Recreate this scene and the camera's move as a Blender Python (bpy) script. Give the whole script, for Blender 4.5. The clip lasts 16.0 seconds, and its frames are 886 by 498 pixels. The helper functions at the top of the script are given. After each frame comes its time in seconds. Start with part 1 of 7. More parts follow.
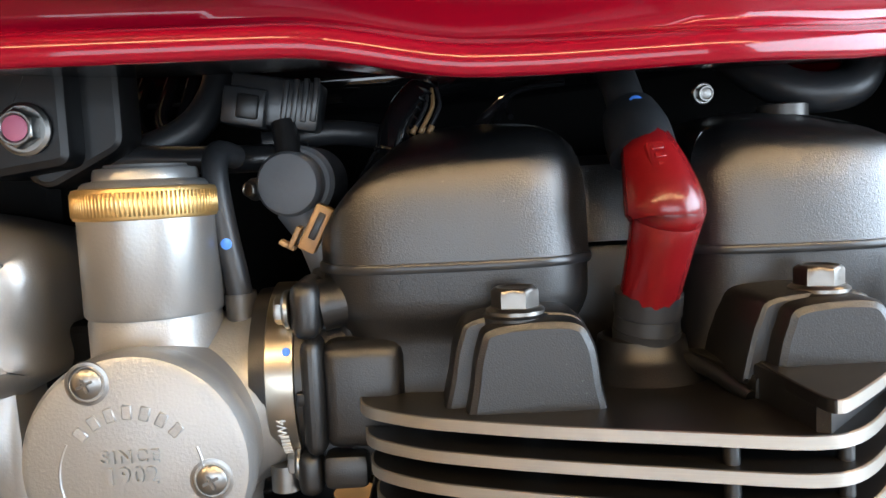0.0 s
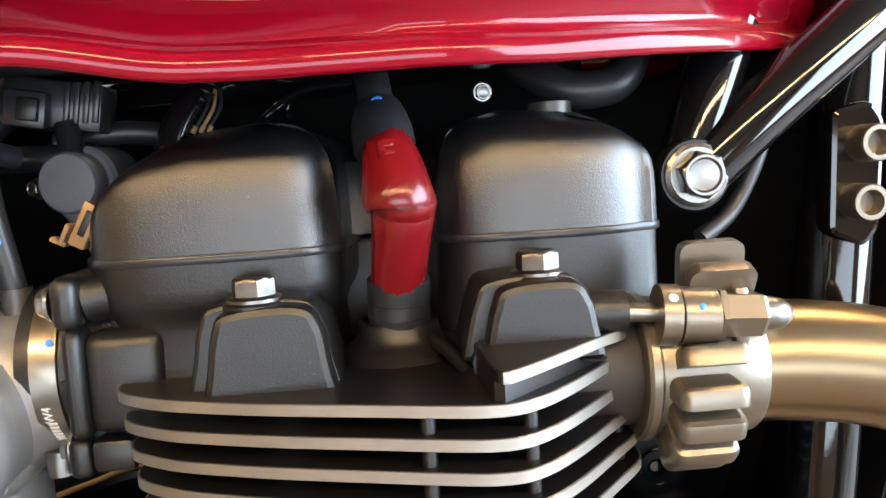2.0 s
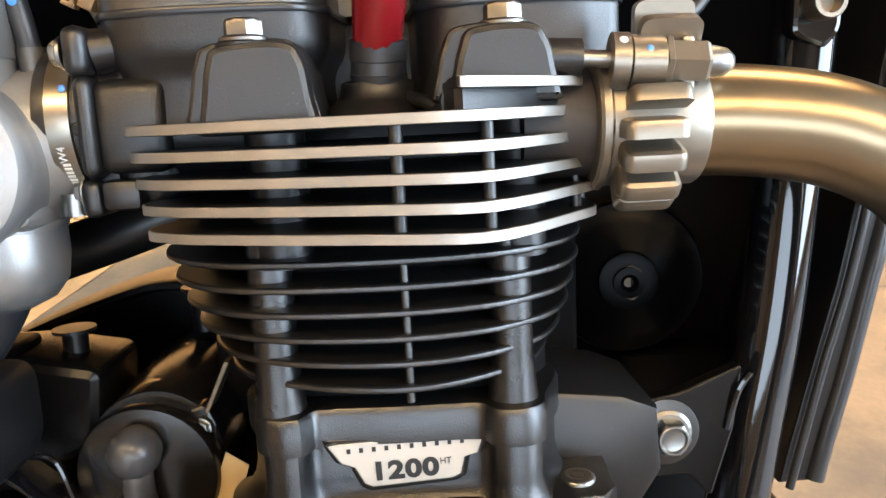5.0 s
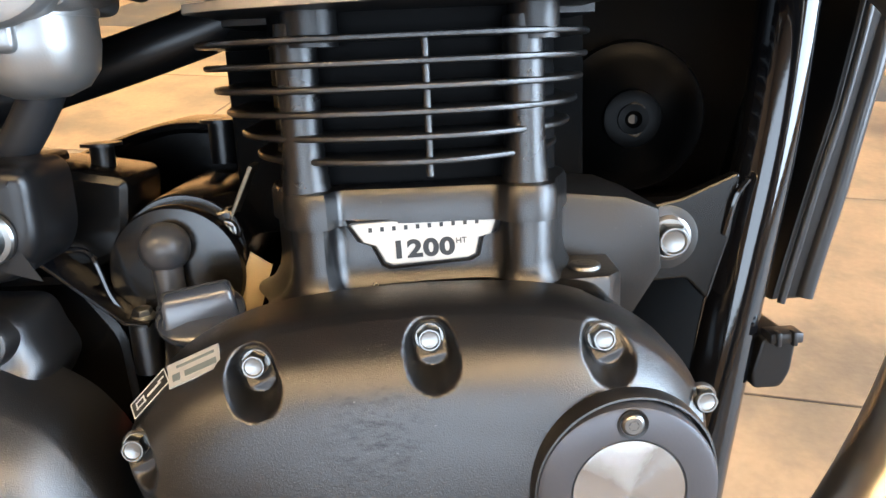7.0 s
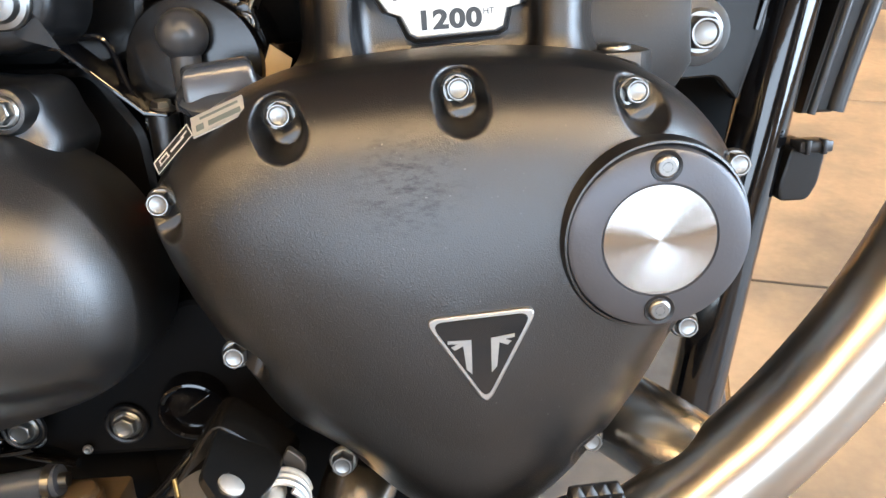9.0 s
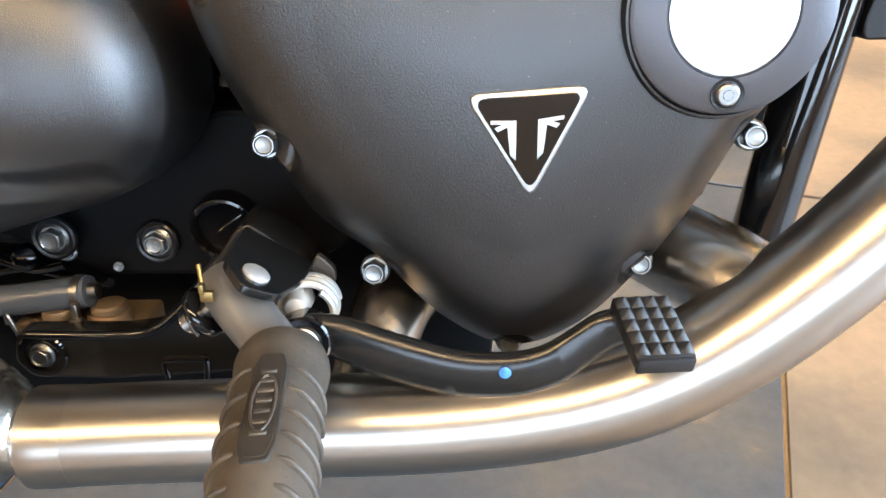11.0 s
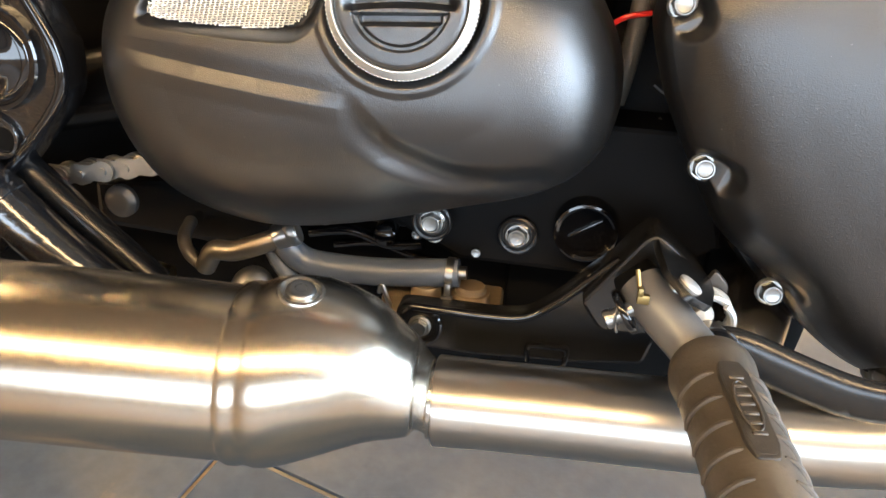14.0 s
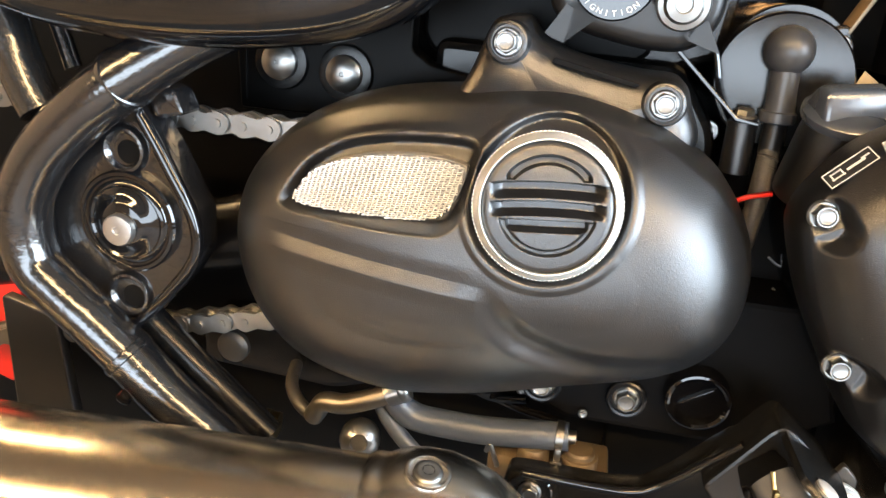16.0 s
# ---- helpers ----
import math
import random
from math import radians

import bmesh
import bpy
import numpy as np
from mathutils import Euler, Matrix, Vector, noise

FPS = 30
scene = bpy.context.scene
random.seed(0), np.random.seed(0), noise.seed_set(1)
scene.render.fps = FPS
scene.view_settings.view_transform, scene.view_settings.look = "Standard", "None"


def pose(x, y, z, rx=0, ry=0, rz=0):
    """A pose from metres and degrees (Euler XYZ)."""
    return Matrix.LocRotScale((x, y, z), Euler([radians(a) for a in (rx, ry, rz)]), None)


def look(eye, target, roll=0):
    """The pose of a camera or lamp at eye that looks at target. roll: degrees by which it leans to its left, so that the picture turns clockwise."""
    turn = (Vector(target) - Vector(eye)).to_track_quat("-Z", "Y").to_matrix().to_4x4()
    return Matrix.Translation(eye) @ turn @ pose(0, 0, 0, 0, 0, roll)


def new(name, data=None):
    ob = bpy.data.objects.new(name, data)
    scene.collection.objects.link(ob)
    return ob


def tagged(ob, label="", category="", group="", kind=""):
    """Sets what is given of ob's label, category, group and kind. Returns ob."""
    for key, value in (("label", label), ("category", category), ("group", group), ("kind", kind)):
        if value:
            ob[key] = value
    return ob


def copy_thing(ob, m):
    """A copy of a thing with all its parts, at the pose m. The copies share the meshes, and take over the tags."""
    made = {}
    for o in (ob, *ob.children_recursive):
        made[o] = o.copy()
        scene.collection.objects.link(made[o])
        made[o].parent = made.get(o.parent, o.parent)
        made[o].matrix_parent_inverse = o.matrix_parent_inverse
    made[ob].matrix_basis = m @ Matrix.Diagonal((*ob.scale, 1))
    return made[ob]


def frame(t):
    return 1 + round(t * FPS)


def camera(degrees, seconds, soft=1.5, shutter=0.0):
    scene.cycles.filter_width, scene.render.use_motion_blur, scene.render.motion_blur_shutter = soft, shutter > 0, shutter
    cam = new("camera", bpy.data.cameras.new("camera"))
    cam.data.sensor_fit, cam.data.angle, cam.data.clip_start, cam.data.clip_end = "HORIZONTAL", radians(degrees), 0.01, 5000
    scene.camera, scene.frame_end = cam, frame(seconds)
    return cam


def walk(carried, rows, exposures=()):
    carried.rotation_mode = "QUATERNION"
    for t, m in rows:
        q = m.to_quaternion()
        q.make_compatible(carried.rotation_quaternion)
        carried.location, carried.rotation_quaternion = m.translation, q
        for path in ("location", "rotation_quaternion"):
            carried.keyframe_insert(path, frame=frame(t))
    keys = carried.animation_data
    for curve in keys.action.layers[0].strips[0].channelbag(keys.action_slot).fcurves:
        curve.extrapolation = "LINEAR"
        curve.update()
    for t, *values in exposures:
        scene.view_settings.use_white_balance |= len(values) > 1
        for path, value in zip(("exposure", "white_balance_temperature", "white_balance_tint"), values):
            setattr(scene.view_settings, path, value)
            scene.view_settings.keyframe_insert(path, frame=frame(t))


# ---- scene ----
cam = camera(60.0, 16.0)
PATH = [
    (0, (0.013, 0.016, 0.853), (0.035, 2.008, 0.672), -2.7),
    (0.5, (0.034, 0.011, 0.855), (0.101, 2.001, 0.669), -2.8),
    (1, (0.056, 0.008, 0.854), (0.146, 1.997, 0.666), -3.1),
    (1.5, (0.073, 0.002, 0.855), (0.179, 1.99, 0.664), -3.3),
    (2, (0.091, -0.007, 0.85), (0.217, 1.979, 0.645), -3.5),
    (2.5, (0.099, -0.015, 0.839), (0.23, 1.968, 0.611), -3.7),
    (3, (0.108, -0.019, 0.827), (0.246, 1.959, 0.569), -3.8),
    (3.2, (0.108, -0.022, 0.822), (0.247, 1.955, 0.554), -3.9),
    (5.3, (0.099, -0.053, 0.763), (0.171, 1.911, 0.395), -2.8),
    (5.5, (0.096, -0.056, 0.754), (0.174, 1.905, 0.371), -2.7),
    (6, (0.092, -0.062, 0.737), (0.171, 1.892, 0.319), -2.7),
    (6.5, (0.092, -0.073, 0.723), (0.17, 1.873, 0.268), -2.6),
    (7, (0.087, -0.083, 0.706), (0.168, 1.855, 0.217), -2.5),
    (7.5, (0.085, -0.088, 0.691), (0.165, 1.839, 0.163), -2.5),
    (8, (0.082, -0.096, 0.672), (0.156, 1.821, 0.105), -2.5),
    (8.5, (0.077, -0.098, 0.648), (0.141, 1.806, 0.041), -2.5),
    (9, (0.074, -0.098, 0.628), (0.128, 1.796, -0.012), -2.5),
    (9.5, (0.077, -0.096, 0.606), (0.117, 1.786, -0.069), -2.3),
    (9.7, (0.078, -0.095, 0.598), (0.11, 1.783, -0.09), -2.3),
    (11.8, (0.064, -0.108, 0.544), (-0.069, 1.724, -0.248), 0.6),
    (12, (0.051, -0.112, 0.547), (-0.092, 1.716, -0.249), 1.1),
    (12.5, (0.016, -0.127, 0.552), (-0.174, 1.695, -0.251), 1.8),
    (13, (-0.022, -0.138, 0.558), (-0.242, 1.675, -0.256), 2.4),
    (13.5, (-0.06, -0.143, 0.56), (-0.291, 1.673, -0.245), 3.2),
    (14, (-0.09, -0.146, 0.573), (-0.335, 1.677, -0.212), 3.9),
    (14.5, (-0.111, -0.145, 0.586), (-0.374, 1.69, -0.166), 4.5),
    (15, (-0.125, -0.146, 0.608), (-0.416, 1.697, -0.112), 4.7),
    (15.5, (-0.138, -0.142, 0.625), (-0.455, 1.708, -0.067), 4.7),
    (16, (-0.148, -0.138, 0.634), (-0.485, 1.718, -0.029), 4.7),
]
# the motorcycle leans on its side stand; all its parts are laid out in its own upright frame
LEAN = 14.0
STAND = pose(0, 0, 0.036, -LEAN, 0, 0)
walk(cam, [(t, STAND @ look(eye, target, roll)) for t, eye, target, roll in PATH],
     [(0.0, -0.26, 6300, 10), (3.0, 0.04, 6400, 10), (6.0, 0.0, 6050, 10), (9.0, 0.02, 6000, 10), (12.5, 0.16, 5650, 8), (14.0, 0.24, 6200, 10), (16.0, 0.44, 6450, 10)])

LAMP_POWER = 64.0


# ---- daylight and lamps ----
world = bpy.data.worlds.new("overcast_sky")
scene.world = world
world.use_nodes = True
wn = world.node_tree.nodes
sky = wn.new("ShaderNodeTexSky")
sky.sky_type, sky.sun_disc, sky.sun_elevation, sky.sun_rotation = "NISHITA", False, radians(35), radians(120)
wn["Background"].inputs[1].default_value = 0.12
world.node_tree.links.new(sky.outputs[0], wn["Background"].inputs[0])


def area(name, m, sx, sy, power, color):
    la = bpy.data.lights.new(name, "AREA")
    la.shape, la.size, la.size_y, la.energy, la.color = "RECTANGLE", sx, sy, power, color
    ob = new(name, la)
    ob.matrix_world = m
    return ob


ROOM = dict(x0=-5.0, x1=4.2, y0=-5.2, y1=5.0, h=3.6)
area("window_light_side", look((4.1, -1.1, 1.75), (0, -1.1, 1.3)), 4.4, 2.7, 730, (0.70, 0.85, 1.0))
area("window_light_front", look((0.4, -5.1, 1.75), (0.4, 0, 1.3)), 5.6, 1.6, 240, (0.78, 0.89, 1.0))


# ---- materials ----
def mat(name, color, rough=0.5, metal=0.0, bump=None, var=None, coat=0.0, aniso=0.0, stretch=None, rvar=0.0, spec=0.5, dust=0.0, scuff=None):
    """bump: noise scale per metre, strength; var: noise scale, share by which the colour varies; dust: share of pale specks."""
    m = bpy.data.materials.new(name)
    m.use_nodes = True
    n, l = m.node_tree.nodes, m.node_tree.links
    b = n["Principled BSDF"]
    b.inputs["Base Color"].default_value = (*color, 1)
    b.inputs["Roughness"].default_value = rough
    b.inputs["Metallic"].default_value = metal
    b.inputs["Coat Weight"].default_value = coat
    b.inputs["Coat Roughness"].default_value = 0.04
    b.inputs["Anisotropic"].default_value = aniso
    b.inputs["Specular IOR Level"].default_value = spec
    tc = n.new("ShaderNodeTexCoord")
    vec = tc.outputs["Object"]
    if stretch:
        mp = n.new("ShaderNodeMapping")
        mp.inputs["Scale"].default_value = stretch
        l.new(vec, mp.inputs["Vector"])
        vec = mp.outputs["Vector"]
    if var or rvar or dust:
        t = n.new("ShaderNodeTexNoise")
        t.inputs["Scale"].default_value = var[0] if var else 60
        t.inputs["Detail"].default_value = 6
        l.new(vec, t.inputs["Vector"])
        if var:
            r = n.new("ShaderNodeMapRange")
            r.inputs["To Min"].default_value, r.inputs["To Max"].default_value = 1 - var[1], 1 + var[1]
            l.new(t.outputs["Fac"], r.inputs["Value"])
            mx = n.new("ShaderNodeVectorMath")
            mx.operation = "SCALE"
            mx.inputs[0].default_value = color
            l.new(r.outputs["Result"], mx.inputs["Scale"])
            out = mx.outputs["Vector"]
            if dust:
                d = n.new("ShaderNodeTexNoise")
                d.inputs["Scale"].default_value, d.inputs["Detail"].default_value = 620, 2
                l.new(tc.outputs["Object"], d.inputs["Vector"])
                dr = n.new("ShaderNodeMapRange")
                dr.inputs["From Min"].default_value, dr.inputs["From Max"].default_value = 0.72, 0.78
                dr.inputs["To Max"].default_value = dust
                l.new(d.outputs["Fac"], dr.inputs["Value"])
                dm = n.new("ShaderNodeMix")
                dm.data_type = "RGBA"
                l.new(dr.outputs["Result"], dm.inputs[0])
                l.new(out, dm.inputs[6])
                dm.inputs[7].default_value = (0.35, 0.34, 0.32, 1)
                out = dm.outputs[2]
            l.new(out, b.inputs["Base Color"])
        if rvar:
            q = n.new("ShaderNodeMapRange")
            q.inputs["To Min"].default_value, q.inputs["To Max"].default_value = rough - rvar, rough + rvar
            l.new(t.outputs["Fac"], q.inputs["Value"])
            l.new(q.outputs["Result"], b.inputs["Roughness"])
    if scuff:
        # a rubbed patch: glossier and darker blotches round one place
        ds, nz, ml, rg, rm = n.new("ShaderNodeVectorMath"), n.new("ShaderNodeTexNoise"), n.new("ShaderNodeMapRange"), n.new("ShaderNodeMapRange"), n.new("ShaderNodeMath")
        ds.operation, rm.operation = "DISTANCE", "MULTIPLY"
        ds.inputs[1].default_value = scuff
        l.new(tc.outputs["Object"], ds.inputs[0])
        l.new(ds.outputs["Value"], rg.inputs["Value"])
        rg.inputs["From Min"].default_value, rg.inputs["From Max"].default_value, rg.inputs["To Min"].default_value, rg.inputs["To Max"].default_value = 0.004, 0.030, 1, 0
        nz.inputs["Scale"].default_value, nz.inputs["Detail"].default_value, nz.inputs["Roughness"].default_value = 150, 8, 0.75
        sm = n.new("ShaderNodeMapping")
        sm.inputs["Rotation"].default_value, sm.inputs["Scale"].default_value = (0, -0.6, 0), (1.0, 1.0, 2.6)
        l.new(tc.outputs["Object"], sm.inputs["Vector"])
        l.new(sm.outputs["Vector"], nz.inputs["Vector"])
        l.new(nz.outputs["Fac"], ml.inputs["Value"])
        ml.inputs["From Min"].default_value, ml.inputs["From Max"].default_value = 0.47, 0.66
        l.new(ml.outputs["Result"], rm.inputs[0])
        l.new(rg.outputs["Result"], rm.inputs[1])
        sl = n.new("ShaderNodeMapRange")
        sl.inputs["To Min"].default_value, sl.inputs["To Max"].default_value = spec, 0.40
        l.new(rm.outputs[0], sl.inputs["Value"])
        l.new(sl.outputs["Result"], b.inputs["Specular IOR Level"])
    if bump:
        t = n.new("ShaderNodeTexNoise")
        t.inputs["Scale"].default_value, t.inputs["Detail"].default_value = bump[0], 3
        l.new(vec, t.inputs["Vector"])
        u = n.new("ShaderNodeBump")
        u.inputs["Strength"].default_value, u.inputs["Distance"].default_value = bump[1], 0.0004
        l.new(t.outputs["Fac"], u.inputs["Height"])
        l.new(u.outputs["Normal"], b.inputs["Normal"])
    return m


BLACK_CAST = mat("satin_black_cast", (0.005, 0.005, 0.0053), 0.29, bump=(1700, 0.50), var=(14, 0.25), rvar=0.03, dust=0.12, spec=1.0)
BARREL_CAST = mat("satin_black_barrel", (0.005, 0.005, 0.0053), 0.28, bump=(1500, 0.40), var=(14, 0.25), rvar=0.03, dust=0.10, spec=0.75)
# BLACK_CAST's colour with rougher, weaker sheen, to darken the head's lit faces
HEAD_CAST = mat("dimmed_black_casting", (0.005, 0.005, 0.0053), 0.38, bump=(1800, 0.30), var=(14, 0.25), rvar=0.04, dust=0.10, spec=0.6)
BLACK_COVER = mat("satin_black_cover", (0.006, 0.006, 0.0063), 0.32, bump=(1700, 0.45), var=(16, 0.2), rvar=0.03, dust=0.15, spec=1.0)
BLACK_CLUTCH = mat("satin_black_rubbed_cover", (0.005, 0.005, 0.0053), 0.31, bump=(1600, 0.46), var=(16, 0.2), rvar=0.03, dust=0.22, spec=0.95, scuff=(0.068, 0.200, 0.555))
# darker, duller take on BLACK_CAST; stands for occlusion on inner parts
BLACK_INNER = mat("darkened_black_casting", (0.0035, 0.0035, 0.0036), 0.24, bump=(1500, 0.14), var=(14, 0.25), rvar=0.05, spec=0.30)
BLACK_GLOSS = mat("gloss_black_enamel", (0.004, 0.004, 0.0046), 0.08, coat=0.25, bump=(130, 0.10), var=(30, 0.3))
# the casting's black with its sheen taken out, for surfaces deep in shade
CASE_SHADE = mat("shaded_black_gearcase", (0.004, 0.004, 0.0042), 0.55, bump=(1500, 0.2), var=(18, 0.4), spec=0.06)
STARTER_BLACK = mat("gloss_black_motor_paint", (0.006, 0.006, 0.0064), 0.22, bump=(900, 0.10), var=(25, 0.25), spec=0.55)
HORN_BLACK = mat("black_horn_paint", (0.002, 0.002, 0.002), 0.34, bump=(700, 0.1), var=(25, 0.3), spec=0.06)
TERMINAL = mat("grey_rubber_terminal", (0.040, 0.041, 0.044), 0.36, bump=(500, 0.1), var=(40, 0.2))
BLACK_PLASTIC = mat("matt_black_plastic", (0.006, 0.006, 0.0064), 0.33, bump=(1600, 0.12), var=(40, 0.25), spec=0.4)
# near-black that stands for deep shade in gaps, slots and holes
BLACK_VOID = mat("shade_black_filler", (0.002, 0.002, 0.002), 0.75, spec=0.08, var=(20, 0.3))
RUBBER = mat("black_rubber", (0.013, 0.014, 0.016), 0.42, bump=(500, 0.25), var=(30, 0.3))
RUBBER_PAD = mat("dark_worn_rubber", (0.028, 0.024, 0.019), 0.55, bump=(420, 0.5), var=(60, 0.5))
RUBBER_WORN = mat("worn_rubber", (0.060, 0.050, 0.038), 0.50, bump=(420, 0.6), var=(55, 0.55))
GREY_PLASTIC = mat("grey_plastic", (0.016, 0.017, 0.019), 0.28, bump=(400, 0.15), var=(40, 0.2))
DARK_STEEL = mat("dark_steel", (0.085, 0.080, 0.074), 0.42, 0.7, bump=(300, 0.2), var=(50, 0.3))
FIN_EDGE = mat("milled_fin_edge", (0.41, 0.39, 0.355), 0.47, 1.0, bump=(700, 0.12), var=(400, 0.10), stretch=(0.1, 0.1, 6))
BOLT_DULL = mat("weathered_zinc_bolt", (0.20, 0.188, 0.172), 0.34, 1.0, bump=(500, 0.2), var=(90, 0.25), rvar=0.08)
HOSE = mat("grey_rubber_hose", (0.048, 0.056, 0.070), 0.38, bump=(600, 0.2), var=(30, 0.2))
MACHINED = mat("machined_aluminium", (0.46, 0.45, 0.43), 0.36, 1.0, bump=(500, 0.1), var=(300, 0.08), stretch=(0.15, 1, 4))
SILVER = mat("silver_painted_metal", (0.30, 0.30, 0.295), 0.36, 0.75, bump=(800, 0.18), var=(25, 0.08), rvar=0.05)
SILVER_CAST = mat("cast_silver", (0.29, 0.29, 0.285), 0.42, 0.65, bump=(900, 0.35), var=(25, 0.1), rvar=0.05)
CLAMP_METAL = mat("satin_nickel_clamp", (0.240, 0.212, 0.172), 0.38, 0.9, bump=(500, 0.2), var=(40, 0.12))
RING_METAL = mat("bright_turned_ring", (0.68, 0.66, 0.62), 0.48, 0.75, var=(300, 0.06))
GOLD = mat("gold_anodised", (0.60, 0.41, 0.17), 0.40, 0.9, var=(60, 0.1))
ZINC = mat("zinc_bolt", (0.275, 0.273, 0.265), 0.33, 1.0, bump=(400, 0.12), var=(120, 0.15), rvar=0.06)
STEEL = mat("brushed_stainless", (0.48, 0.455, 0.41), 0.26, 1.0, var=(30, 0.06), aniso=0.3)
STEEL_MUF = mat("brushed_stainless_muffler", (0.52, 0.475, 0.40), 0.25, 1.0, bump=(900, 0.06), var=(30, 0.05), aniso=0.4)
CHAIN = mat("chain_steel", (0.26, 0.255, 0.245), 0.30, 0.95, bump=(300, 0.25), var=(70, 0.25))
RED_PAINT = mat("red_tank_paint", (0.185, 0.001, 0.010), 0.24, coat=0.5, var=(8, 0.08), spec=0.1)
RED_CAP = mat("dark_red_plastic", (0.13, 0.004, 0.006), 0.24, bump=(600, 0.1), var=(60, 0.15))
RED_BRIGHT = mat("bright_red_plastic", (0.6, 0.02, 0.015), 0.4, var=(60, 0.1))
YELLOW = mat("gold_yellow_paint", (0.75, 0.48, 0.06), 0.25, coat=0.8, var=(40, 0.05))
PORT = mat("dark_brown_port", (0.016, 0.012, 0.010), 0.6, 0.0, bump=(300, 0.3), var=(40, 0.3))
TAN_DARK = mat("dark_tan_plate", (0.10, 0.062, 0.030), 0.5, var=(60, 0.2))
TAN = mat("tan_plastic", (0.24, 0.145, 0.065), 0.45, var=(60, 0.15))
BLUE = mat("blue_paint_mark", (0.06, 0.22, 0.75), 0.5)
WHITE_PRINT = mat("pale_print", (0.7, 0.7, 0.68), 0.5)
DARK_PRINT = mat("black_print", (0.012, 0.012, 0.012), 0.4)
STICKER = mat("silver_sticker", (0.47, 0.455, 0.42), 0.35, 0.4, var=(90, 0.06))
PINK = mat("pink_paint_mark", (0.45, 0.13, 0.2), 0.5)


# ---- shape helpers ----
def spline(pts, n, closed=False):
    """n points on a smooth curve through pts."""
    p = [Vector(q) for q in pts]
    k = len(p)
    segs = k if closed else k - 1
    out = []
    for i in range(n):
        u = i * segs / (n if closed else n - 1)
        a = min(int(u), segs - 1)
        f = u - a
        if closed:
            q = [p[(a + d) % k] for d in (-1, 0, 1, 2)]
        else:
            q = [p[min(max(a + d, 0), k - 1)] for d in (-1, 0, 1, 2)]
        out.append(0.5 * (2 * q[1] + (q[2] - q[0]) * f + (2 * q[0] - 5 * q[1] + 4 * q[2] - q[3]) * f * f + (3 * q[1] - q[0] - 3 * q[2] + q[3]) * f ** 3))
    return out


def even(pts, n):
    """A closed outline resampled at even steps."""
    p = [Vector(q) for q in pts]
    d = [0.0]
    for a, b in zip(p, p[1:] + p[:1]):
        d.append(d[-1] + (b - a).length)
    out, k = [], 0
    for i in range(n):
        s = d[-1] * i / n
        while d[k + 1] < s:
            k += 1
        a, b = p[k], p[(k + 1) % len(p)]
        out.append(a.lerp(b, (s - d[k]) / max(d[k + 1] - d[k], 1e-9)))
    return out


def loft(bm, rings, closed=True, cap0=False, cap1=False, mi=0):
    vs = [[bm.verts.new(p) for p in r] for r in rings]
    n = len(vs[0])
    for a, b in zip(vs, vs[1:]):
        for i in range(n if closed else n - 1):
            j = (i + 1) % n
            f = bm.faces.new((a[i], a[j], b[j], b[i]))
            f.material_index = mi
    if cap0:
        bm.faces.new(vs[0][::-1])
    if cap1:
        bm.faces.new(vs[-1])
    return vs


def inward(pts):
    """Unit normals towards the inside of a closed 2D outline."""
    n = len(pts)
    area2 = sum(pts[i].x * pts[(i + 1) % n].y - pts[(i + 1) % n].x * pts[i].y for i in range(n))
    s = 1 if area2 > 0 else -1
    out = []
    for i in range(n):
        t = pts[(i + 1) % n] - pts[i - 1]
        out.append(Vector((-t.y, t.x)).normalized() * s)
    return out


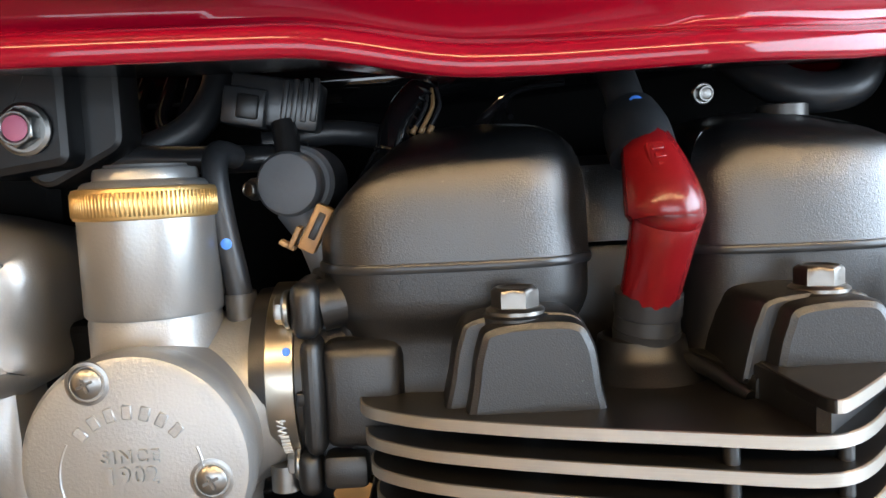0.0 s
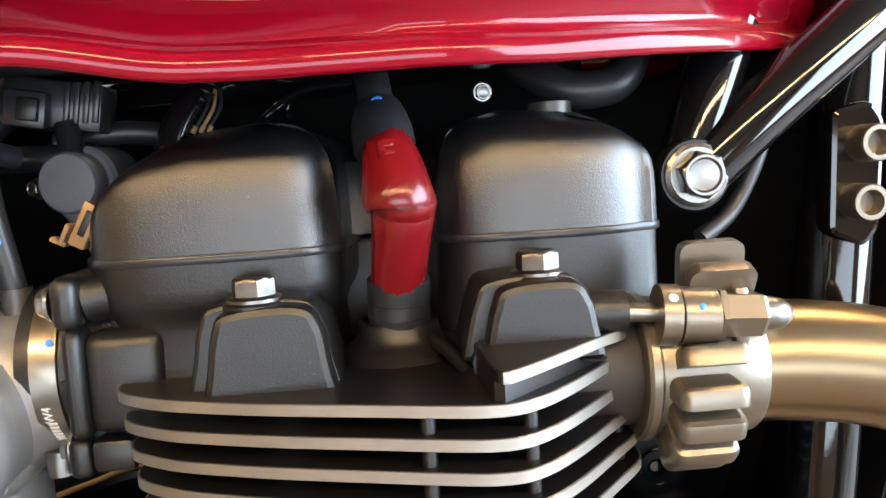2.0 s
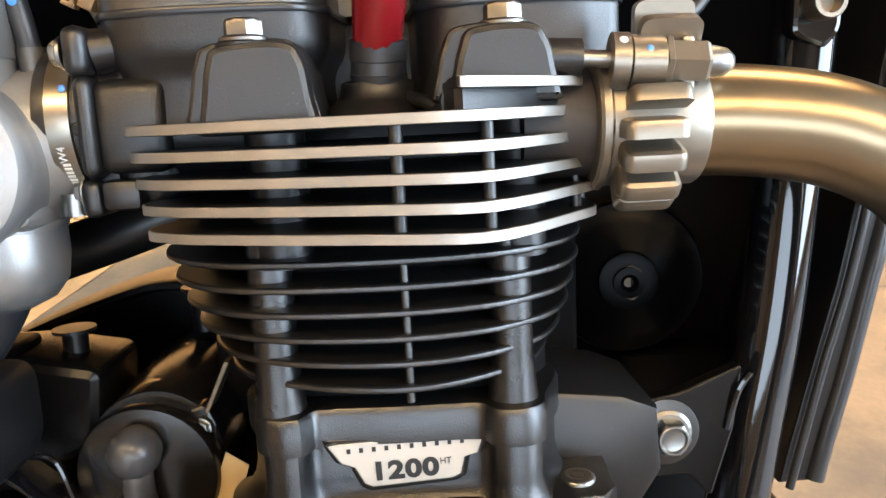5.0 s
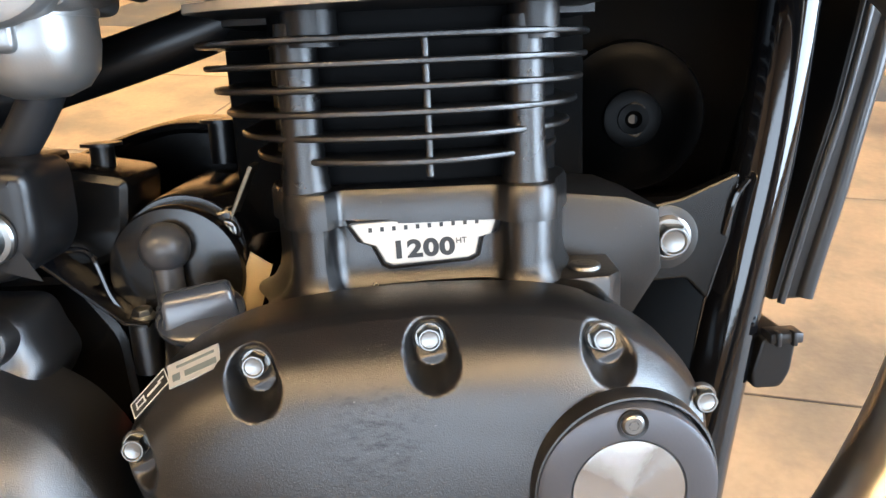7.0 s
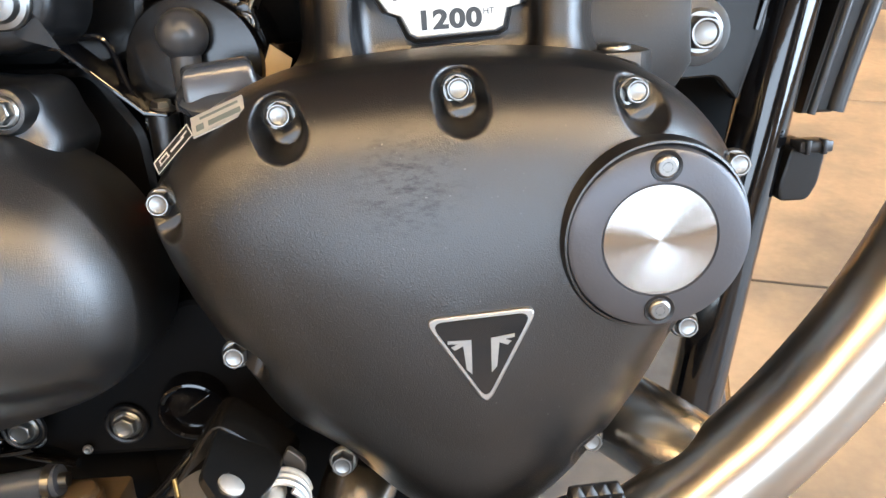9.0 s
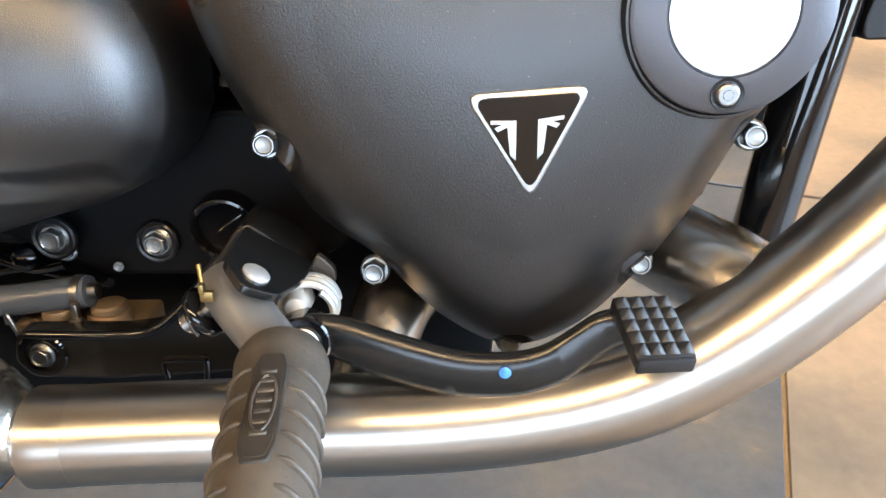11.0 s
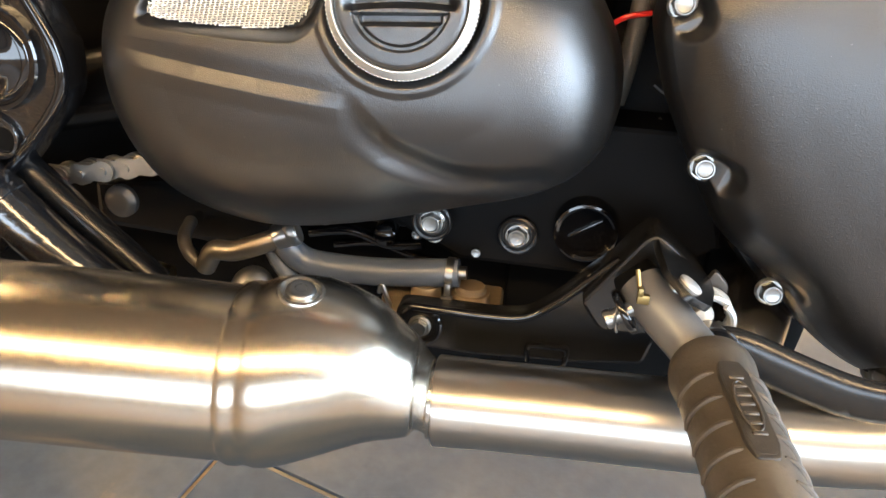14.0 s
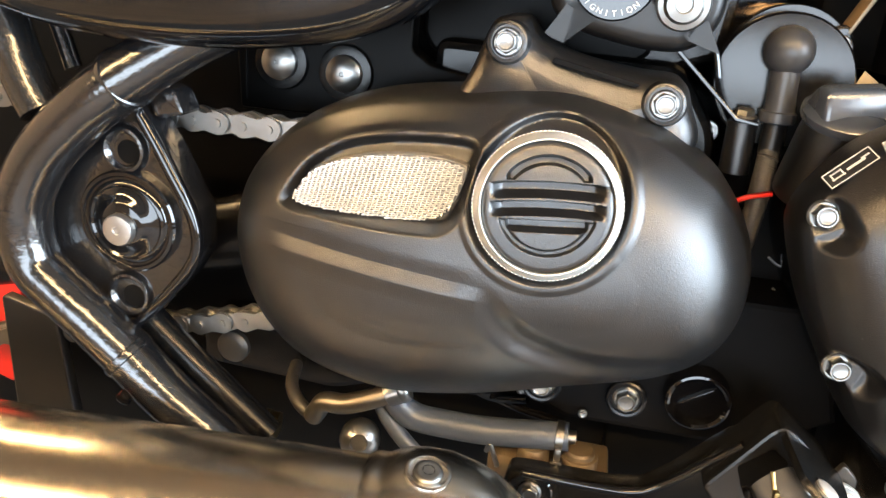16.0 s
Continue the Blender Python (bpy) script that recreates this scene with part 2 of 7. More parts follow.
def dome(outline, prof, n=120, fill=8, bulge=0.0, axis="y", deform=None, smooth=True, back=None, ease=0):
    """A cover over a 2D outline: rings at (inset, depth), then a gently bulged middle. axis y: outline in x, z; axis z: in x, y."""
    o = even(spline(outline, n * 3, True) if smooth else outline, n)
    nm = inward(o)
    c = sum(o, Vector((0, 0))) / n
    sign = 1 if prof[-1][1] >= prof[0][1] else -1
    rings = []
    for d, h in prof:
        rings.append([(p + q * d, h) for p, q in zip(o, nm)])
    last = rings[-1]
    for k in range(1, fill):
        s = 1 - k / fill
        rings.append([(c + (p - c) * s, h + sign * bulge * (1 - s * s)) for p, h in last])

    if ease:
        # step inwards ring by ring, so that tight corners round off, then even out the bend towards the middle
        pts, d0, rings = o, 0.0, []
        for d, h in prof:
            if d > d0:
                pts = [p + q * (d - d0) for p, q in zip(pts, inward(pts))]
                for _ in range(4):
                    pts = [(pts[i - 1] + pts[i] * 2 + pts[(i + 1) % n]) / 4 for i in range(n)]
                d0 = d
            rings.append([(p, h) for p in pts])
        last = rings[-1]
        for k in range(1, fill):
            f = 1 - k / fill
            rings.append([(c + (p - c) * f, h + sign * bulge * (1 - f * f)) for p, h in last])
        a = np.array([[(p.x, p.y, h) for p, h in r] for r in rings])
        k0 = next(k for k in range(len(prof)) if prof[k][0] > 0.006)
        k1 = next(k for k in range(len(prof)) if prof[k][0] > 0.013)
        for _ in range(ease):
            a[k0:-1] = 0.25 * a[k0 - 1:-2] + 0.5 * a[k0:-1] + 0.25 * a[k0 + 1:]
        freq = np.fft.fftfreq(n)
        for k in range(k1, len(a)):
            keep = np.exp(-2 * (math.pi * freq * min((k - k1) * 1.6, n * 0.075)) ** 2)
            a[k] = np.fft.ifft(np.fft.fft(a[k], axis=0) * keep[:, None], axis=0).real
        rings = [[(Vector((q[0], q[1])), float(q[2])) for q in r] for r in a]

    def put(p, h):
        if deform:
            h = deform(p.x, p.y, h)
        return (p.x, h, p.y) if axis == "y" else (p.x, p.y, h)
    bm = bmesh.new()
    vs = loft(bm, [[put(p, h) for p, h in r] for r in rings])
    m = bm.verts.new(put(c, prof[-1][1] + sign * bulge))
    for i in range(n):
        bm.faces.new((vs[-1][i], vs[-1][(i + 1) % n], m))
    if back is not None:
        vb = [bm.verts.new(put(p, 0)) for p in o]
        for v in vb:
            if axis == "y":
                v.co.y = back
            else:
                v.co.z = back
        for i in range(n):
            bm.faces.new((vb[i], vb[(i + 1) % n], vs[0][(i + 1) % n], vs[0][i]))
        bm.faces.new(vb)
    bmesh.ops.recalc_face_normals(bm, faces=bm.faces[:])
    return bm


def plate(outline, h0, h1, bevel=0.0015, axis="y", n=0):
    """A plate with rounded rims between depths h0 (back) and h1 (front)."""
    o = [Vector(p) for p in outline] if not n else even(spline(outline, n * 3, True), n)
    nm = inward(o)
    s = 1 if h1 > h0 else -1
    b = bevel
    rings = [(0, h0), (0, h1 - s * b), (b * 0.3, h1 - s * b * 0.3), (b, h1)]

    def put(p, h):
        return (p.x, h, p.y) if axis == "y" else ((p.x, p.y, h) if axis == "z" else (h, p.x, p.y))
    bm = bmesh.new()
    loft(bm, [[put(p + q * d, h) for p, q in zip(o, nm)] for d, h in rings], cap0=True, cap1=True)
    bmesh.ops.recalc_face_normals(bm, faces=bm.faces[:])
    return bm


def rounded(pts, r, k=6):
    """A polygon with its corners rounded."""
    out = []
    n = len(pts)
    for i in range(n):
        p, a, b = Vector(pts[i]), Vector(pts[i - 1]), Vector(pts[(i + 1) % n])
        u, w = (a - p).normalized(), (b - p).normalized()
        for j in range(k + 1):
            t = j / k
            s = p + u * r
            e = p + w * r
            out.append((1 - t) ** 2 * s + 2 * t * (1 - t) * p + t * t * e)
    return out


def aim(pos, way):
    """A pose at pos whose z axis points along way."""
    return Matrix.Translation(pos) @ Vector(way).to_track_quat("Z", "Y").to_matrix().to_4x4()


def lathe(prof, seg=32, m=None, bm=None):
    """Turns (radius, height) about z, then moves it by m."""
    bm = bm or bmesh.new()
    m = m or Matrix()
    rings = [[m @ Vector((r * math.cos(2 * math.pi * i / seg), r * math.sin(2 * math.pi * i / seg), h)) for i in range(seg)] for r, h in prof]
    vs = loft(bm, rings)
    if prof[0][0] > 1e-6:
        bm.faces.new(vs[0][::-1])
    if prof[-1][0] > 1e-6:
        bm.faces.new(vs[-1])
    bmesh.ops.remove_doubles(bm, verts=[v for r in (vs[0], vs[-1]) for v in r], dist=1e-6)
    bmesh.ops.recalc_face_normals(bm, faces=bm.faces[:])
    return bm


def tube(pts, radius, seg=16, n=0, bm=None):
    """A round bar along a smooth line; radius: one, or one for each point."""
    bm = bm or bmesh.new()
    k = len(pts)
    rs = [radius] * k if isinstance(radius, (int, float)) else radius
    full = spline([(*p, r) for p, r in zip([tuple(q) for q in pts], rs)], n or (k - 1) * 8 + 1) if (n or k > 2) else [Vector((*p, r)) for p, r in zip(pts, rs)]
    ps = [Vector(v[:3]) for v in full]
    rad = [v[3] for v in full]
    up = None
    rings = []
    for i, p in enumerate(ps):
        t = (ps[min(i + 1, len(ps) - 1)] - ps[max(i - 1, 0)]).normalized()
        if up is None:
            up = t.orthogonal().normalized()
        up = (up - t * up.dot(t)).normalized()
        side = t.cross(up)
        rings.append([p + (up * math.cos(2 * math.pi * a / seg) + side * math.sin(2 * math.pi * a / seg)) * rad[i] for a in range(seg)])
    loft(bm, rings, cap0=True, cap1=True)
    bmesh.ops.recalc_face_normals(bm, faces=bm.faces[:])
    return bm


def block(x0, x1, y0, y1, z0, z1, bevel=0.002, seg=2):
    bm = bmesh.new()
    bmesh.ops.create_cube(bm, size=1)
    for v in bm.verts:
        v.co = ((x0 + x1) / 2 + v.co.x * (x1 - x0), (y0 + y1) / 2 + v.co.y * (y1 - y0), (z0 + z1) / 2 + v.co.z * (z1 - z0))
    if bevel:
        bmesh.ops.bevel(bm, geom=bm.edges[:], offset=bevel, segments=seg, profile=0.5, affect="EDGES")
    return bm


def turned(bm, m):
    bmesh.ops.transform(bm, matrix=m, verts=bm.verts[:])
    return bm


def joined(*bms):
    out = bms[0]
    for b in bms[1:]:
        me = bpy.data.meshes.new("tmp")
        b.to_mesh(me)
        out.from_mesh(me)
        b.free()
        bpy.data.meshes.remove(me)
    return out


def as_mesh(name, bm, materials, angle=38):
    for f in bm.faces:
        f.smooth = len(f.verts) < 7
    for e in bm.edges:
        if len(e.link_faces) == 2 and e.calc_face_angle(0) > radians(angle):
            e.smooth = False
    me = bpy.data.meshes.new(name)
    bm.to_mesh(me)
    bm.free()
    for m in materials if isinstance(materials, (list, tuple)) else [materials]:
        me.materials.append(m)
    return me


def part(name, bm, material, parent, label="", angle=38):
    """Links a bmesh as one mesh object under a thing or a part."""
    ob = new(name, as_mesh(name, bm, material, angle))
    ob.parent = parent
    return tagged(ob, label)


def again(name, mesh, parent, m, label=""):
    """One more piece on a shared mesh, at the pose m in its thing's frame."""
    ob = new(name, mesh)
    ob.parent = parent
    ob.matrix_local = m
    return tagged(ob, label)


def lettering(name, body, size, m, material, parent, depth=0.0004, label="", spacing=1.0, weight=0.0):
    cu = bpy.data.curves.new(name, "FONT")
    cu.body, cu.size, cu.extrude, cu.align_x, cu.align_y, cu.space_character = body, size, depth, "CENTER", "CENTER", spacing
    cu.offset = weight
    tmp = new("tmp_text", cu)
    bpy.context.view_layer.update()
    me = bpy.data.meshes.new_from_object(tmp.evaluated_get(bpy.context.evaluated_depsgraph_get()))
    bpy.data.objects.remove(tmp)
    me.transform(m)
    me.materials.clear()
    me.materials.append(material)
    me.name = name
    ob = new(name, me)
    ob.parent = parent
    return tagged(ob, label)


def facing(x, y, z, roll=0.0):
    """A pose on a side face: local x forward, local y up, local z towards the viewer's side."""
    return pose(x, y, z, 90, 0, 0) @ pose(0, 0, 0, 0, 0, roll)


def hex_head(af=0.013, h=0.006, flange=0.0095, dish=0.0):
    """A flanged hexagon head along z, foot at 0, its top dished and round."""
    bm = lathe([(flange, 0), (flange, 0.0012), (flange * 0.86, 0.0022), (0, 0.0022)], 28)
    rings = []
    for r, z, k in ((1, 0.001, 0), (1, h * 0.82, 0), (0.985, h * 0.90, 0.25), (0.95, h * 0.965, 0.8), (0.90, h, 1), (0.80, h, 1), (0.70, h - dish * 0.5, 1), (0.40, h - dish * 0.7, 1), (0.05, h - dish * 0.75, 1)):
        ring = []
        for i in range(36):
            a = 2 * math.pi * i / 36
            hexr = af / 2 / math.cos((a + math.pi / 6) % (math.pi / 3) - math.pi / 6)
            q = r * (hexr * (1 - k) + af / 2 * 1.03 * k)
            ring.append((q * math.cos(a), q * math.sin(a), z))
        rings.append(ring)
    loft(bm, rings, cap1=True)
    bmesh.ops.recalc_face_normals(bm, faces=bm.faces[:])
    return bm


def button_head(r=0.006, h=0.004, socket=0.0026):
    bm = lathe([(r, 0), (r, h * 0.55), (r * 0.9, h * 0.85), (r * 0.75, h), (socket, h)], 28)
    bm.faces.ensure_lookup_table()
    top = [f for f in bm.faces if len(f.verts) > 4]
    bmesh.ops.delete(bm, geom=[f for f in top if f.calc_center_median().z > h * 0.9], context="FACES")
    lathe([(socket, h), (socket * 0.95, h * 0.3), (0, h * 0.3)], 6, None, bm)
    return bm


HEX = as_mesh("hex_bolt", hex_head(0.0125, 0.0075, 0.009, 0.0012), ZINC, 25)
HEX_DULL = as_mesh("hex_bolt", hex_head(0.0140, 0.0088, 0.0100, 0.0010), BOLT_DULL, 25)
HEX_BIG = as_mesh("large_hex_bolt", hex_head(0.019, 0.009, 0.0145, 0.002), ZINC, 25)
HEX_SMALL = as_mesh("small_hex_bolt", hex_head(0.008, 0.005, 0.006, 0.0008), ZINC, 25)
BUTTON = as_mesh("button_bolt", button_head(), ZINC, 30)


def on_face(c, normal, along):
    """A pose on a surface: z along its normal, x as near as can be to along."""
    n = Vector(normal).normalized()
    a = Vector(along)
    a = (a - n * a.dot(n)).normalized()
    b = n.cross(a)
    m = Matrix(((*a, 0), (*b, 0), (*n, 0), (0, 0, 0, 1))).transposed()
    m.translation = Vector(c)
    return m


def cone_step(d, r0, r1):
    """1 inside r0, 0 outside r1, smooth between."""
    t = min(max((d - r0) / (r1 - r0), 0), 1)
    return 1 - t * t * (3 - 2 * t)


def seg_dist(px, pz, a, b):
    ax, az, bx, bz = a[0], a[1], b[0], b[1]
    dx, dz = bx - ax, bz - az
    t = min(max(((px - ax) * dx + (pz - az) * dz) / max(dx * dx + dz * dz, 1e-12), 0), 1)
    return math.hypot(px - ax - t * dx, pz - az - t * dz)


# ---- the showroom: floor, walls, ceiling, windows ----
def tile_material(name, stops, gloss):
    """Slate-look tile: stops are (place, colour) pairs from dark to light; gloss: the strength of its sheen."""
    m = bpy.data.materials.new(name)
    m.use_nodes = True
    n, l = m.node_tree.nodes, m.node_tree.links
    b = n["Principled BSDF"]
    tc, info = n.new("ShaderNodeTexCoord"), n.new("ShaderNodeObjectInfo")
    add = n.new("ShaderNodeVectorMath")
    add.operation = "MULTIPLY_ADD"
    add.inputs[1].default_value = (1, 1, 1)
    sc = n.new("ShaderNodeVectorMath")
    sc.operation = "SCALE"
    sc.inputs[0].default_value = (37, 19, 0)
    l.new(info.outputs["Random"], sc.inputs["Scale"])
    l.new(tc.outputs["Object"], add.inputs[0])
    l.new(sc.outputs["Vector"], add.inputs[2])
    cloud, fine = n.new("ShaderNodeTexNoise"), n.new("ShaderNodeTexNoise")
    cloud.inputs["Scale"].default_value, cloud.inputs["Detail"].default_value, cloud.inputs["Roughness"].default_value = 3.0, 8, 0.60
    fine.inputs["Scale"].default_value, fine.inputs["Detail"].default_value = 70, 4
    for t in (cloud, fine):
        l.new(add.outputs["Vector"], t.inputs["Vector"])
    ramp = n.new("ShaderNodeValToRGB")
    e = ramp.color_ramp.elements
    e[0].position, e[0].color = stops[0][0], (*stops[0][1], 1)
    e[1].position, e[1].color = stops[-1][0], (*stops[-1][1], 1)
    for p, c in stops[1:-1]:
        k = e.new(p)
        k.color = (*c, 1)
    l.new(cloud.outputs["Fac"], ramp.inputs["Fac"])
    mr = n.new("ShaderNodeMapRange")
    mr.inputs["To Min"].default_value, mr.inputs["To Max"].default_value = 0.8, 1.2
    l.new(fine.outputs["Fac"], mr.inputs["Value"])
    mul = n.new("ShaderNodeVectorMath")
    mul.operation = "SCALE"
    l.new(ramp.outputs["Color"], mul.inputs[0])
    l.new(mr.outputs["Result"], mul.inputs["Scale"])
    l.new(mul.outputs["Vector"], b.inputs["Base Color"])
    b.inputs["Roughness"].default_value = 0.45
    b.inputs["Specular IOR Level"].default_value = gloss
    bp = n.new("ShaderNodeBump")
    bp.inputs["Strength"].default_value, bp.inputs["Distance"].default_value = 0.4, 0.001
    l.new(fine.outputs["Fac"], bp.inputs["Height"])
    l.new(bp.outputs["Normal"], b.inputs["Normal"])
    return m


TILE_BLUE = tile_material("blue_grey_slate_tile", ((0.34, (0.022, 0.034, 0.054)), (0.45, (0.036, 0.050, 0.073)), (0.54, (0.052, 0.063, 0.080)), (0.62, (0.070, 0.074, 0.078)), (0.68, (0.170, 0.130, 0.090))), 0.14)
TILE_RUST = tile_material("rust_slate_tile", ((0.30, (0.060, 0.060, 0.066)), (0.42, (0.105, 0.095, 0.086)), (0.52, (0.165, 0.136, 0.108)), (0.62, (0.190, 0.153, 0.118)), (0.74, (0.225, 0.182, 0.140))), 0.40)
GROUT = mat("tile_grout", (0.19, 0.15, 0.10), 0.85, bump=(300, 0.4), var=(60, 0.2))
WALL_DARK = mat("brown_wall_panel", (0.27, 0.21, 0.15), 0.7, bump=(120, 0.15), var=(3, 0.1))
WALL = mat("warm_wall_paint", (0.66, 0.45, 0.24), 0.8, bump=(120, 0.15), var=(3, 0.08))
CEIL = mat("brown_ceiling_paint", (0.12, 0.095, 0.07), 0.85, var=(3, 0.1))
WINFRAME = mat("dark_window_frame", (0.04, 0.04, 0.042), 0.4, var=(30, 0.2))


def setting(name, bm, material, label):
    return tagged(new(name, as_mesh(name, bm, material)), label, name.split("_")[0], kind="structure")


R = ROOM
floor = setting("floor", block(R["x0"], R["x1"], R["y0"], R["y1"], -0.10, -0.004, 0), GROUT, "showroom floor of slate-look tiles with tan joints")
setting("ceiling", block(R["x0"], R["x1"], R["y0"], R["y1"], R["h"], R["h"] + 0.1, 0), CEIL, "plain brown painted showroom ceiling")
setting("wall_back", block(R["x0"], R["x1"], R["y1"], R["y1"] + 0.15, -0.1, R["h"], 0), WALL, "plain warm beige painted wall")
setting("wall_rear", block(R["x0"] - 0.15, R["x0"], R["y0"], R["y1"], -0.1, R["h"], 0), WALL_DARK, "plain brown panelled wall")
# the window walls: pier, sill and lintel round one opening each
side = joined(block(R["x1"], R["x1"] + 0.2, R["y0"], -3.4, -0.1, R["h"], 0), block(R["x1"], R["x1"] + 0.2, 1.2, R["y1"], -0.1, R["h"], 0),
              block(R["x1"], R["x1"] + 0.2, -3.4, 1.2, -0.1, 0.35, 0), block(R["x1"], R["x1"] + 0.2, -3.4, 1.2, 3.15, R["h"], 0))
setting("wall_side", side, WALL_DARK, "brown panelled wall round a large shop window")
front = joined(block(R["x0"], -2.5, R["y0"] - 0.2, R["y0"], -0.1, R["h"], 0), block(3.3, R["x1"], R["y0"] - 0.2, R["y0"], -0.1, R["h"], 0),
               block(-2.5, 3.3, R["y0"] - 0.2, R["y0"], -0.1, 0.9, 0), block(-2.5, 3.3, R["y0"] - 0.2, R["y0"], 2.6, R["h"], 0))
setting("wall_front", front, WALL_DARK, "brown panelled wall round a wide shop window")
bars = [block(R["x1"] + 0.05, R["x1"] + 0.12, y - 0.03, y + 0.03, 0.35, 3.15, 0.004) for y in (-3.37, -1.1, 1.17)]
setting("window_1", joined(*bars), WINFRAME, "dark metal frame of a large shop window")
bars = [block(x - 0.03, x + 0.03, R["y0"] - 0.12, R["y0"] - 0.05, 0.9, 2.6, 0.004) for x in (-2.47, -0.54, 1.40, 3.27)]
setting("window_2", joined(*bars), WINFRAME, "dark metal frame of a wide shop window")

LAMP_GLOW = bpy.data.materials.new("warm_lamp_diffuser")
LAMP_GLOW.use_nodes = True
bs = LAMP_GLOW.node_tree.nodes["Principled BSDF"]
bs.inputs["Base Color"].default_value = (0.9, 0.85, 0.75, 1)
bs.inputs["Emission Color"].default_value = (1.0, 0.66, 0.31, 1)
bs.inputs["Emission Strength"].default_value = LAMP_POWER


def ceiling_lamp():
    top = tagged(new("ceiling_light"), "warm white ceiling light panel in a dark housing", "lamp", "ceiling lights")
    part("housing", block(-1.0, 1.0, -0.17, 0.17, 0.0, 0.06, 0.008), WINFRAME, top)
    part("diffuser", block(-0.97, 0.97, -0.15, 0.15, -0.025, 0.004, 0.008), LAMP_GLOW, top, "glowing warm diffuser")
    return top


lamp = ceiling_lamp()
lamp.matrix_world = pose(-3.4, -2.2, R["h"] - 0.06)
# the last two rows are unseen, added to brighten the back wall
for x, y in ((-1.2, -2.2), (1.0, -2.2), (3.1, -2.2), (-0.6, 2.2), (2.0, 2.2), (-2.8, 2.2), (0.7, 3.6), (-1.6, 3.6), (0.7, 4.5), (-1.6, 4.5)):
    copy_thing(lamp, pose(x, y, R["h"] - 0.06))

# ---- the motorcycle ----
bike = tagged(new("motorcycle"), "red and black retro motorcycle with a finned black engine", "motorcycle")
bike.matrix_world = STAND


# cylinder head: deck, two bolt towers, plug well and polished fins
def fin_plan(front, back=0.40):
    """Plan of a fin: a smooth front line closed by a straight back."""
    f = spline(front, 60)
    return [Vector(p) for p in f] + [Vector((front[-1][0], back)), Vector((front[0][0], back))]


HEAD_FRONT = [(-0.013, 0.305), (-0.0165, 0.290), (-0.013, 0.2755), (0.003, 0.2625), (0.020, 0.2545), (0.047, 0.2445), (0.079, 0.2350), (0.105, 0.2272), (0.118, 0.2245), (0.128, 0.2258), (0.138, 0.2325), (0.150, 0.2450), (0.165, 0.2635), (0.1785, 0.2810), (0.181, 0.292)]


def head_fin(front, z0, z1, b=0.0007, bright=-1.0):
    """A cast fin whose narrow front rim is machined bright."""
    o = fin_plan(front)
    nm = inward(o)
    bm = bmesh.new()
    rings = [(0.0014, z0), (b * 0.2, z0 + b * 0.3), (0, z0 + b * 0.5), (0, z1 - b * 0.4), (b * 0.2, z1 - b * 0.2), (0.0008, z1)]
    vs = loft(bm, [[(p.x + q.x * d, p.y + q.y * d, z) for p, q in zip(o, nm)] for d, z in rings], cap0=True, cap1=True)
    bmesh.ops.recalc_face_normals(bm, faces=bm.faces[:])
    for f in bm.faces:
        c = f.calc_center_median()
        if len(f.verts) == 4 and c.y < 0.33 and c.x > bright:
            f.material_index = 1
    return bm


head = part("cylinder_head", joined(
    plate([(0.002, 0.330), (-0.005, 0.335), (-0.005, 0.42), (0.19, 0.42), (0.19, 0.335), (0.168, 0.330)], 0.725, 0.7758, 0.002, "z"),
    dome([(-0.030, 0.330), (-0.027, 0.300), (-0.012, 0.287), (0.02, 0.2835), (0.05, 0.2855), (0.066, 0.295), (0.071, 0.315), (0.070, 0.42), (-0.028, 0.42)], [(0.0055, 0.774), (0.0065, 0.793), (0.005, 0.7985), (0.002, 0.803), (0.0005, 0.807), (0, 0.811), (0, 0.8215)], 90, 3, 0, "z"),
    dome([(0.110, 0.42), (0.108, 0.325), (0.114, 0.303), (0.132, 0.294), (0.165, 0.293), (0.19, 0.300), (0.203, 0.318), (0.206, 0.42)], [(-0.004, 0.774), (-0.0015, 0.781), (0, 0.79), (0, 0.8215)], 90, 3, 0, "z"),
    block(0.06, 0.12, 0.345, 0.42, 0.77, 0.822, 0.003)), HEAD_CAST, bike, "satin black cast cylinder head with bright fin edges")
for k in range(5):
    z1 = 0.7762 - k * 0.0109
    fr = [(x + (0.0015 * k if x < 0.05 else 0.0008 * k), y - 0.0005 * k) for x, y in HEAD_FRONT]
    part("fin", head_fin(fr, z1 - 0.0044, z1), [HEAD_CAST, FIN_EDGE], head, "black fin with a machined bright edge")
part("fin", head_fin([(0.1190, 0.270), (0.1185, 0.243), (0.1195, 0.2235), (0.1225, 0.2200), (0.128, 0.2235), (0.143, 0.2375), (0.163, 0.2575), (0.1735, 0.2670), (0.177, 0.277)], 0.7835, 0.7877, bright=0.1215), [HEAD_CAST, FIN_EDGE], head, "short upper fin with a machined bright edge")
for x, y in ((0.098, 0.2360), (0.1315, 0.2350), (0.174, 0.284)):
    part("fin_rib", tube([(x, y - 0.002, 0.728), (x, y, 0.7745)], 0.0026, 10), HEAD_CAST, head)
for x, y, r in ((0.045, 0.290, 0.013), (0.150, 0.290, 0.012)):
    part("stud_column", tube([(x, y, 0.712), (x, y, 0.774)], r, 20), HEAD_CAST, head)


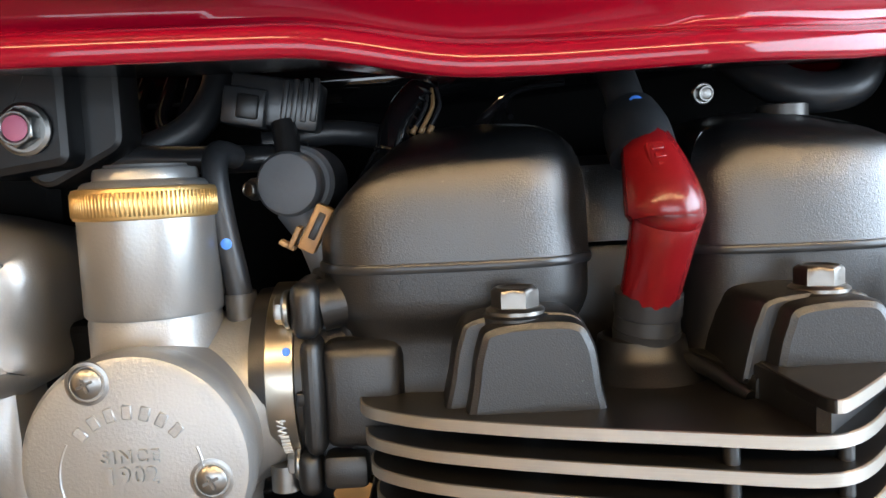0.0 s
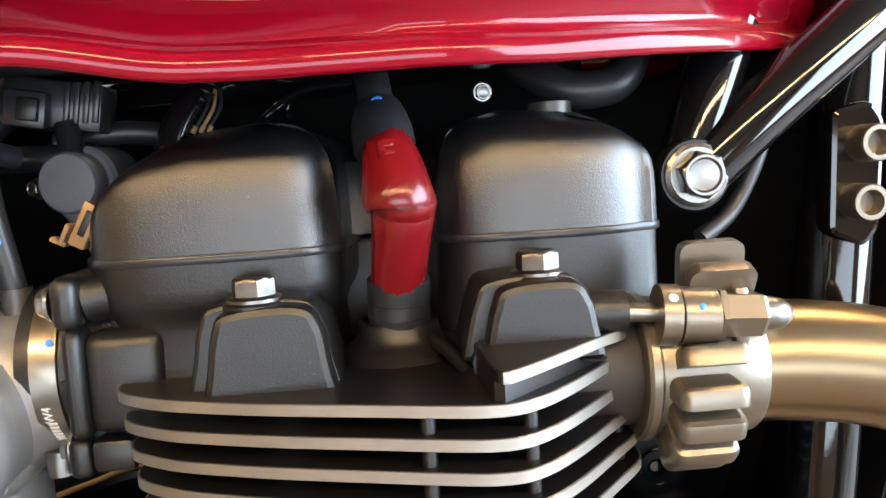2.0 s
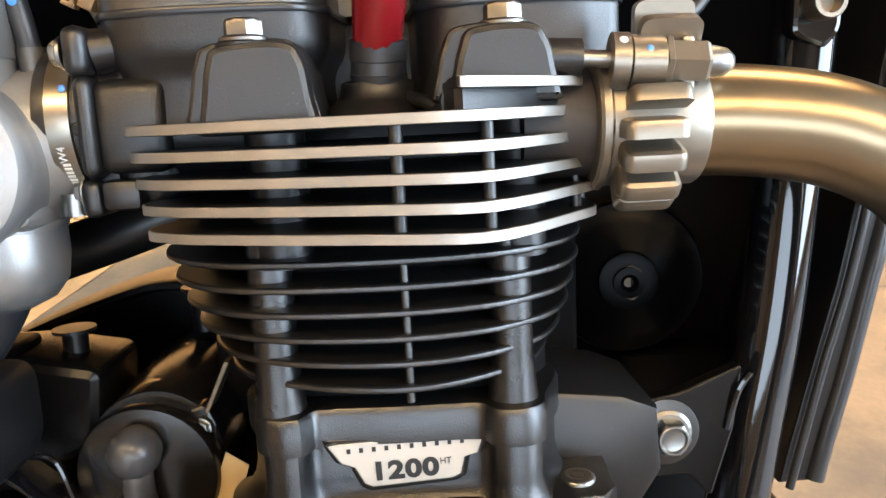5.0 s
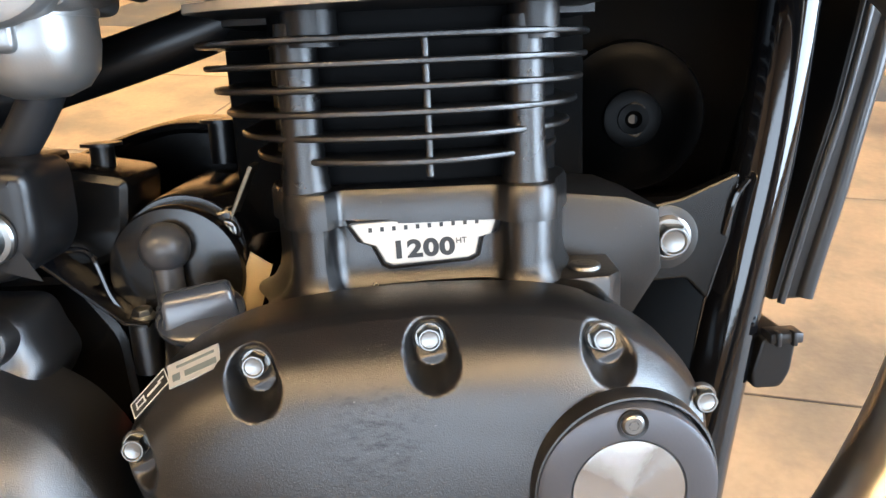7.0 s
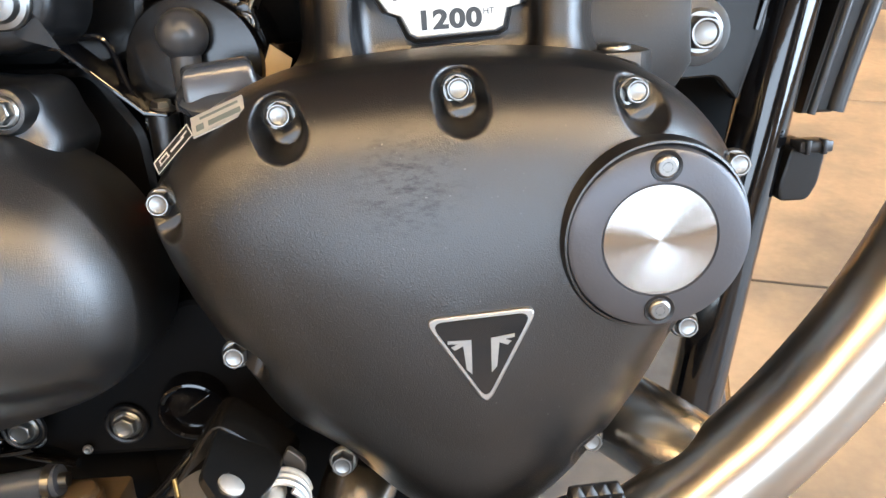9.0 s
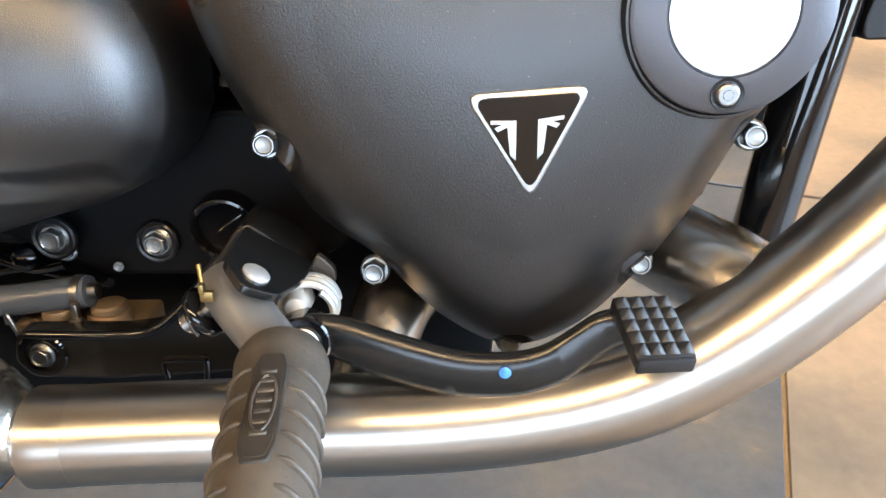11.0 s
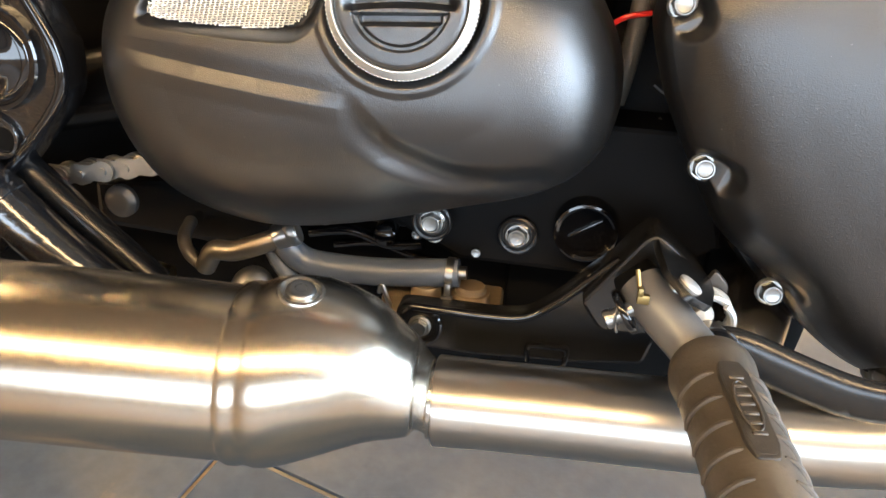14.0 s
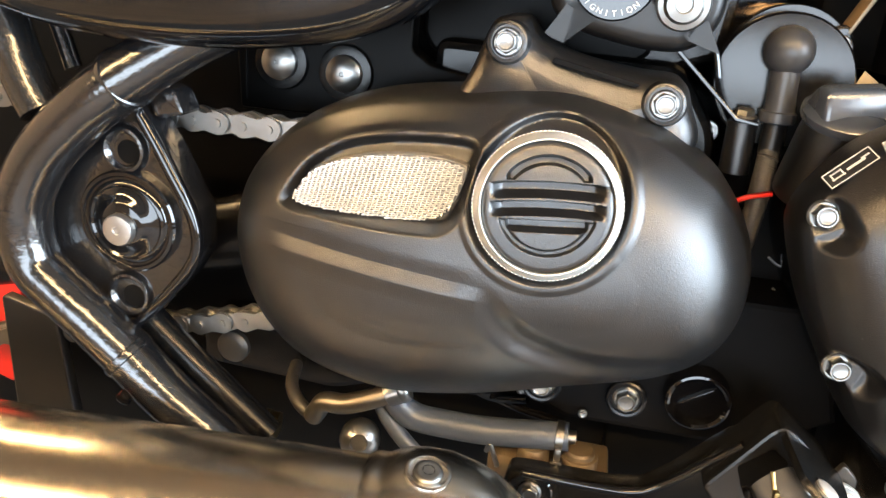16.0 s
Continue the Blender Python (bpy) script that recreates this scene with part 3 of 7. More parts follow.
def tower(x0, x1, y0, z0, z1, boss):
    """A bolt tower: a rounded block with a flared foot and a washer seat."""
    c, w = (x0 + x1) / 2, (x1 - x0) / 2
    o = [(c - w * 1.12, z0 - 0.006), (c - w * 1.0, z0 + 0.006), (c - w * 0.88, z1 - 0.008), (c - w * 0.62, z1 - 0.0005), (c + w * 0.55, z1 + 0.0005), (c + w * 0.9, z1 - 0.007), (c + w * 1.02, z0 + 0.006), (c + w * 1.15, z0 - 0.006)]
    front = [Vector(p) for p in spline(o, 40)]
    front += [Vector((c + w, z0 - 0.007)), Vector((c - w, z0 - 0.007))]
    b1 = plate(front, y0 + 0.045, y0, 0.003)
    o2 = [Vector((c + (p.x - c) * 1.16 - 0.003, p.y + 0.0015)) for p in front]
    b2 = plate(o2, y0 + 0.05, y0 + 0.0085, 0.002)
    return joined(b1, b2, lathe([(0.0115, -0.003), (0.0115, 0.0006), (0.0105, 0.0014), (0, 0.0014)], 28, pose(*boss)))


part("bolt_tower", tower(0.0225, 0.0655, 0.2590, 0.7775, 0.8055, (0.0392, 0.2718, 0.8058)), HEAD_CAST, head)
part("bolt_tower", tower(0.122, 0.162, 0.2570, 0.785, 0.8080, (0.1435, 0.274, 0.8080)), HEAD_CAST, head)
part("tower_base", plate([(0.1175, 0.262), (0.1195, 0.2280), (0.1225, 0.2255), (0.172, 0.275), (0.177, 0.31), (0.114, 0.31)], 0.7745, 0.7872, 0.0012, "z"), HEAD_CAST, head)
part("stud_boss", tube([(0.150, 0.2665, 0.7955), (0.1735, 0.2665, 0.7945)], 0.0078, 20), HEAD_CAST, head)
again("hex_bolt", HEX_DULL, head, pose(0.0392, 0.2718, 0.8072, 0, 0, 20), "bare hexagon head bolt")
again("hex_bolt", HEX_DULL, head, pose(0.1435, 0.274, 0.8094, 0, 0, 8), "bare hexagon head bolt")
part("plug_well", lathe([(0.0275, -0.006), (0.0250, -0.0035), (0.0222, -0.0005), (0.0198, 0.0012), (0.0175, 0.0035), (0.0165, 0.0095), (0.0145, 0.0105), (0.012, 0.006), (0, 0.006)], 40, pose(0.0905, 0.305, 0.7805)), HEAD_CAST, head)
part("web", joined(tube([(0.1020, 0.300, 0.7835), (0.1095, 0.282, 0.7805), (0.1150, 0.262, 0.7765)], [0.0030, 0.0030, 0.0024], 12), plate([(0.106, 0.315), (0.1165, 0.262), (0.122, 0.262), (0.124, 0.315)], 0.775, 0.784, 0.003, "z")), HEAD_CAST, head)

# cam cover: two swollen lobes over a gasket line
LOBE = [(0, 0.8235), (0.0002, 0.835), (0.0006, 0.845), (0.0014, 0.852), (0.003, 0.858), (0.0055, 0.863), (0.009, 0.8665), (0.014, 0.8695), (0.021, 0.8718), (0.030, 0.8735)]


def soft_min(a, b, k):
    h = min(max(0.5 + 0.5 * (b - a) / k, 0), 1)
    return b + (a - b) * h - k * h * (1 - h)


def lobe_left(x, y, z):
    if z < 0.827:
        return z
    return soft_min(soft_min(z, 0.834 + 1.35 * (x + 0.0300), 0.012), 0.8555 + 0.31 * (x + 0.018) + 0.22 * (y - 0.285), 0.014)


def lobe_right(x, y, z):
    if z < 0.828:
        return z
    return soft_min(soft_min(z, 0.842 + 1.4 * (0.206 - x), 0.012), 0.8690 - 0.15 * (x - 0.15) + 0.25 * (y - 0.295), 0.014)


cover = part("cam_cover", joined(
    dome([(-0.030, 0.330), (-0.027, 0.300), (-0.012, 0.287), (0.02, 0.2835), (0.05, 0.2855), (0.066, 0.295), (0.071, 0.315), (0.070, 0.45), (-0.022, 0.45)], LOBE, 160, 10, 0.003, "z", lobe_left),
    dome([(0.110, 0.45), (0.108, 0.325), (0.114, 0.303), (0.132, 0.294), (0.165, 0.293), (0.19, 0.300), (0.203, 0.318), (0.206, 0.45)], LOBE, 160, 10, 0.004, "z", lobe_right),
    dome([(0.055, 0.345), (0.09, 0.342), (0.125, 0.345), (0.125, 0.44), (0.055, 0.44)], [(0, 0.8235), (0.001, 0.845), (0.006, 0.856), (0.014, 0.860)], 60, 4, 0.001, "z")),
    BLACK_CAST, bike, "satin black cam cover with two rounded lobes")
rim = joined(
    dome([(-0.030, 0.330), (-0.027, 0.300), (-0.012, 0.287), (0.02, 0.2835), (0.05, 0.2855), (0.066, 0.295), (0.071, 0.315), (0.070, 0.42), (-0.028, 0.42)], [(-0.0012, 0.8205), (-0.0016, 0.8212), (-0.0016, 0.8232), (-0.0012, 0.8239), (0.003, 0.8239)], 90, 2, 0, "z"),
    dome([(0.110, 0.42), (0.108, 0.325), (0.114, 0.303), (0.132, 0.294), (0.165, 0.293), (0.19, 0.300), (0.203, 0.318), (0.206, 0.42)], [(-0.0012, 0.8205), (-0.0016, 0.8212), (-0.0016, 0.8232), (-0.0012, 0.8239), (0.003, 0.8239)], 90, 2, 0, "z"))
part("gasket", rim, GREY_PLASTIC, cover, "thin grey gasket line")

# spark plug cap: red elbow on grey rubber boots
cap_m = pose(0.0915, 0.2960, 0.8060, 21, 2.5, 12)
cap = part("spark_plug_cap", joined(
    lathe([(0.0098, 0), (0.0109, 0.0006), (0.0111, 0.008), (0.0118, 0.024), (0.0124, 0.0305), (0.0122, 0.0318), (0.0126, 0.0325), (0.0128, 0.037), (0.0112, 0.0405), (0, 0.0415)], 14, cap_m),
    tube([(0.0938, 0.2815, 0.8360), (0.0936, 0.2825, 0.8405), (0.0922, 0.2880, 0.8530), (0.0904, 0.2945, 0.8640)], [0.0128, 0.0138, 0.0116, 0.0090], 12)), RED_CAP, bike, "dark red glossy plastic spark plug cap", 34)
ridge = on_face((0.0922, 0.2768, 0.8530), (0.06, -0.86, 0.50), (-0.16, 0.50, 0.85))
part("rib", turned(plate(rounded([(-0.0125, -0.0050), (-0.0125, 0.0050), (0.0115, 0.0040), (0.0115, -0.0040)], 0.0030), -0.006, 0.0012, 0.0012, "z"), ridge), RED_CAP, cap)
for k in range(6):
    part("raised_name_bar", turned(block(-0.0010, 0.0010, -0.0021, 0.0021, 0.0008, 0.00175, 0.0003, 1), ridge @ pose(-0.0088 + 0.0034 * k, 0, 0)), RED_CAP, cap)
part("boot", lathe([(0.0122, -0.003), (0.0125, 0), (0.0128, 0.003), (0.0124, 0.0033), (0.0121, 0.0085), (0.0126, 0.0090), (0.0126, 0.0172), (0.0114, 0.018), (0, 0.018)], 32, pose(0.0912, 0.3005, 0.791, 10, 2, 0)), RUBBER, cap, "grey rubber boot")
part("collar", tube([(0.0900, 0.2945, 0.8590), (0.0890, 0.3000, 0.8675), (0.0880, 0.3060, 0.8750)], [0.0122, 0.0120, 0.0098], 20), RUBBER, cap, "grey rubber collar")
part("lead", tube([(0.0882, 0.3055, 0.874), (0.0862, 0.316, 0.889), (0.083, 0.345, 0.915)], 0.0072, 14), RUBBER, cap)
part("paint_dot", lathe([(0.0028, 0), (0.0022, 0.0004), (0, 0.0005)], 12, aim((0.0882, 0.2950, 0.8775), (0, -0.8, 0.4))), BLUE, cap, "blue paint dot")

# barrel with thin black fins and two stud columns
barrel = part("cylinder_barrel", joined(
    dome([(0.0265, 0.34), (0.0268, 0.296), (0.031, 0.281), (0.045, 0.276), (0.054, 0.2895), (0.09, 0.290), (0.128, 0.288), (0.137, 0.276), (0.150, 0.275), (0.158, 0.288), (0.160, 0.34)], [(-0.014, 0.5885), (-0.0085, 0.5905), (-0.0045, 0.5945), (-0.0015, 0.600), (0, 0.608), (0, 0.640), (0.0015, 0.6435), (0.004, 0.645)], 110, 2, 0, "z"),
    dome([(0.0275, 0.34), (0.0278, 0.296), (0.032, 0.282), (0.045, 0.2775), (0.054, 0.288), (0.09, 0.2865), (0.128, 0.2850), (0.137, 0.2755), (0.150, 0.2750), (0.157, 0.288), (0.159, 0.34)], [(-0.0035, 0.6275), (-0.0035, 0.6415), (-0.002, 0.6445), (0.004, 0.6455)], 110, 2, 0, "z")),
    BARREL_CAST, bike, "satin black cylinder barrel with thin cooling fins")
# the core is darker than the barrel: fin-gap shade put into its material
part("barrel_core", dome([(0.020, 0.345), (0.022, 0.318), (0.04, 0.304), (0.09, 0.300), (0.14, 0.303), (0.163, 0.32), (0.167, 0.345), (0.16, 0.42), (0.03, 0.42)], [(0, 0.60), (0, 0.73)], 90, 2, 0, "z"), CASE_SHADE, barrel, "barrel wall coloured near-black for the shade between the fins")
for x, y in ((0.0375, 0.2905), (0.1445, 0.2890)):
    part("stud_column", lathe([(0.0125, 0), (0.0120, 0.015), (0.0108, 0.028), (0.0100, 0.040), (0.0100, 0.085), (0.0092, 0.095), (0, 0.095)], 32, pose(x, y, 0.628)), BARREL_CAST, barrel)


def barrel_fin(z, a, b):
    """A thin fin round the barrel from a to b, bowed to the front."""
    m = (a + b) / 2 + 0.004
    o = [(a - 0.002, 0.355), (a - 0.0015, 0.335), (a + 0.006, 0.310), (a + 0.022, 0.2885), (a + 0.05, 0.2725), (m, 0.2645), (b - 0.047, 0.2695), (b - 0.018, 0.2875), (b - 0.004, 0.310), (b + 0.003, 0.335), (b + 0.003, 0.355)]
    o = [Vector(p) for p in spline(o, 70)]
    o += [Vector((o[-1].x, 0.40)), Vector((o[0].x, 0.40))]
    nm = inward(o)
    bm = bmesh.new()
    rings = [(0.0012, z - 0.0016), (0.0002, z - 0.0009), (0, z), (0.0002, z + 0.0009), (0.0012, z + 0.0016)]
    loft(bm, [[(p.x + q.x * d, p.y + q.y * d, h) for p, q in zip(o, nm)] for d, h in rings], cap0=True, cap1=True)
    bmesh.ops.recalc_face_normals(bm, faces=bm.faces[:])
    return bm


for k, (a, b) in enumerate(((-0.0185, 0.1840), (-0.0150, 0.1830), (-0.0107, 0.1805), (-0.0055, 0.1775), (0.0015, 0.1730), (0.0085, 0.1660))):
    part("fin", barrel_fin(0.7155 - 0.0112 * k, a, b), BLACK_CAST, barrel)
part("fin_rib", tube([(0.0975, 0.2705, 0.652), (0.0975, 0.2705, 0.715)], 0.0019, 10), BLACK_CAST, barrel)
# badge plate on the barrel's foot
shield = [(0.0575, 0.6275), (0.0605, 0.6285), (0.1265, 0.6305), (0.1295, 0.6285), (0.1265, 0.620), (0.1205, 0.6185), (0.1185, 0.6105), (0.1145, 0.6085), (0.0775, 0.6065), (0.0735, 0.6085), (0.0695, 0.6165), (0.0635, 0.6185)]
part("badge_surround", plate([((x - 0.0935) * 1.10 + 0.0935, (z - 0.6185) * 1.24 + 0.6185) for x, z in shield], 0.30, 0.2842, 0.0025), BARREL_CAST, barrel)
badge = part("engine_badge", plate(shield, 0.290, 0.2836, 0.0008), STICKER, bike, "silver shield badge with black figures on the barrel")
part("border", plate([((x - 0.0935) * 1.035 + 0.0935, (z - 0.6185) * 1.09 + 0.6185) for x, z in shield], 0.290, 0.2839, 0.0006), DARK_PRINT, badge)
lettering("number", "1200", 0.0125, facing(0.0925, 0.2833, 0.6143, 1.5) @ Matrix.Diagonal((1.18, 0.95, 1, 1)), DARK_PRINT, badge, 0.0002, spacing=1.08, weight=0.00055)
lettering("suffix", "HT", 0.0042, facing(0.1115, 0.2833, 0.6175, 1.5), DARK_PRINT, badge, 0.0002)
for k in range(10):
    x = 0.0672 + k * 0.0058
    part("name_bar", block(x - 0.0009, x + 0.0009, 0.2831, 0.2838, 0.6238 + k * 0.0002, 0.6260 + k * 0.0002, 0), DARK_PRINT, badge)

# crankcase behind the covers, with its lug and bolts
case = part("crankcase", joined(
    dome([(-0.035, 0.535), (-0.012, 0.556), (0.015, 0.570), (0.045, 0.597), (0.16, 0.60), (0.19, 0.585), (0.215, 0.55), (0.22, 0.50), (0.19, 0.45), (0.15, 0.40), (0.10, 0.362), (0.05, 0.38), (0.0, 0.43), (-0.035, 0.50)], [(0.004, 0.42), (0.004, 0.26), (0.007, 0.252)], 120, 3, 0, "y"),
    plate([(0.20, 0.56), (0.25, 0.48), (0.22, 0.40), (0.12, 0.36), (0.12, 0.5)], 0.46, 0.36, 0.006)), BLACK_INNER, bike, "satin black engine crankcase")
part("front_lug", plate([(0.15, 0.634), (0.205, 0.628), (0.224, 0.62), (0.226, 0.585), (0.205, 0.552), (0.15, 0.56)], 0.40, 0.322, 0.004), HEAD_CAST, case, "satin black front engine lug")
# rear case plates coloured as the dark gap between the two covers
part("gearcase_wall", joined(
    plate([(-0.20, 0.40), (-0.19, 0.43), (-0.06, 0.47), (0.0, 0.47), (0.02, 0.40), (-0.03, 0.372), (-0.14, 0.372)], 0.42, 0.306, 0.004),
    plate([(-0.06, 0.555), (-0.075, 0.45), (0.02, 0.42), (0.02, 0.58)], 0.44, 0.352, 0.01)), CASE_SHADE, case, "gearcase wall coloured near-black for the shade behind the covers")
part("lug", plate([(0.150, 0.285), (0.158, 0.279), (0.185, 0.281), (0.193, 0.290), (0.195, 0.33), (0.150, 0.33)], 0.575, 0.596, 0.002, "z"), BLACK_CAST, case)
again("hex_bolt", BUTTON, case, pose(0.176, 0.298, 0.596) @ Matrix.Diagonal((1.4, 1.4, 0.7, 1)), "pale flat bolt head")
for x, y, z in ((-0.104, 0.303, 0.395), (-0.157, 0.292, 0.402)):
    again("hex_bolt", HEX, case, aim((x, y, z), (0, -1, 0)) @ Matrix.Diagonal((0.95, 0.95, 0.9, 1)), "zinc bolt in a recess")
    part("bolt_collar", lathe([(0.0128, 0), (0.0124, 0.0022), (0.0112, 0.0030), (0.0098, 0.0026), (0.0094, 0.001)], 28, aim((x, y + 0.0005, z), (0, -1, 0))), BLACK_PLASTIC, case)
part("bung", joined(lathe([(0.0200, -0.012), (0.0200, 0.006), (0.0192, 0.0085), (0.0178, 0.0090), (0.0162, 0.0080), (0.0150, 0.0020), (0.0060, 0.0006), (0, 0.0010)], 48, aim((-0.0628, 0.304, 0.4048), (0, -1, -0.1))), turned(block(-0.0120, 0.0120, -0.0010, 0.0010, 0, 0.0022, 0.0006), aim((-0.0628, 0.3035, 0.4048), (0, -1, -0.1)) @ pose(0, 0, 0, 0, 0, 35))), BLACK_GLOSS, case, "glossy black round plug")

# clutch cover with its bolt pockets
COVER_BOLTS = [(0.017, 0.580, 0.002, -0.0045), (0.0925, 0.5875, 0.001, -0.0045), (0.168, 0.583, 0.002, -0.0042), (0.2165, 0.548, -0.003, -0.004), (-0.0385, 0.5445, 0.002, -0.004),
               (-0.0155, 0.470, 0.006, -0.002), (0.0295, 0.4085, 0.005, -0.001), (0.0935, 0.3685, 0.001, 0.003), (0.1535, 0.4105, -0.002, 0.002), (0.198, 0.4705, -0.002, 0.002)]
CAP_C = (0.1715, 0.527)


def cover_depth(x, z, y):
    if y > 0.246:
        return y
    for bx, bz, tx, tz in COVER_BOLTS:
        if abs(x - bx) + abs(z - bz) > 0.035:
            continue
        d = seg_dist(x, z, (bx, bz), (bx + tx, bz + tz))
        if d < 0.014:
            k = cone_step(d, 0.0066, 0.0122)
            f = min(max(((x - bx) * tx + (z - bz) * tz) / (tx * tx + tz * tz), -0.3), 1.6)
            y = max(y, y + (0.2326 - 0.0030 * max(f, 0) - y) * k)
    d = math.hypot(x - CAP_C[0], z - CAP_C[1])
    if d < 0.0465:
        y = y + (0.213 - y) * cone_step(d, 0.0350, 0.0400) if d < 0.0400 else y
    return y


CLUTCH = [(-0.0475, 0.541), (-0.041, 0.556), (-0.024, 0.577), (0.004, 0.5925), (0.035, 0.600), (0.088, 0.6035), (0.142, 0.601), (0.172, 0.593), (0.200, 0.575), (0.2185, 0.549),
          (0.2205, 0.52), (0.209, 0.49), (0.194, 0.468), (0.180, 0.441), (0.155, 0.404), (0.126, 0.3755), (0.0935, 0.3645), (0.060, 0.380), (0.028, 0.413), (0.002, 0.4335), (-0.017, 0.464), (-0.035, 0.497), (-0.046, 0.527)]


def rim_profile(back, foot, pts, step=0.0008):
    """A rounded rim through (inset, depth) points, in even fine steps."""
    out = [(0, back), (0, foot)]
    d = pts[0][0]
    while d < pts[-1][0]:
        k = max(i for i in range(len(pts)) if pts[i][0] <= d + 1e-9)
        a, b = pts[k], pts[min(k + 1, len(pts) - 1)]
        f = (d - a[0]) / max(b[0] - a[0], 1e-9)
        out.append((d, a[1] + (b[1] - a[1]) * f))
        d += step
    return out + [pts[-1]]


clutch = part("clutch_cover", dome(CLUTCH, rim_profile(0.262, 0.250, [(0.0008, 0.2445), (0.0015, 0.240), (0.003, 0.2345), (0.006, 0.228), (0.009, 0.223), (0.012, 0.219), (0.0157, 0.2155), (0.0197, 0.2124), (0.024, 0.2096), (0.029, 0.2072), (0.0345, 0.2052)], 0.0006), 960, 60, 0.0075, "y", cover_depth, ease=160), BLACK_CLUTCH, bike, "large satin black clutch cover with bolts in scooped pockets")
for bx, bz, tx, tz in COVER_BOLTS:
    again("hex_bolt", HEX, clutch, aim((bx, 0.2335 if bz > 0.56 or bx < 0.09 else 0.2385, bz), (0, -1, 0.12)) @ pose(0, 0, 0, 0, 0, 40 * bx * 100) @ Matrix.Diagonal((0.79, 0.79, 1.2, 1)), "zinc flanged bolt")
ccap = part("timing_cap", lathe([(0.0375, 0), (0.0385, 0.003), (0.0385, 0.011), (0.0378, 0.0128), (0.036, 0.0136), (0.0245, 0.0140), (0.0240, 0.0130), (0, 0.0130)], 96, aim((CAP_C[0], 0.2105, CAP_C[1]), (0, -1, 0))), mat("dark_grey_anodised", (0.085, 0.087, 0.098), 0.38, 0.6, bump=(700, 0.15), var=(30, 0.1)), bike, "round dark grey engine cap with a turned bright centre")


part("cap_seat", lathe([(0.0390, -0.004), (0.0392, 0.0075), (0.0397, 0.0086), (0.0406, 0.0084), (0.0416, 0.0060), (0.0420, 0.001)], 96, aim((CAP_C[0], 0.2105, CAP_C[1]), (0.12, -1, -0.02))), BLACK_COVER, clutch)


def turned_disc(r):
    """A flat disc cut in a hundred thin wedges, as a lathe leaves it."""
    return lathe([(r, 0), (r * 0.985, 0.0007), (r * 0.9, 0.0009), (r * 0.5, 0.0010), (r * 0.05, 0.0011), (0, 0.0011)], 96)


def radial_metal():
    """Bright aluminium turned on a lathe: fine rings, gloss stretched across them."""
    m = bpy.data.materials.new("lathe_turned_aluminium")
    m.use_nodes = True
    n, l = m.node_tree.nodes, m.node_tree.links
    b = n["Principled BSDF"]
    b.inputs["Base Color"].default_value = (0.52, 0.515, 0.50, 1)
    b.inputs["Metallic"].default_value, b.inputs["Roughness"].default_value, b.inputs["Anisotropic"].default_value = 1.0, 0.20, 0.95
    b.inputs["Anisotropic Rotation"].default_value = 0.25
    tg = n.new("ShaderNodeTangent")
    tg.direction_type, tg.axis = "RADIAL", "Z"
    l.new(tg.outputs["Tangent"], b.inputs["Tangent"])
    tc, wv, bp = n.new("ShaderNodeTexCoord"), n.new("ShaderNodeTexWave"), n.new("ShaderNodeBump")
    wv.wave_type, wv.rings_direction = "RINGS", "Z"
    wv.inputs["Scale"].default_value, wv.inputs["Distortion"].default_value = 900, 1.5
    l.new(tc.outputs["Object"], wv.inputs["Vector"])
    bp.inputs["Strength"].default_value, bp.inputs["Distance"].default_value = 0.12, 0.0002
    l.new(wv.outputs["Fac"], bp.inputs["Height"])
    l.new(bp.outputs["Normal"], b.inputs["Normal"])
    return m


TURNED = radial_metal()
again("turned_disc", as_mesh("turned_disc", turned_disc(0.0238), TURNED), ccap, aim((CAP_C[0], 0.1974, CAP_C[1]), (0, -1, 0)), "bright lathe-turned disc")
for z in (0.558, 0.4965):
    again("button_bolt", BUTTON, ccap, aim((CAP_C[0] + 0.001, 0.1975, z), (0, -1, 0)) @ Matrix.Diagonal((0.8, 0.8, 0.6, 1)), "small socket screw")
    part("screw_well", lathe([(0.0066, 0.0), (0.0064, 0.0006), (0.0052, 0.0003), (0.0050, 0.0)], 24, aim((CAP_C[0] + 0.001, 0.1968, z), (0, -1, 0))), BLACK_PLASTIC, ccap)
# triangular badge with two mirrored letter shapes
tri = [(0.0722, 0.4975), (0.1218, 0.5008), (0.0988, 0.4546)]
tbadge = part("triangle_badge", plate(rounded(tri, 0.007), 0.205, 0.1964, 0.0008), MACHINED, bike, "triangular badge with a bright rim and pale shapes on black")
cx, cz = 0.0976, 0.4848
part("field", plate(rounded([((x - cx) * 0.87 + cx, (z - cz) * 0.87 + cz) for x, z in tri], 0.006), 0.2, 0.1959, 0.0003), BLACK_GLOSS, tbadge)
for s in (-1, 1):
    g = [(0.0035, 0.0075), (0.0140, 0.0085), (0.0140, 0.0065), (0.0095, 0.0060), (0.0125, 0.0045), (0.0110, 0.0025), (0.0072, 0.0045), (0.0060, -0.0095), (0.0035, -0.0125)]
    o = [(cx + s * a * 0.96 - 0.0008 + s * 0.0008, cz + b * 0.80 + s * a * 0.07 - 0.0030) for a, b in g]
    part("letter_shape", plate(o if s > 0 else o[::-1], 0.2, 0.1956, 0.0001), MACHINED, tbadge)
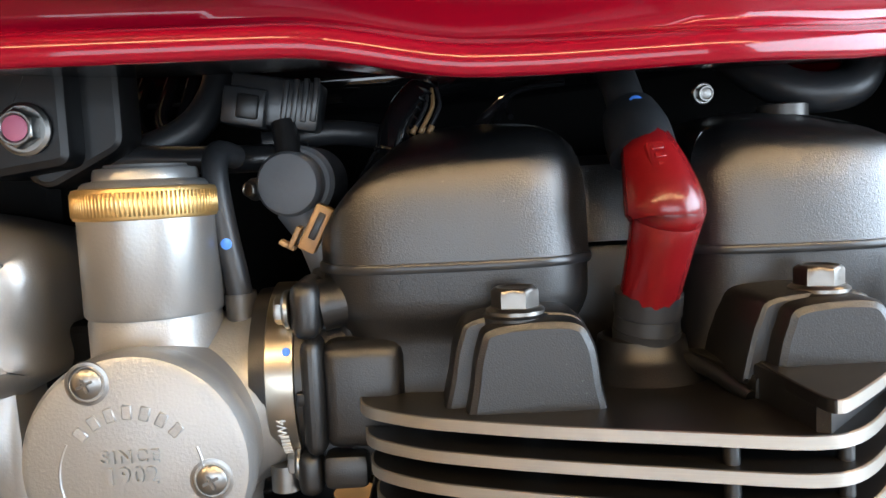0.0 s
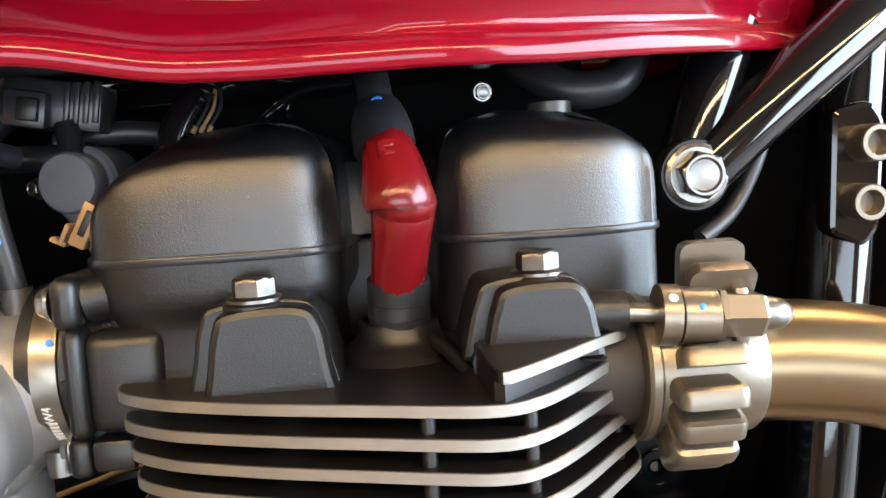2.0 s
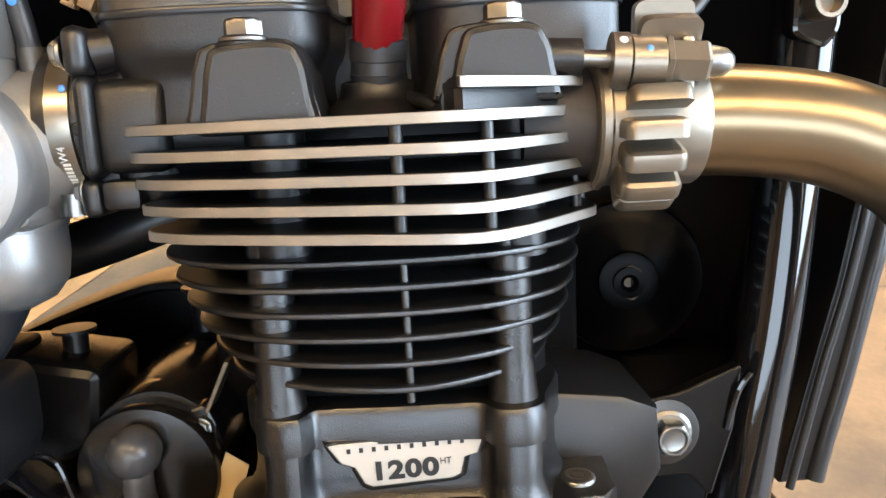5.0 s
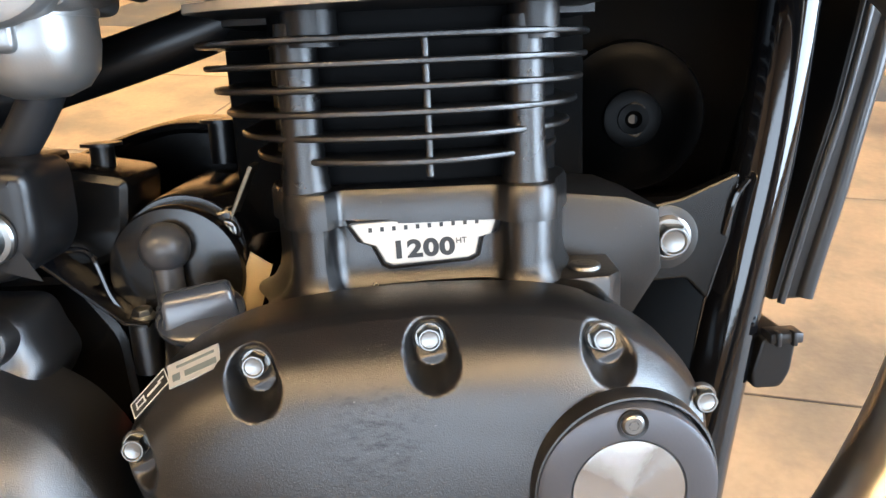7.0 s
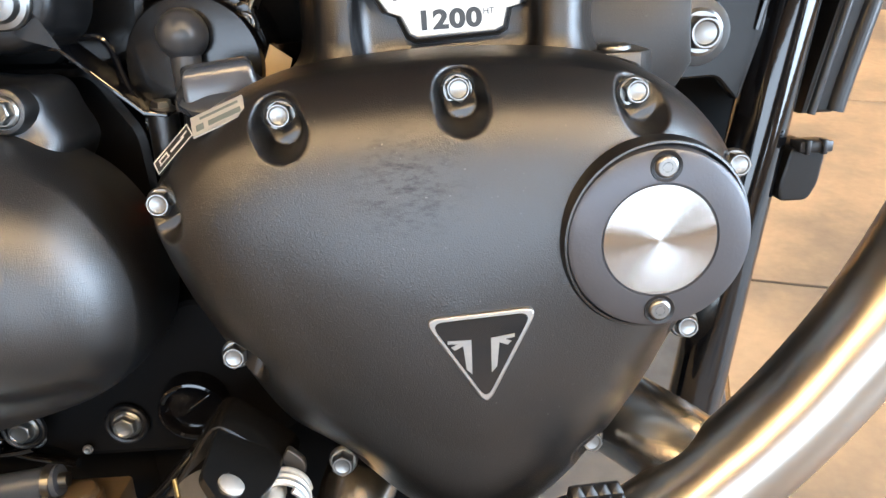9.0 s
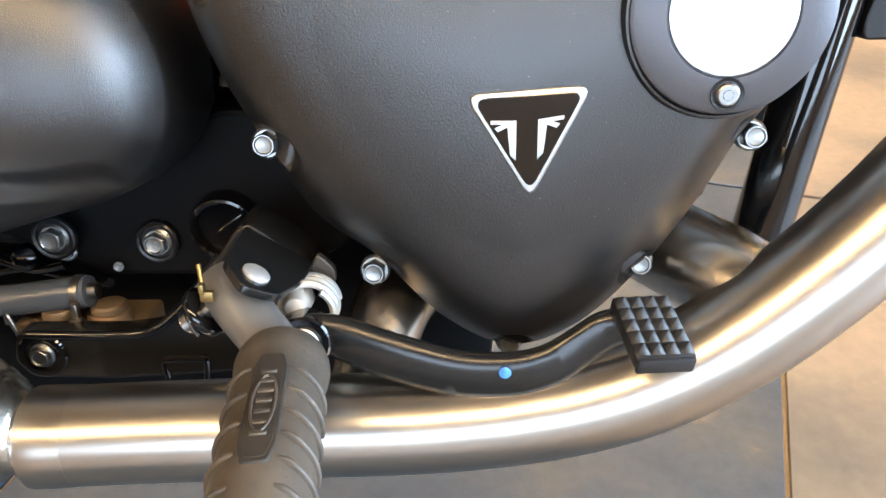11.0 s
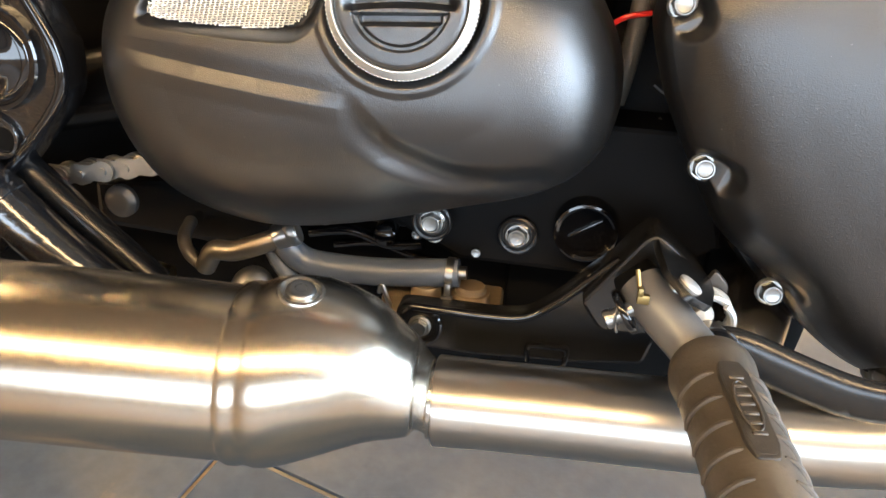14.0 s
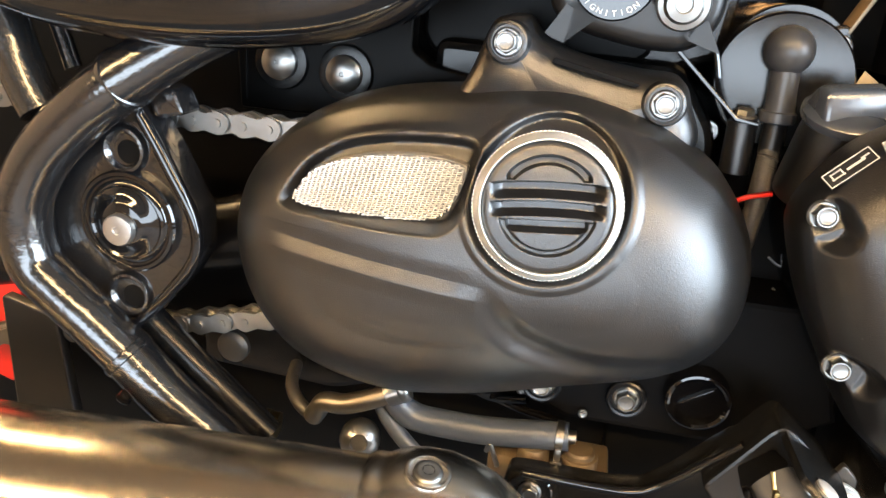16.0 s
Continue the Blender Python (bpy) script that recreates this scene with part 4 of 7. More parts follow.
# stickers near the oil filler
def sticker(name, c, w, h, way, roll, material, parent, bars, label):
    """A thin label with plain bars for its print."""
    m = on_face(Vector(c) + Vector(way).normalized() * 0.0012, way, roll)
    ob = part(name, turned(block(-w / 2, w / 2, -h / 2, h / 2, -0.0004, 0.0004, 0), m), material[0], parent, label)
    for x, y, bw, bh in bars:
        part("print_bar", turned(block(x - bw / 2, x + bw / 2, y - bh / 2, y + bh / 2, 0.0004, 0.00055, 0), m), material[1], ob)
    return ob

sticker("sticker", (-0.0085, 0.2300, 0.5805), 0.0245, 0.0118, (-0.28, -0.62, 0.73), (0.92, 0, 0.38), (STICKER, mat("green_grey_print", (0.12, 0.14, 0.13), 0.5)), clutch,
        [(0.003, -0.0018, 0.015, 0.0030), (-0.0085, -0.0018, 0.0035, 0.0036), (0.001, 0.0030, 0.018, 0.0014)], "silver sticker with a printed name and emblem")
sticker("oil_label", (-0.0305, 0.2360, 0.5665), 0.024, 0.0090, (-0.55, -0.6, 0.58), (0.68, 0, 0.73), (DARK_PRINT, WHITE_PRINT), clutch,
        [(0, 0.0042, 0.023, 0.0005), (0, -0.0042, 0.023, 0.0005), (-0.0115, 0, 0.0005, 0.0084), (0.0115, 0, 0.0005, 0.0084), (-0.006, -0.001, 0.0065, 0.0007), (-0.006, 0.002, 0.005, 0.0007), (-0.0085, 0.0005, 0.0007, 0.004), (-0.0035, 0.0005, 0.0007, 0.004), (0.003, 0.0, 0.009, 0.0012), (0.008, 0.001, 0.004, 0.0008)], "black oil warning label with a white pictogram")

# sprocket cover: a swollen oval with a mesh window and a round slotted grille
WINDOW = [(-0.3000, 0.5220), (-0.2950, 0.5318), (-0.2870, 0.5425), (-0.2700, 0.5535), (-0.2480, 0.5592), (-0.2200, 0.5620), (-0.2010, 0.5605), (-0.1985, 0.5480), (-0.2030, 0.5290), (-0.2110, 0.5190), (-0.2260, 0.5163), (-0.2680, 0.5162), (-0.2960, 0.5176)]
MESH = [(-0.2918, 0.5242), (-0.2892, 0.5298), (-0.2830, 0.5378), (-0.2747, 0.5432), (-0.2600, 0.5486), (-0.2440, 0.5516), (-0.2250, 0.5531), (-0.2080, 0.5515), (-0.2040, 0.5475), (-0.2090, 0.5315), (-0.2150, 0.5245), (-0.2290, 0.5208), (-0.2510, 0.5200), (-0.2750, 0.5201), (-0.2890, 0.5212)]
WIN_FINE = [Vector(p) for p in spline(WINDOW, 60, True)]
DISC_C = (-0.1633, 0.5390)


def inside(x, z, poly):
    c = False
    for i in range(len(poly)):
        a, b = poly[i - 1], poly[i]
        if (a.y > z) != (b.y > z) and x < (b.x - a.x) * (z - a.y) / (b.y - a.y) + a.x:
            c = not c
    return c


VALLEY = [Vector(p) for p in spline([(-0.19, 0.487), (-0.178, 0.474), (-0.158, 0.462), (-0.130, 0.4535), (-0.095, 0.4545)], 16)]


def sprocket_depth(x, z, y):
    if y > 0.262:
        return y
    d = min(seg_dist(x, z, WIN_FINE[i - 1], WIN_FINE[i]) for i in range(60)) if (-0.31 < x < -0.19 and 0.50 < z < 0.575) else 1
    if d < 1:
        sd = -d if inside(x, z, WIN_FINE) else d
        y += 0.0085 * cone_step(sd, -0.006, 0.0012)
    d = math.hypot(x - DISC_C[0], z - DISC_C[1])
    if d < 0.046:
        y += 0.0066 * cone_step(d, 0.0340, 0.0395) - 0.0012 * cone_step(abs(d - 0.0395), 0.001, 0.005)
    if x > -0.20 and z < 0.5:
        d = min(seg_dist(x, z, VALLEY[i], VALLEY[i + 1]) for i in range(15))
        y += 0.0042 * cone_step(d, 0.0, 0.012) * min(max((x + 0.192) / 0.02, 0), 1)
    if x < -0.185 and 0.47 < z < 0.51:
        s = z - (0.4965 - (x + 0.25) * 0.08)
        y += 0.0013 * min(max(s / 0.0035, -1), 1) * cone_step(abs(s), 0.002, 0.013) * min(max((-0.185 - x) / 0.02, 0), 1) * min(max((x + 0.315) / 0.02, 0), 1)
    return y


def arm_depth(x, z, y):
    """The bolted arm swells from its bolts down into the oval."""
    return y - 0.030 * (1 - cone_step(0.597 - 0.28 * (x + 0.1965) - z, 0.0, 0.042)) * (y < 0.287)


OVAL = [(-0.3405, 0.485), (-0.3335, 0.524), (-0.306, 0.555), (-0.267, 0.573), (-0.215, 0.5815), (-0.165, 0.584), (-0.122, 0.575), (-0.098, 0.563), (-0.076, 0.546), (-0.060, 0.518), (-0.0565, 0.488),
        (-0.066, 0.460), (-0.092, 0.4395), (-0.143, 0.4235), (-0.196, 0.409), (-0.247, 0.403), (-0.297, 0.4155), (-0.327, 0.444)]
sprocket = part("sprocket_cover", joined(
    dome(OVAL, rim_profile(0.292, 0.270, [(0.0004, 0.264), (0.001, 0.259), (0.002, 0.2535), (0.0035, 0.248), (0.0055, 0.2425), (0.008, 0.2375), (0.0105, 0.2335), (0.0132, 0.230), (0.016, 0.227), (0.019, 0.2242), (0.022, 0.2218), (0.025, 0.2197), (0.028, 0.2178), (0.031, 0.2162), (0.034, 0.2147), (0.037, 0.2133), (0.040, 0.212)], 0.0010), 800, 110, 0.0105, "y", sprocket_depth, ease=160),
    dome([(-0.236, 0.560), (-0.220, 0.580), (-0.2125, 0.602), (-0.2055, 0.6165), (-0.190, 0.6185), (-0.180, 0.608), (-0.158, 0.600), (-0.128, 0.5955), (-0.106, 0.5935), (-0.0985, 0.580), (-0.094, 0.560), (-0.12, 0.535), (-0.18, 0.53), (-0.225, 0.54)], [(0, 0.315), (0, 0.288), (0.0004, 0.283), (0.0012, 0.279), (0.0026, 0.2752), (0.0045, 0.2722), (0.007, 0.270), (0.010, 0.2685), (0.014, 0.2675)], 220, 24, 0.004, "y", arm_depth)),
    BLACK_COVER, bike, "satin black oval sprocket cover with a mesh window")
for x, z in ((-0.1965, 0.606), (-0.1145, 0.583)):
    part("bolt_boss", lathe([(0.0125, -0.02), (0.0112, 0.002), (0.0102, 0.0040), (0.0088, 0.0045), (0.0086, 0.003), (0, 0.003)], 32, aim((x, 0.2665, z), (0, -1, 0.1))), BLACK_COVER, sprocket)
    again("hex_bolt", HEX, sprocket, aim((x, 0.264, z), (0, -1, 0.1)) @ pose(0, 0, 0, 0, 0, 900 * x) @ Matrix.Diagonal((0.84, 0.84, 1.0, 1)), "zinc flanged bolt")
# no cut here: a near-black strip stands for the shaded groove
part("groove", plate(rounded([(-0.172, 0.6005), (-0.128, 0.5915), (-0.129, 0.5895), (-0.173, 0.598)], 0.001), 0.27, 0.2672, 0.0003), CASE_SHADE, sprocket)
# woven mesh, wire by wire
wires = bmesh.new()
mesh_line = [Vector(p) for p in spline(MESH, 80, True)]
for fam in (0, 1):
    for k in range(44):
        pts = []
        for j in range(60):
            u, v = -0.297 + 0.0024 * k - 0.004, 0.514 + j * 0.00075
            x, z = (u + (v - 0.515) * 0.28, v) if fam == 0 else (-0.297 + j * 0.0017, 0.5125 + 0.0011 * k + (j * 0.0017) * 0.10)
            if inside(x, z, mesh_line):
                w = 0.0005 * math.sin((j if fam else j * 0.75) * 2.1 + k * math.pi)
                pts.append((x, 0.2145 + (x + 0.25) * -0.03 + w * (1 if fam else -1), z))
        if len(pts) > 3:
            tube([pts[i] for i in range(0, len(pts), 1)], 0.00038 if fam else 0.0005, 4, len(pts), wires)
part("mesh_insert", wires, mat("bright_mesh_wire", (0.80, 0.76, 0.68), 0.45, 0.9, var=(60, 0.1)), sprocket, "woven bright wire mesh", 60)
part("mesh_backing", plate(mesh_line, 0.224, 0.2175, 0.0005), mat("dull_gold_backing", (0.22, 0.20, 0.17), 0.6, 0.3, var=(200, 0.3)), sprocket)

TILT = Matrix.Translation((DISC_C[0], 0.2045, DISC_C[1])) @ pose(0, 0, 0, -10, 0, 5)
grille_m = TILT @ aim((0, 0, 0), (0, -1, 0))
ring_prof = [(0.0280, -0.009), (0.0345, -0.009), (0.0346, -0.0012), (0.0343, -0.0004), (0.0316, 0.0044), (0.0311, 0.0050), (0.0307, 0.0050), (0.0305, 0.004), (0.0304, -0.005)]
grille = part("round_grille", lathe(ring_prof, 120, grille_m), RING_METAL, bike, "round black grille in a bright knurled ring")
knurl = bmesh.new()
for k in range(110):
    a = 2 * math.pi * k / 110
    b = block(0.0340, 0.0350, -0.00045, 0.00045, -0.0085, -0.0012, 0)
    for v in b.verts:
        v.co = grille_m @ (Matrix.Rotation(a, 4, "Z") @ v.co)
    me = bpy.data.meshes.new("tmp")
    b.to_mesh(me)
    knurl.from_mesh(me)
    b.free()
    bpy.data.meshes.remove(me)
tagged(part("knurling", knurl, RING_METAL, grille), kind="stuff")


def slot_depth(x, z, y):
    """Bars and pockets pressed into the grille's face."""
    u, v = x - DISC_C[0], z - DISC_C[1]
    u, v = u * math.cos(0.06) + v * math.sin(0.06), -u * math.sin(0.06) + v * math.cos(0.06)
    r = math.hypot(u, v)
    if r > 0.0285:
        return y
    dep = 0
    # two louvres: a sharp drop, then a ramp back up to the face
    for top, foot in ((0.0118, 0.0046), (0.0030, -0.0036)):
        t = (top - 2.2 * u * u - v) / (top - foot)
        if -0.06 < t < 1:
            dep = max(dep, min((t + 0.06) / 0.10, 1) * min((1 - t) / 0.50, 1) * cone_step(abs(u), 0.0205, 0.0272))
    # a crescent above and a half-round pocket with a raised floor below
    t = math.hypot(u, v * 1.02)
    if v > 0.0125:
        dep = max(dep, 0.8 * cone_step(abs(t - 0.0222), 0.0012, 0.0026) * cone_step(abs(u), 0.0175, 0.0195))
    if v < -0.0054:
        k = min((-0.0054 - v) / 0.0007, 1)
        dep = max(dep, k * cone_step(-0.0054 - v, 0.0034, 0.0060) * cone_step(abs(u), 0.0175, 0.0195), 0.35 * k * cone_step(abs(t - 0.0212), 0.0006, 0.0020))
    return y + 0.0068 * dep


part("grille_face", turned(dome([(DISC_C[0] + 0.0305 * math.cos(a * math.pi / 24), DISC_C[1] + 0.0305 * math.sin(a * math.pi / 24)) for a in range(48)], [(0, 0.206), (0.0003, 0.2012), (0.0015, 0.2000), (0.003, 0.1996)], 220, 90, 0.002, "y", slot_depth), TILT @ Matrix.Translation((-DISC_C[0], -0.2045, -DISC_C[1]))), BLACK_COVER, grille, "satin black slotted face")

# exhaust: finned clamp, header pipe, silencer
clamp = part("exhaust_clamp", lathe([(0.0235, -0.0190), (0.0280, -0.0188), (0.0292, -0.0175), (0.0292, -0.0145), (0.0282, -0.0135), (0.0270, -0.0130), (0.0270, -0.0120), (0.0276, -0.0112), (0.0276, 0.026), (0.0268, 0.0272), (0.0245, 0.0275), (0.0240, 0.02)], 56, aim((0.199, 0.287, 0.7675), (1, 0, -0.02))), CLAMP_METAL, bike, "satin nickel finned exhaust clamp")
part("port_ring", lathe([(0.0235, -0.02), (0.0235, 0.010), (0.02, 0.010)], 48, aim((0.170, 0.2885, 0.768), (1, 0, 0))), PORT, clamp)
for a, ln, dx in ((80, 0.0225, 0.0115), (62, 0.0195, 0.0105), (19, 0.0105, 0.003), (-3, 0.0140, 0), (-22, 0.0140, 0), (-43, 0.0140, 0), (-58, 0.013, 0)):
    b = plate(rounded([(-0.0125, 0.023), (-0.0130, 0.028 + ln), (0.0125, 0.028 + ln), (0.0120, 0.023)], 0.005), -0.0039, 0.0039, 0.0028)
    b2 = [(v.co.x, v.co.z, v.co.y) for v in b.verts]
    for v, (px, pr, pt) in zip(b.verts, b2):
        c, s = math.cos(radians(a)), math.sin(radians(a))
        v.co = Vector((0.2000 + dx + px, 0.287 - pr * c + pt * s, 0.7675 + pr * s + pt * c))
    bmesh.ops.recalc_face_normals(b, faces=b.faces[:])
    part("clamp_fin", b, CLAMP_METAL, clamp)
part("stud", tube([(0.168, 0.2655, 0.7945), (0.225, 0.2635, 0.7905)], 0.0036, 14), ZINC, clamp, "bare steel stud")
part("clamp_boss", joined(tube([(0.1850, 0.2645, 0.7925), (0.1918, 0.264, 0.7920)], 0.0114, 28), tube([(0.1925, 0.264, 0.7918), (0.2055, 0.2635, 0.7910)], 0.0107, 28)), CLAMP_METAL, clamp)
part("clamp_lug", block(0.2135, 0.2190, 0.2615, 0.286, 0.779, 0.801, 0.0015), CLAMP_METAL, clamp)
nut_m = aim((0.2060, 0.2635, 0.7915), (1, -0.03, -0.06))
part("nut", lathe([(0.0108, 0), (0.0108, 0.0022), (0.0090, 0.003), (0.0088, 0.0165), (0.0078, 0.018), (0, 0.018)], 6, nut_m), CLAMP_METAL, clamp, "long bright hexagon nut", 20)
part("nut_end", lathe([(0.0064, 0.017), (0.0064, 0.021), (0.0055, 0.0255), (0.003, 0.0285), (0, 0.0292)], 24, nut_m), ZINC, clamp, "rounded bright nut end")
part("paint_dot", lathe([(0.0016, 0), (0.0012, 0.0003), (0, 0.0004)], 12, aim((0.1985, 0.2545, 0.7962), (0, -0.88, 0.47))), BLUE, clamp, "blue paint dot")
part("paint_dot", lathe([(0.0018, 0), (0.0014, 0.0003), (0, 0.0004)], 12, aim((0.1885, 0.2560, 0.8000), (0, -0.78, 0.66))), WHITE_PRINT, clamp, "white paint dot")

HEADER = [(0.205, 0.287, 0.7675), (0.25, 0.286, 0.7655), (0.29, 0.2835, 0.758), (0.325, 0.279, 0.739), (0.346, 0.270, 0.706), (0.352, 0.258, 0.66), (0.345, 0.244, 0.60), (0.322, 0.230, 0.543), (0.290, 0.220, 0.4885), (0.257, 0.2155, 0.4445), (0.222, 0.212, 0.4085), (0.188, 0.210, 0.3805), (0.150, 0.2085, 0.360), (0.110, 0.208, 0.348), (0.06, 0.208, 0.3405), (0.0, 0.2075, 0.3375), (-0.07, 0.2070, 0.3345), (-0.1350, 0.2060, 0.3315)]
# stainless steel, its upper end coloured darker gold for heat tint and tan reflections
HEADER_STEEL = mat("gold_tinted_stainless", (0.40, 0.375, 0.335), 0.30, 1.0, aniso=0.3)
hn, hl = HEADER_STEEL.node_tree.nodes, HEADER_STEEL.node_tree.links
h_tc, h_xyz, h_map, h_mix = hn.new("ShaderNodeTexCoord"), hn.new("ShaderNodeSeparateXYZ"), hn.new("ShaderNodeMapRange"), hn.new("ShaderNodeMix")
h_map.inputs["From Min"].default_value, h_map.inputs["From Max"].default_value = 0.56, 0.76
h_mix.data_type = "RGBA"
h_mix.inputs[6].default_value, h_mix.inputs[7].default_value = (0.47, 0.44, 0.39, 1), (0.26, 0.195, 0.118, 1)
hl.new(h_tc.outputs["Object"], h_xyz.inputs["Vector"])
hl.new(h_xyz.outputs["Z"], h_map.inputs["Value"])
hl.new(h_map.outputs["Result"], h_mix.inputs[0])
hl.new(h_mix.outputs[2], hn["Principled BSDF"].inputs["Base Color"])
header = part("header_pipe", tube(HEADER, 0.0242, 48, 150), HEADER_STEEL, bike, "brushed stainless exhaust header pipe")
part("link_pipe", tube([(0.212, 0.218, 0.398), (0.190, 0.245, 0.404), (0.160, 0.30, 0.405), (0.140, 0.36, 0.40)], [0.022, 0.0235, 0.024, 0.024], 32), STEEL, header)
part("link_pipe", tube([(0.02, 0.23, 0.345), (0.035, 0.27, 0.375), (0.05, 0.33, 0.37)], [0.018, 0.021, 0.022], 28), STEEL, header)
again("nut", HEX_SMALL, header, aim((-0.070, 0.222, 0.311), (0, -0.3, -1)), "small bright nut under the pipe")
ax0, ax1 = Vector((-0.146, 0.198, 0.342)), Vector((-0.50, 0.160, 0.349))
axis = (ax1 - ax0).normalized()
CONE_UP = Vector((0, 0.39, 0.92))


def raised_cone(bm):
    """The cone rises above the can's centre line and its nose turns down to the pipe."""
    for v in bm.verts:
        d = (v.co - ax0).dot(axis)
        v.co += CONE_UP * 0.0082 * cone_step(d, 0.038, 0.098)
        v.co.z -= 0.0070 * cone_step(d, 0.0, 0.026)
    return bm


muffler = part("silencer", lathe([(0.040, 0.094), (0.0466, 0.0945), (0.0470, 0.097), (0.0475, 0.15), (0.0478, 0.30), (0.0478, 0.46), (0.044, 0.463), (0, 0.463)], 80, aim(ax0, axis)), STEEL_MUF, bike, "brushed stainless exhaust silencer with a tapered front")
part("cone", raised_cone(lathe([(0.0190, 0.0010), (0.0222, 0.0002), (0.0243, 0.0001), (0.0258, 0.0006), (0.0272, 0.0018), (0.0284, 0.0038), (0.0297, 0.0066), (0.0318, 0.0105), (0.0342, 0.0155), (0.0388, 0.0255), (0.0437, 0.038), (0.0478, 0.051), (0.0503, 0.063), (0.0512, 0.072), (0.0508, 0.0785), (0.0494, 0.0825), (0.0487, 0.0845), (0.0488, 0.0865), (0.0493, 0.0890), (0.0491, 0.0925), (0.0480, 0.0948), (0.0462, 0.0950)], 80, aim(ax0, axis))), STEEL_MUF, muffler, "tapered brushed cone with a rolled rim")
nose, pipe_end = Vector((-0.1458, 0.2012, 0.3416)), Vector((-0.1350, 0.2060, 0.3315))
neck = lathe([(0.0150, -0.0040), (0.0256, -0.0034), (0.0252, -0.0010), (0.0240, 0.0006), (0.0226, 0.0020), (0.0216, 0.0036), (0.0210, 0.0056), (0.0207, 0.0080), (0.0206, 0.0106)], 56, aim(nose, (1, 0, 0)))
for v in neck.verts:
    v.co += Vector((0, 0.0044, -0.0090)) * (1 - cone_step(v.co.x - nose.x, 0.0, 0.0106))
part("neck", neck, STEEL_MUF, muffler, "short waisted steel neck")
part("neck_bead", lathe([(0.0200, -0.0016), (0.0220, -0.0012), (0.0224, 0.0), (0.0220, 0.0012), (0.0200, 0.0016)], 56, aim(nose.lerp(pipe_end, 0.84), (1, 0, 0))), STEEL, muffler, "rolled bead before the pipe")
part("end_ring", lathe([(0.0205, 0.0004), (0.0236, 0.0), (0.0247, 0.0005), (0.0249, 0.0016), (0.0247, 0.010), (0.0243, 0.022), (0.0240, 0.022)], 56, aim(pipe_end - Vector((0.0006, 0, 0)), (1, 0.015, 0.048))), HEADER_STEEL, header, "rolled pipe end")
w = Vector((0.12, -0.20, 0.96)).normalized()
bolt_foot = Vector((-0.2053, 0.1870, 0.3958))
again("button_bolt", BUTTON, muffler, aim(bolt_foot + w * 0.0016, w) @ Matrix.Diagonal((1.25, 1.25, 0.6, 1)), "socket screw with a washer")
part("washer", lathe([(0.0125, -0.003), (0.0125, 0.0012), (0.0118, 0.0024), (0.0104, 0.0028), (0.0092, 0.0020), (0.004, 0.0020)], 36, aim(bolt_foot, w)), STEEL, muffler, "bright dished washer")

# throttle body in silver, dressed as a carburettor
body = part("throttle_body", joined(
    lathe([(0.034, -0.08), (0.0355, -0.012), (0.0375, -0.004), (0.0385, 0.0), (0.0385, 0.006), (0.0370, 0.009), (0.0345, 0.0100), (0, 0.0098)], 72, aim((-0.0885, 0.271, 0.7635), (0, -1, 0))),
    lathe([(0.0245, -0.045), (0.0245, 0.006), (0.0235, 0.010), (0.0235, 0.014)], 48, pose(-0.0945, 0.309, 0.7995)),
    tube([(-0.085, 0.32, 0.765), (-0.062, 0.322, 0.772), (-0.045, 0.323, 0.778)], [0.036, 0.034, 0.031], 40),
    plate(rounded([(-0.130, 0.733), (-0.130, 0.76), (-0.06, 0.76), (-0.060, 0.733)], 0.008), 0.35, 0.285, 0.008)), SILVER_CAST, bike, "silver cast throttle body with a round engraved cap")
part("slide_cylinder", lathe([(0.0250, 0), (0.0256, 0.001), (0.0256, 0.0385), (0.0245, 0.0395), (0, 0.0395)], 64, pose(-0.0945, 0.309, 0.808)), SILVER, body, "smooth silver slide cylinder")
ringp = [(0.0250, -0.0004), (0.0264, 0.0), (0.0268, 0.0008), (0.0268, 0.0100), (0.0263, 0.0110), (0.0244, 0.0114)]
gring = part("knurled_ring", lathe(ringp, 96, pose(-0.0945, 0.309, 0.844)), GOLD, body, "gold anodised knurled ring")
teeth = bmesh.new()
for k in range(108):
    a = 2 * math.pi * k / 108
    for p in ((-1, 1), ):
        vs = []
        for zz in (0.8452, 0.8536):
            for r, da in ((0.0267, -0.018), (0.0272, -0.008), (0.0272, 0.008), (0.0267, 0.018)):
                vs.append(teeth.verts.new((-0.0945 + r * math.cos(a + da), 0.309 + r * math.sin(a + da), zz)))
        for i in range(3):
            teeth.faces.new((vs[i], vs[i + 1], vs[i + 5], vs[i + 4]))
        teeth.faces.new(vs[:4][::-1])
        teeth.faces.new(vs[4:])
tagged(part("ring_teeth", teeth, GOLD, body), kind="stuff")
part("lid", lathe([(0.0246, 0), (0.0236, 0.0018), (0.0224, 0.0030), (0.0192, 0.0036), (0.0188, 0.0066), (0.0182, 0.0078), (0.0152, 0.0082), (0.0148, 0.0092), (0, 0.0094)], 64, pose(-0.0945, 0.309, 0.8545)), SILVER, body, "stepped silver lid")
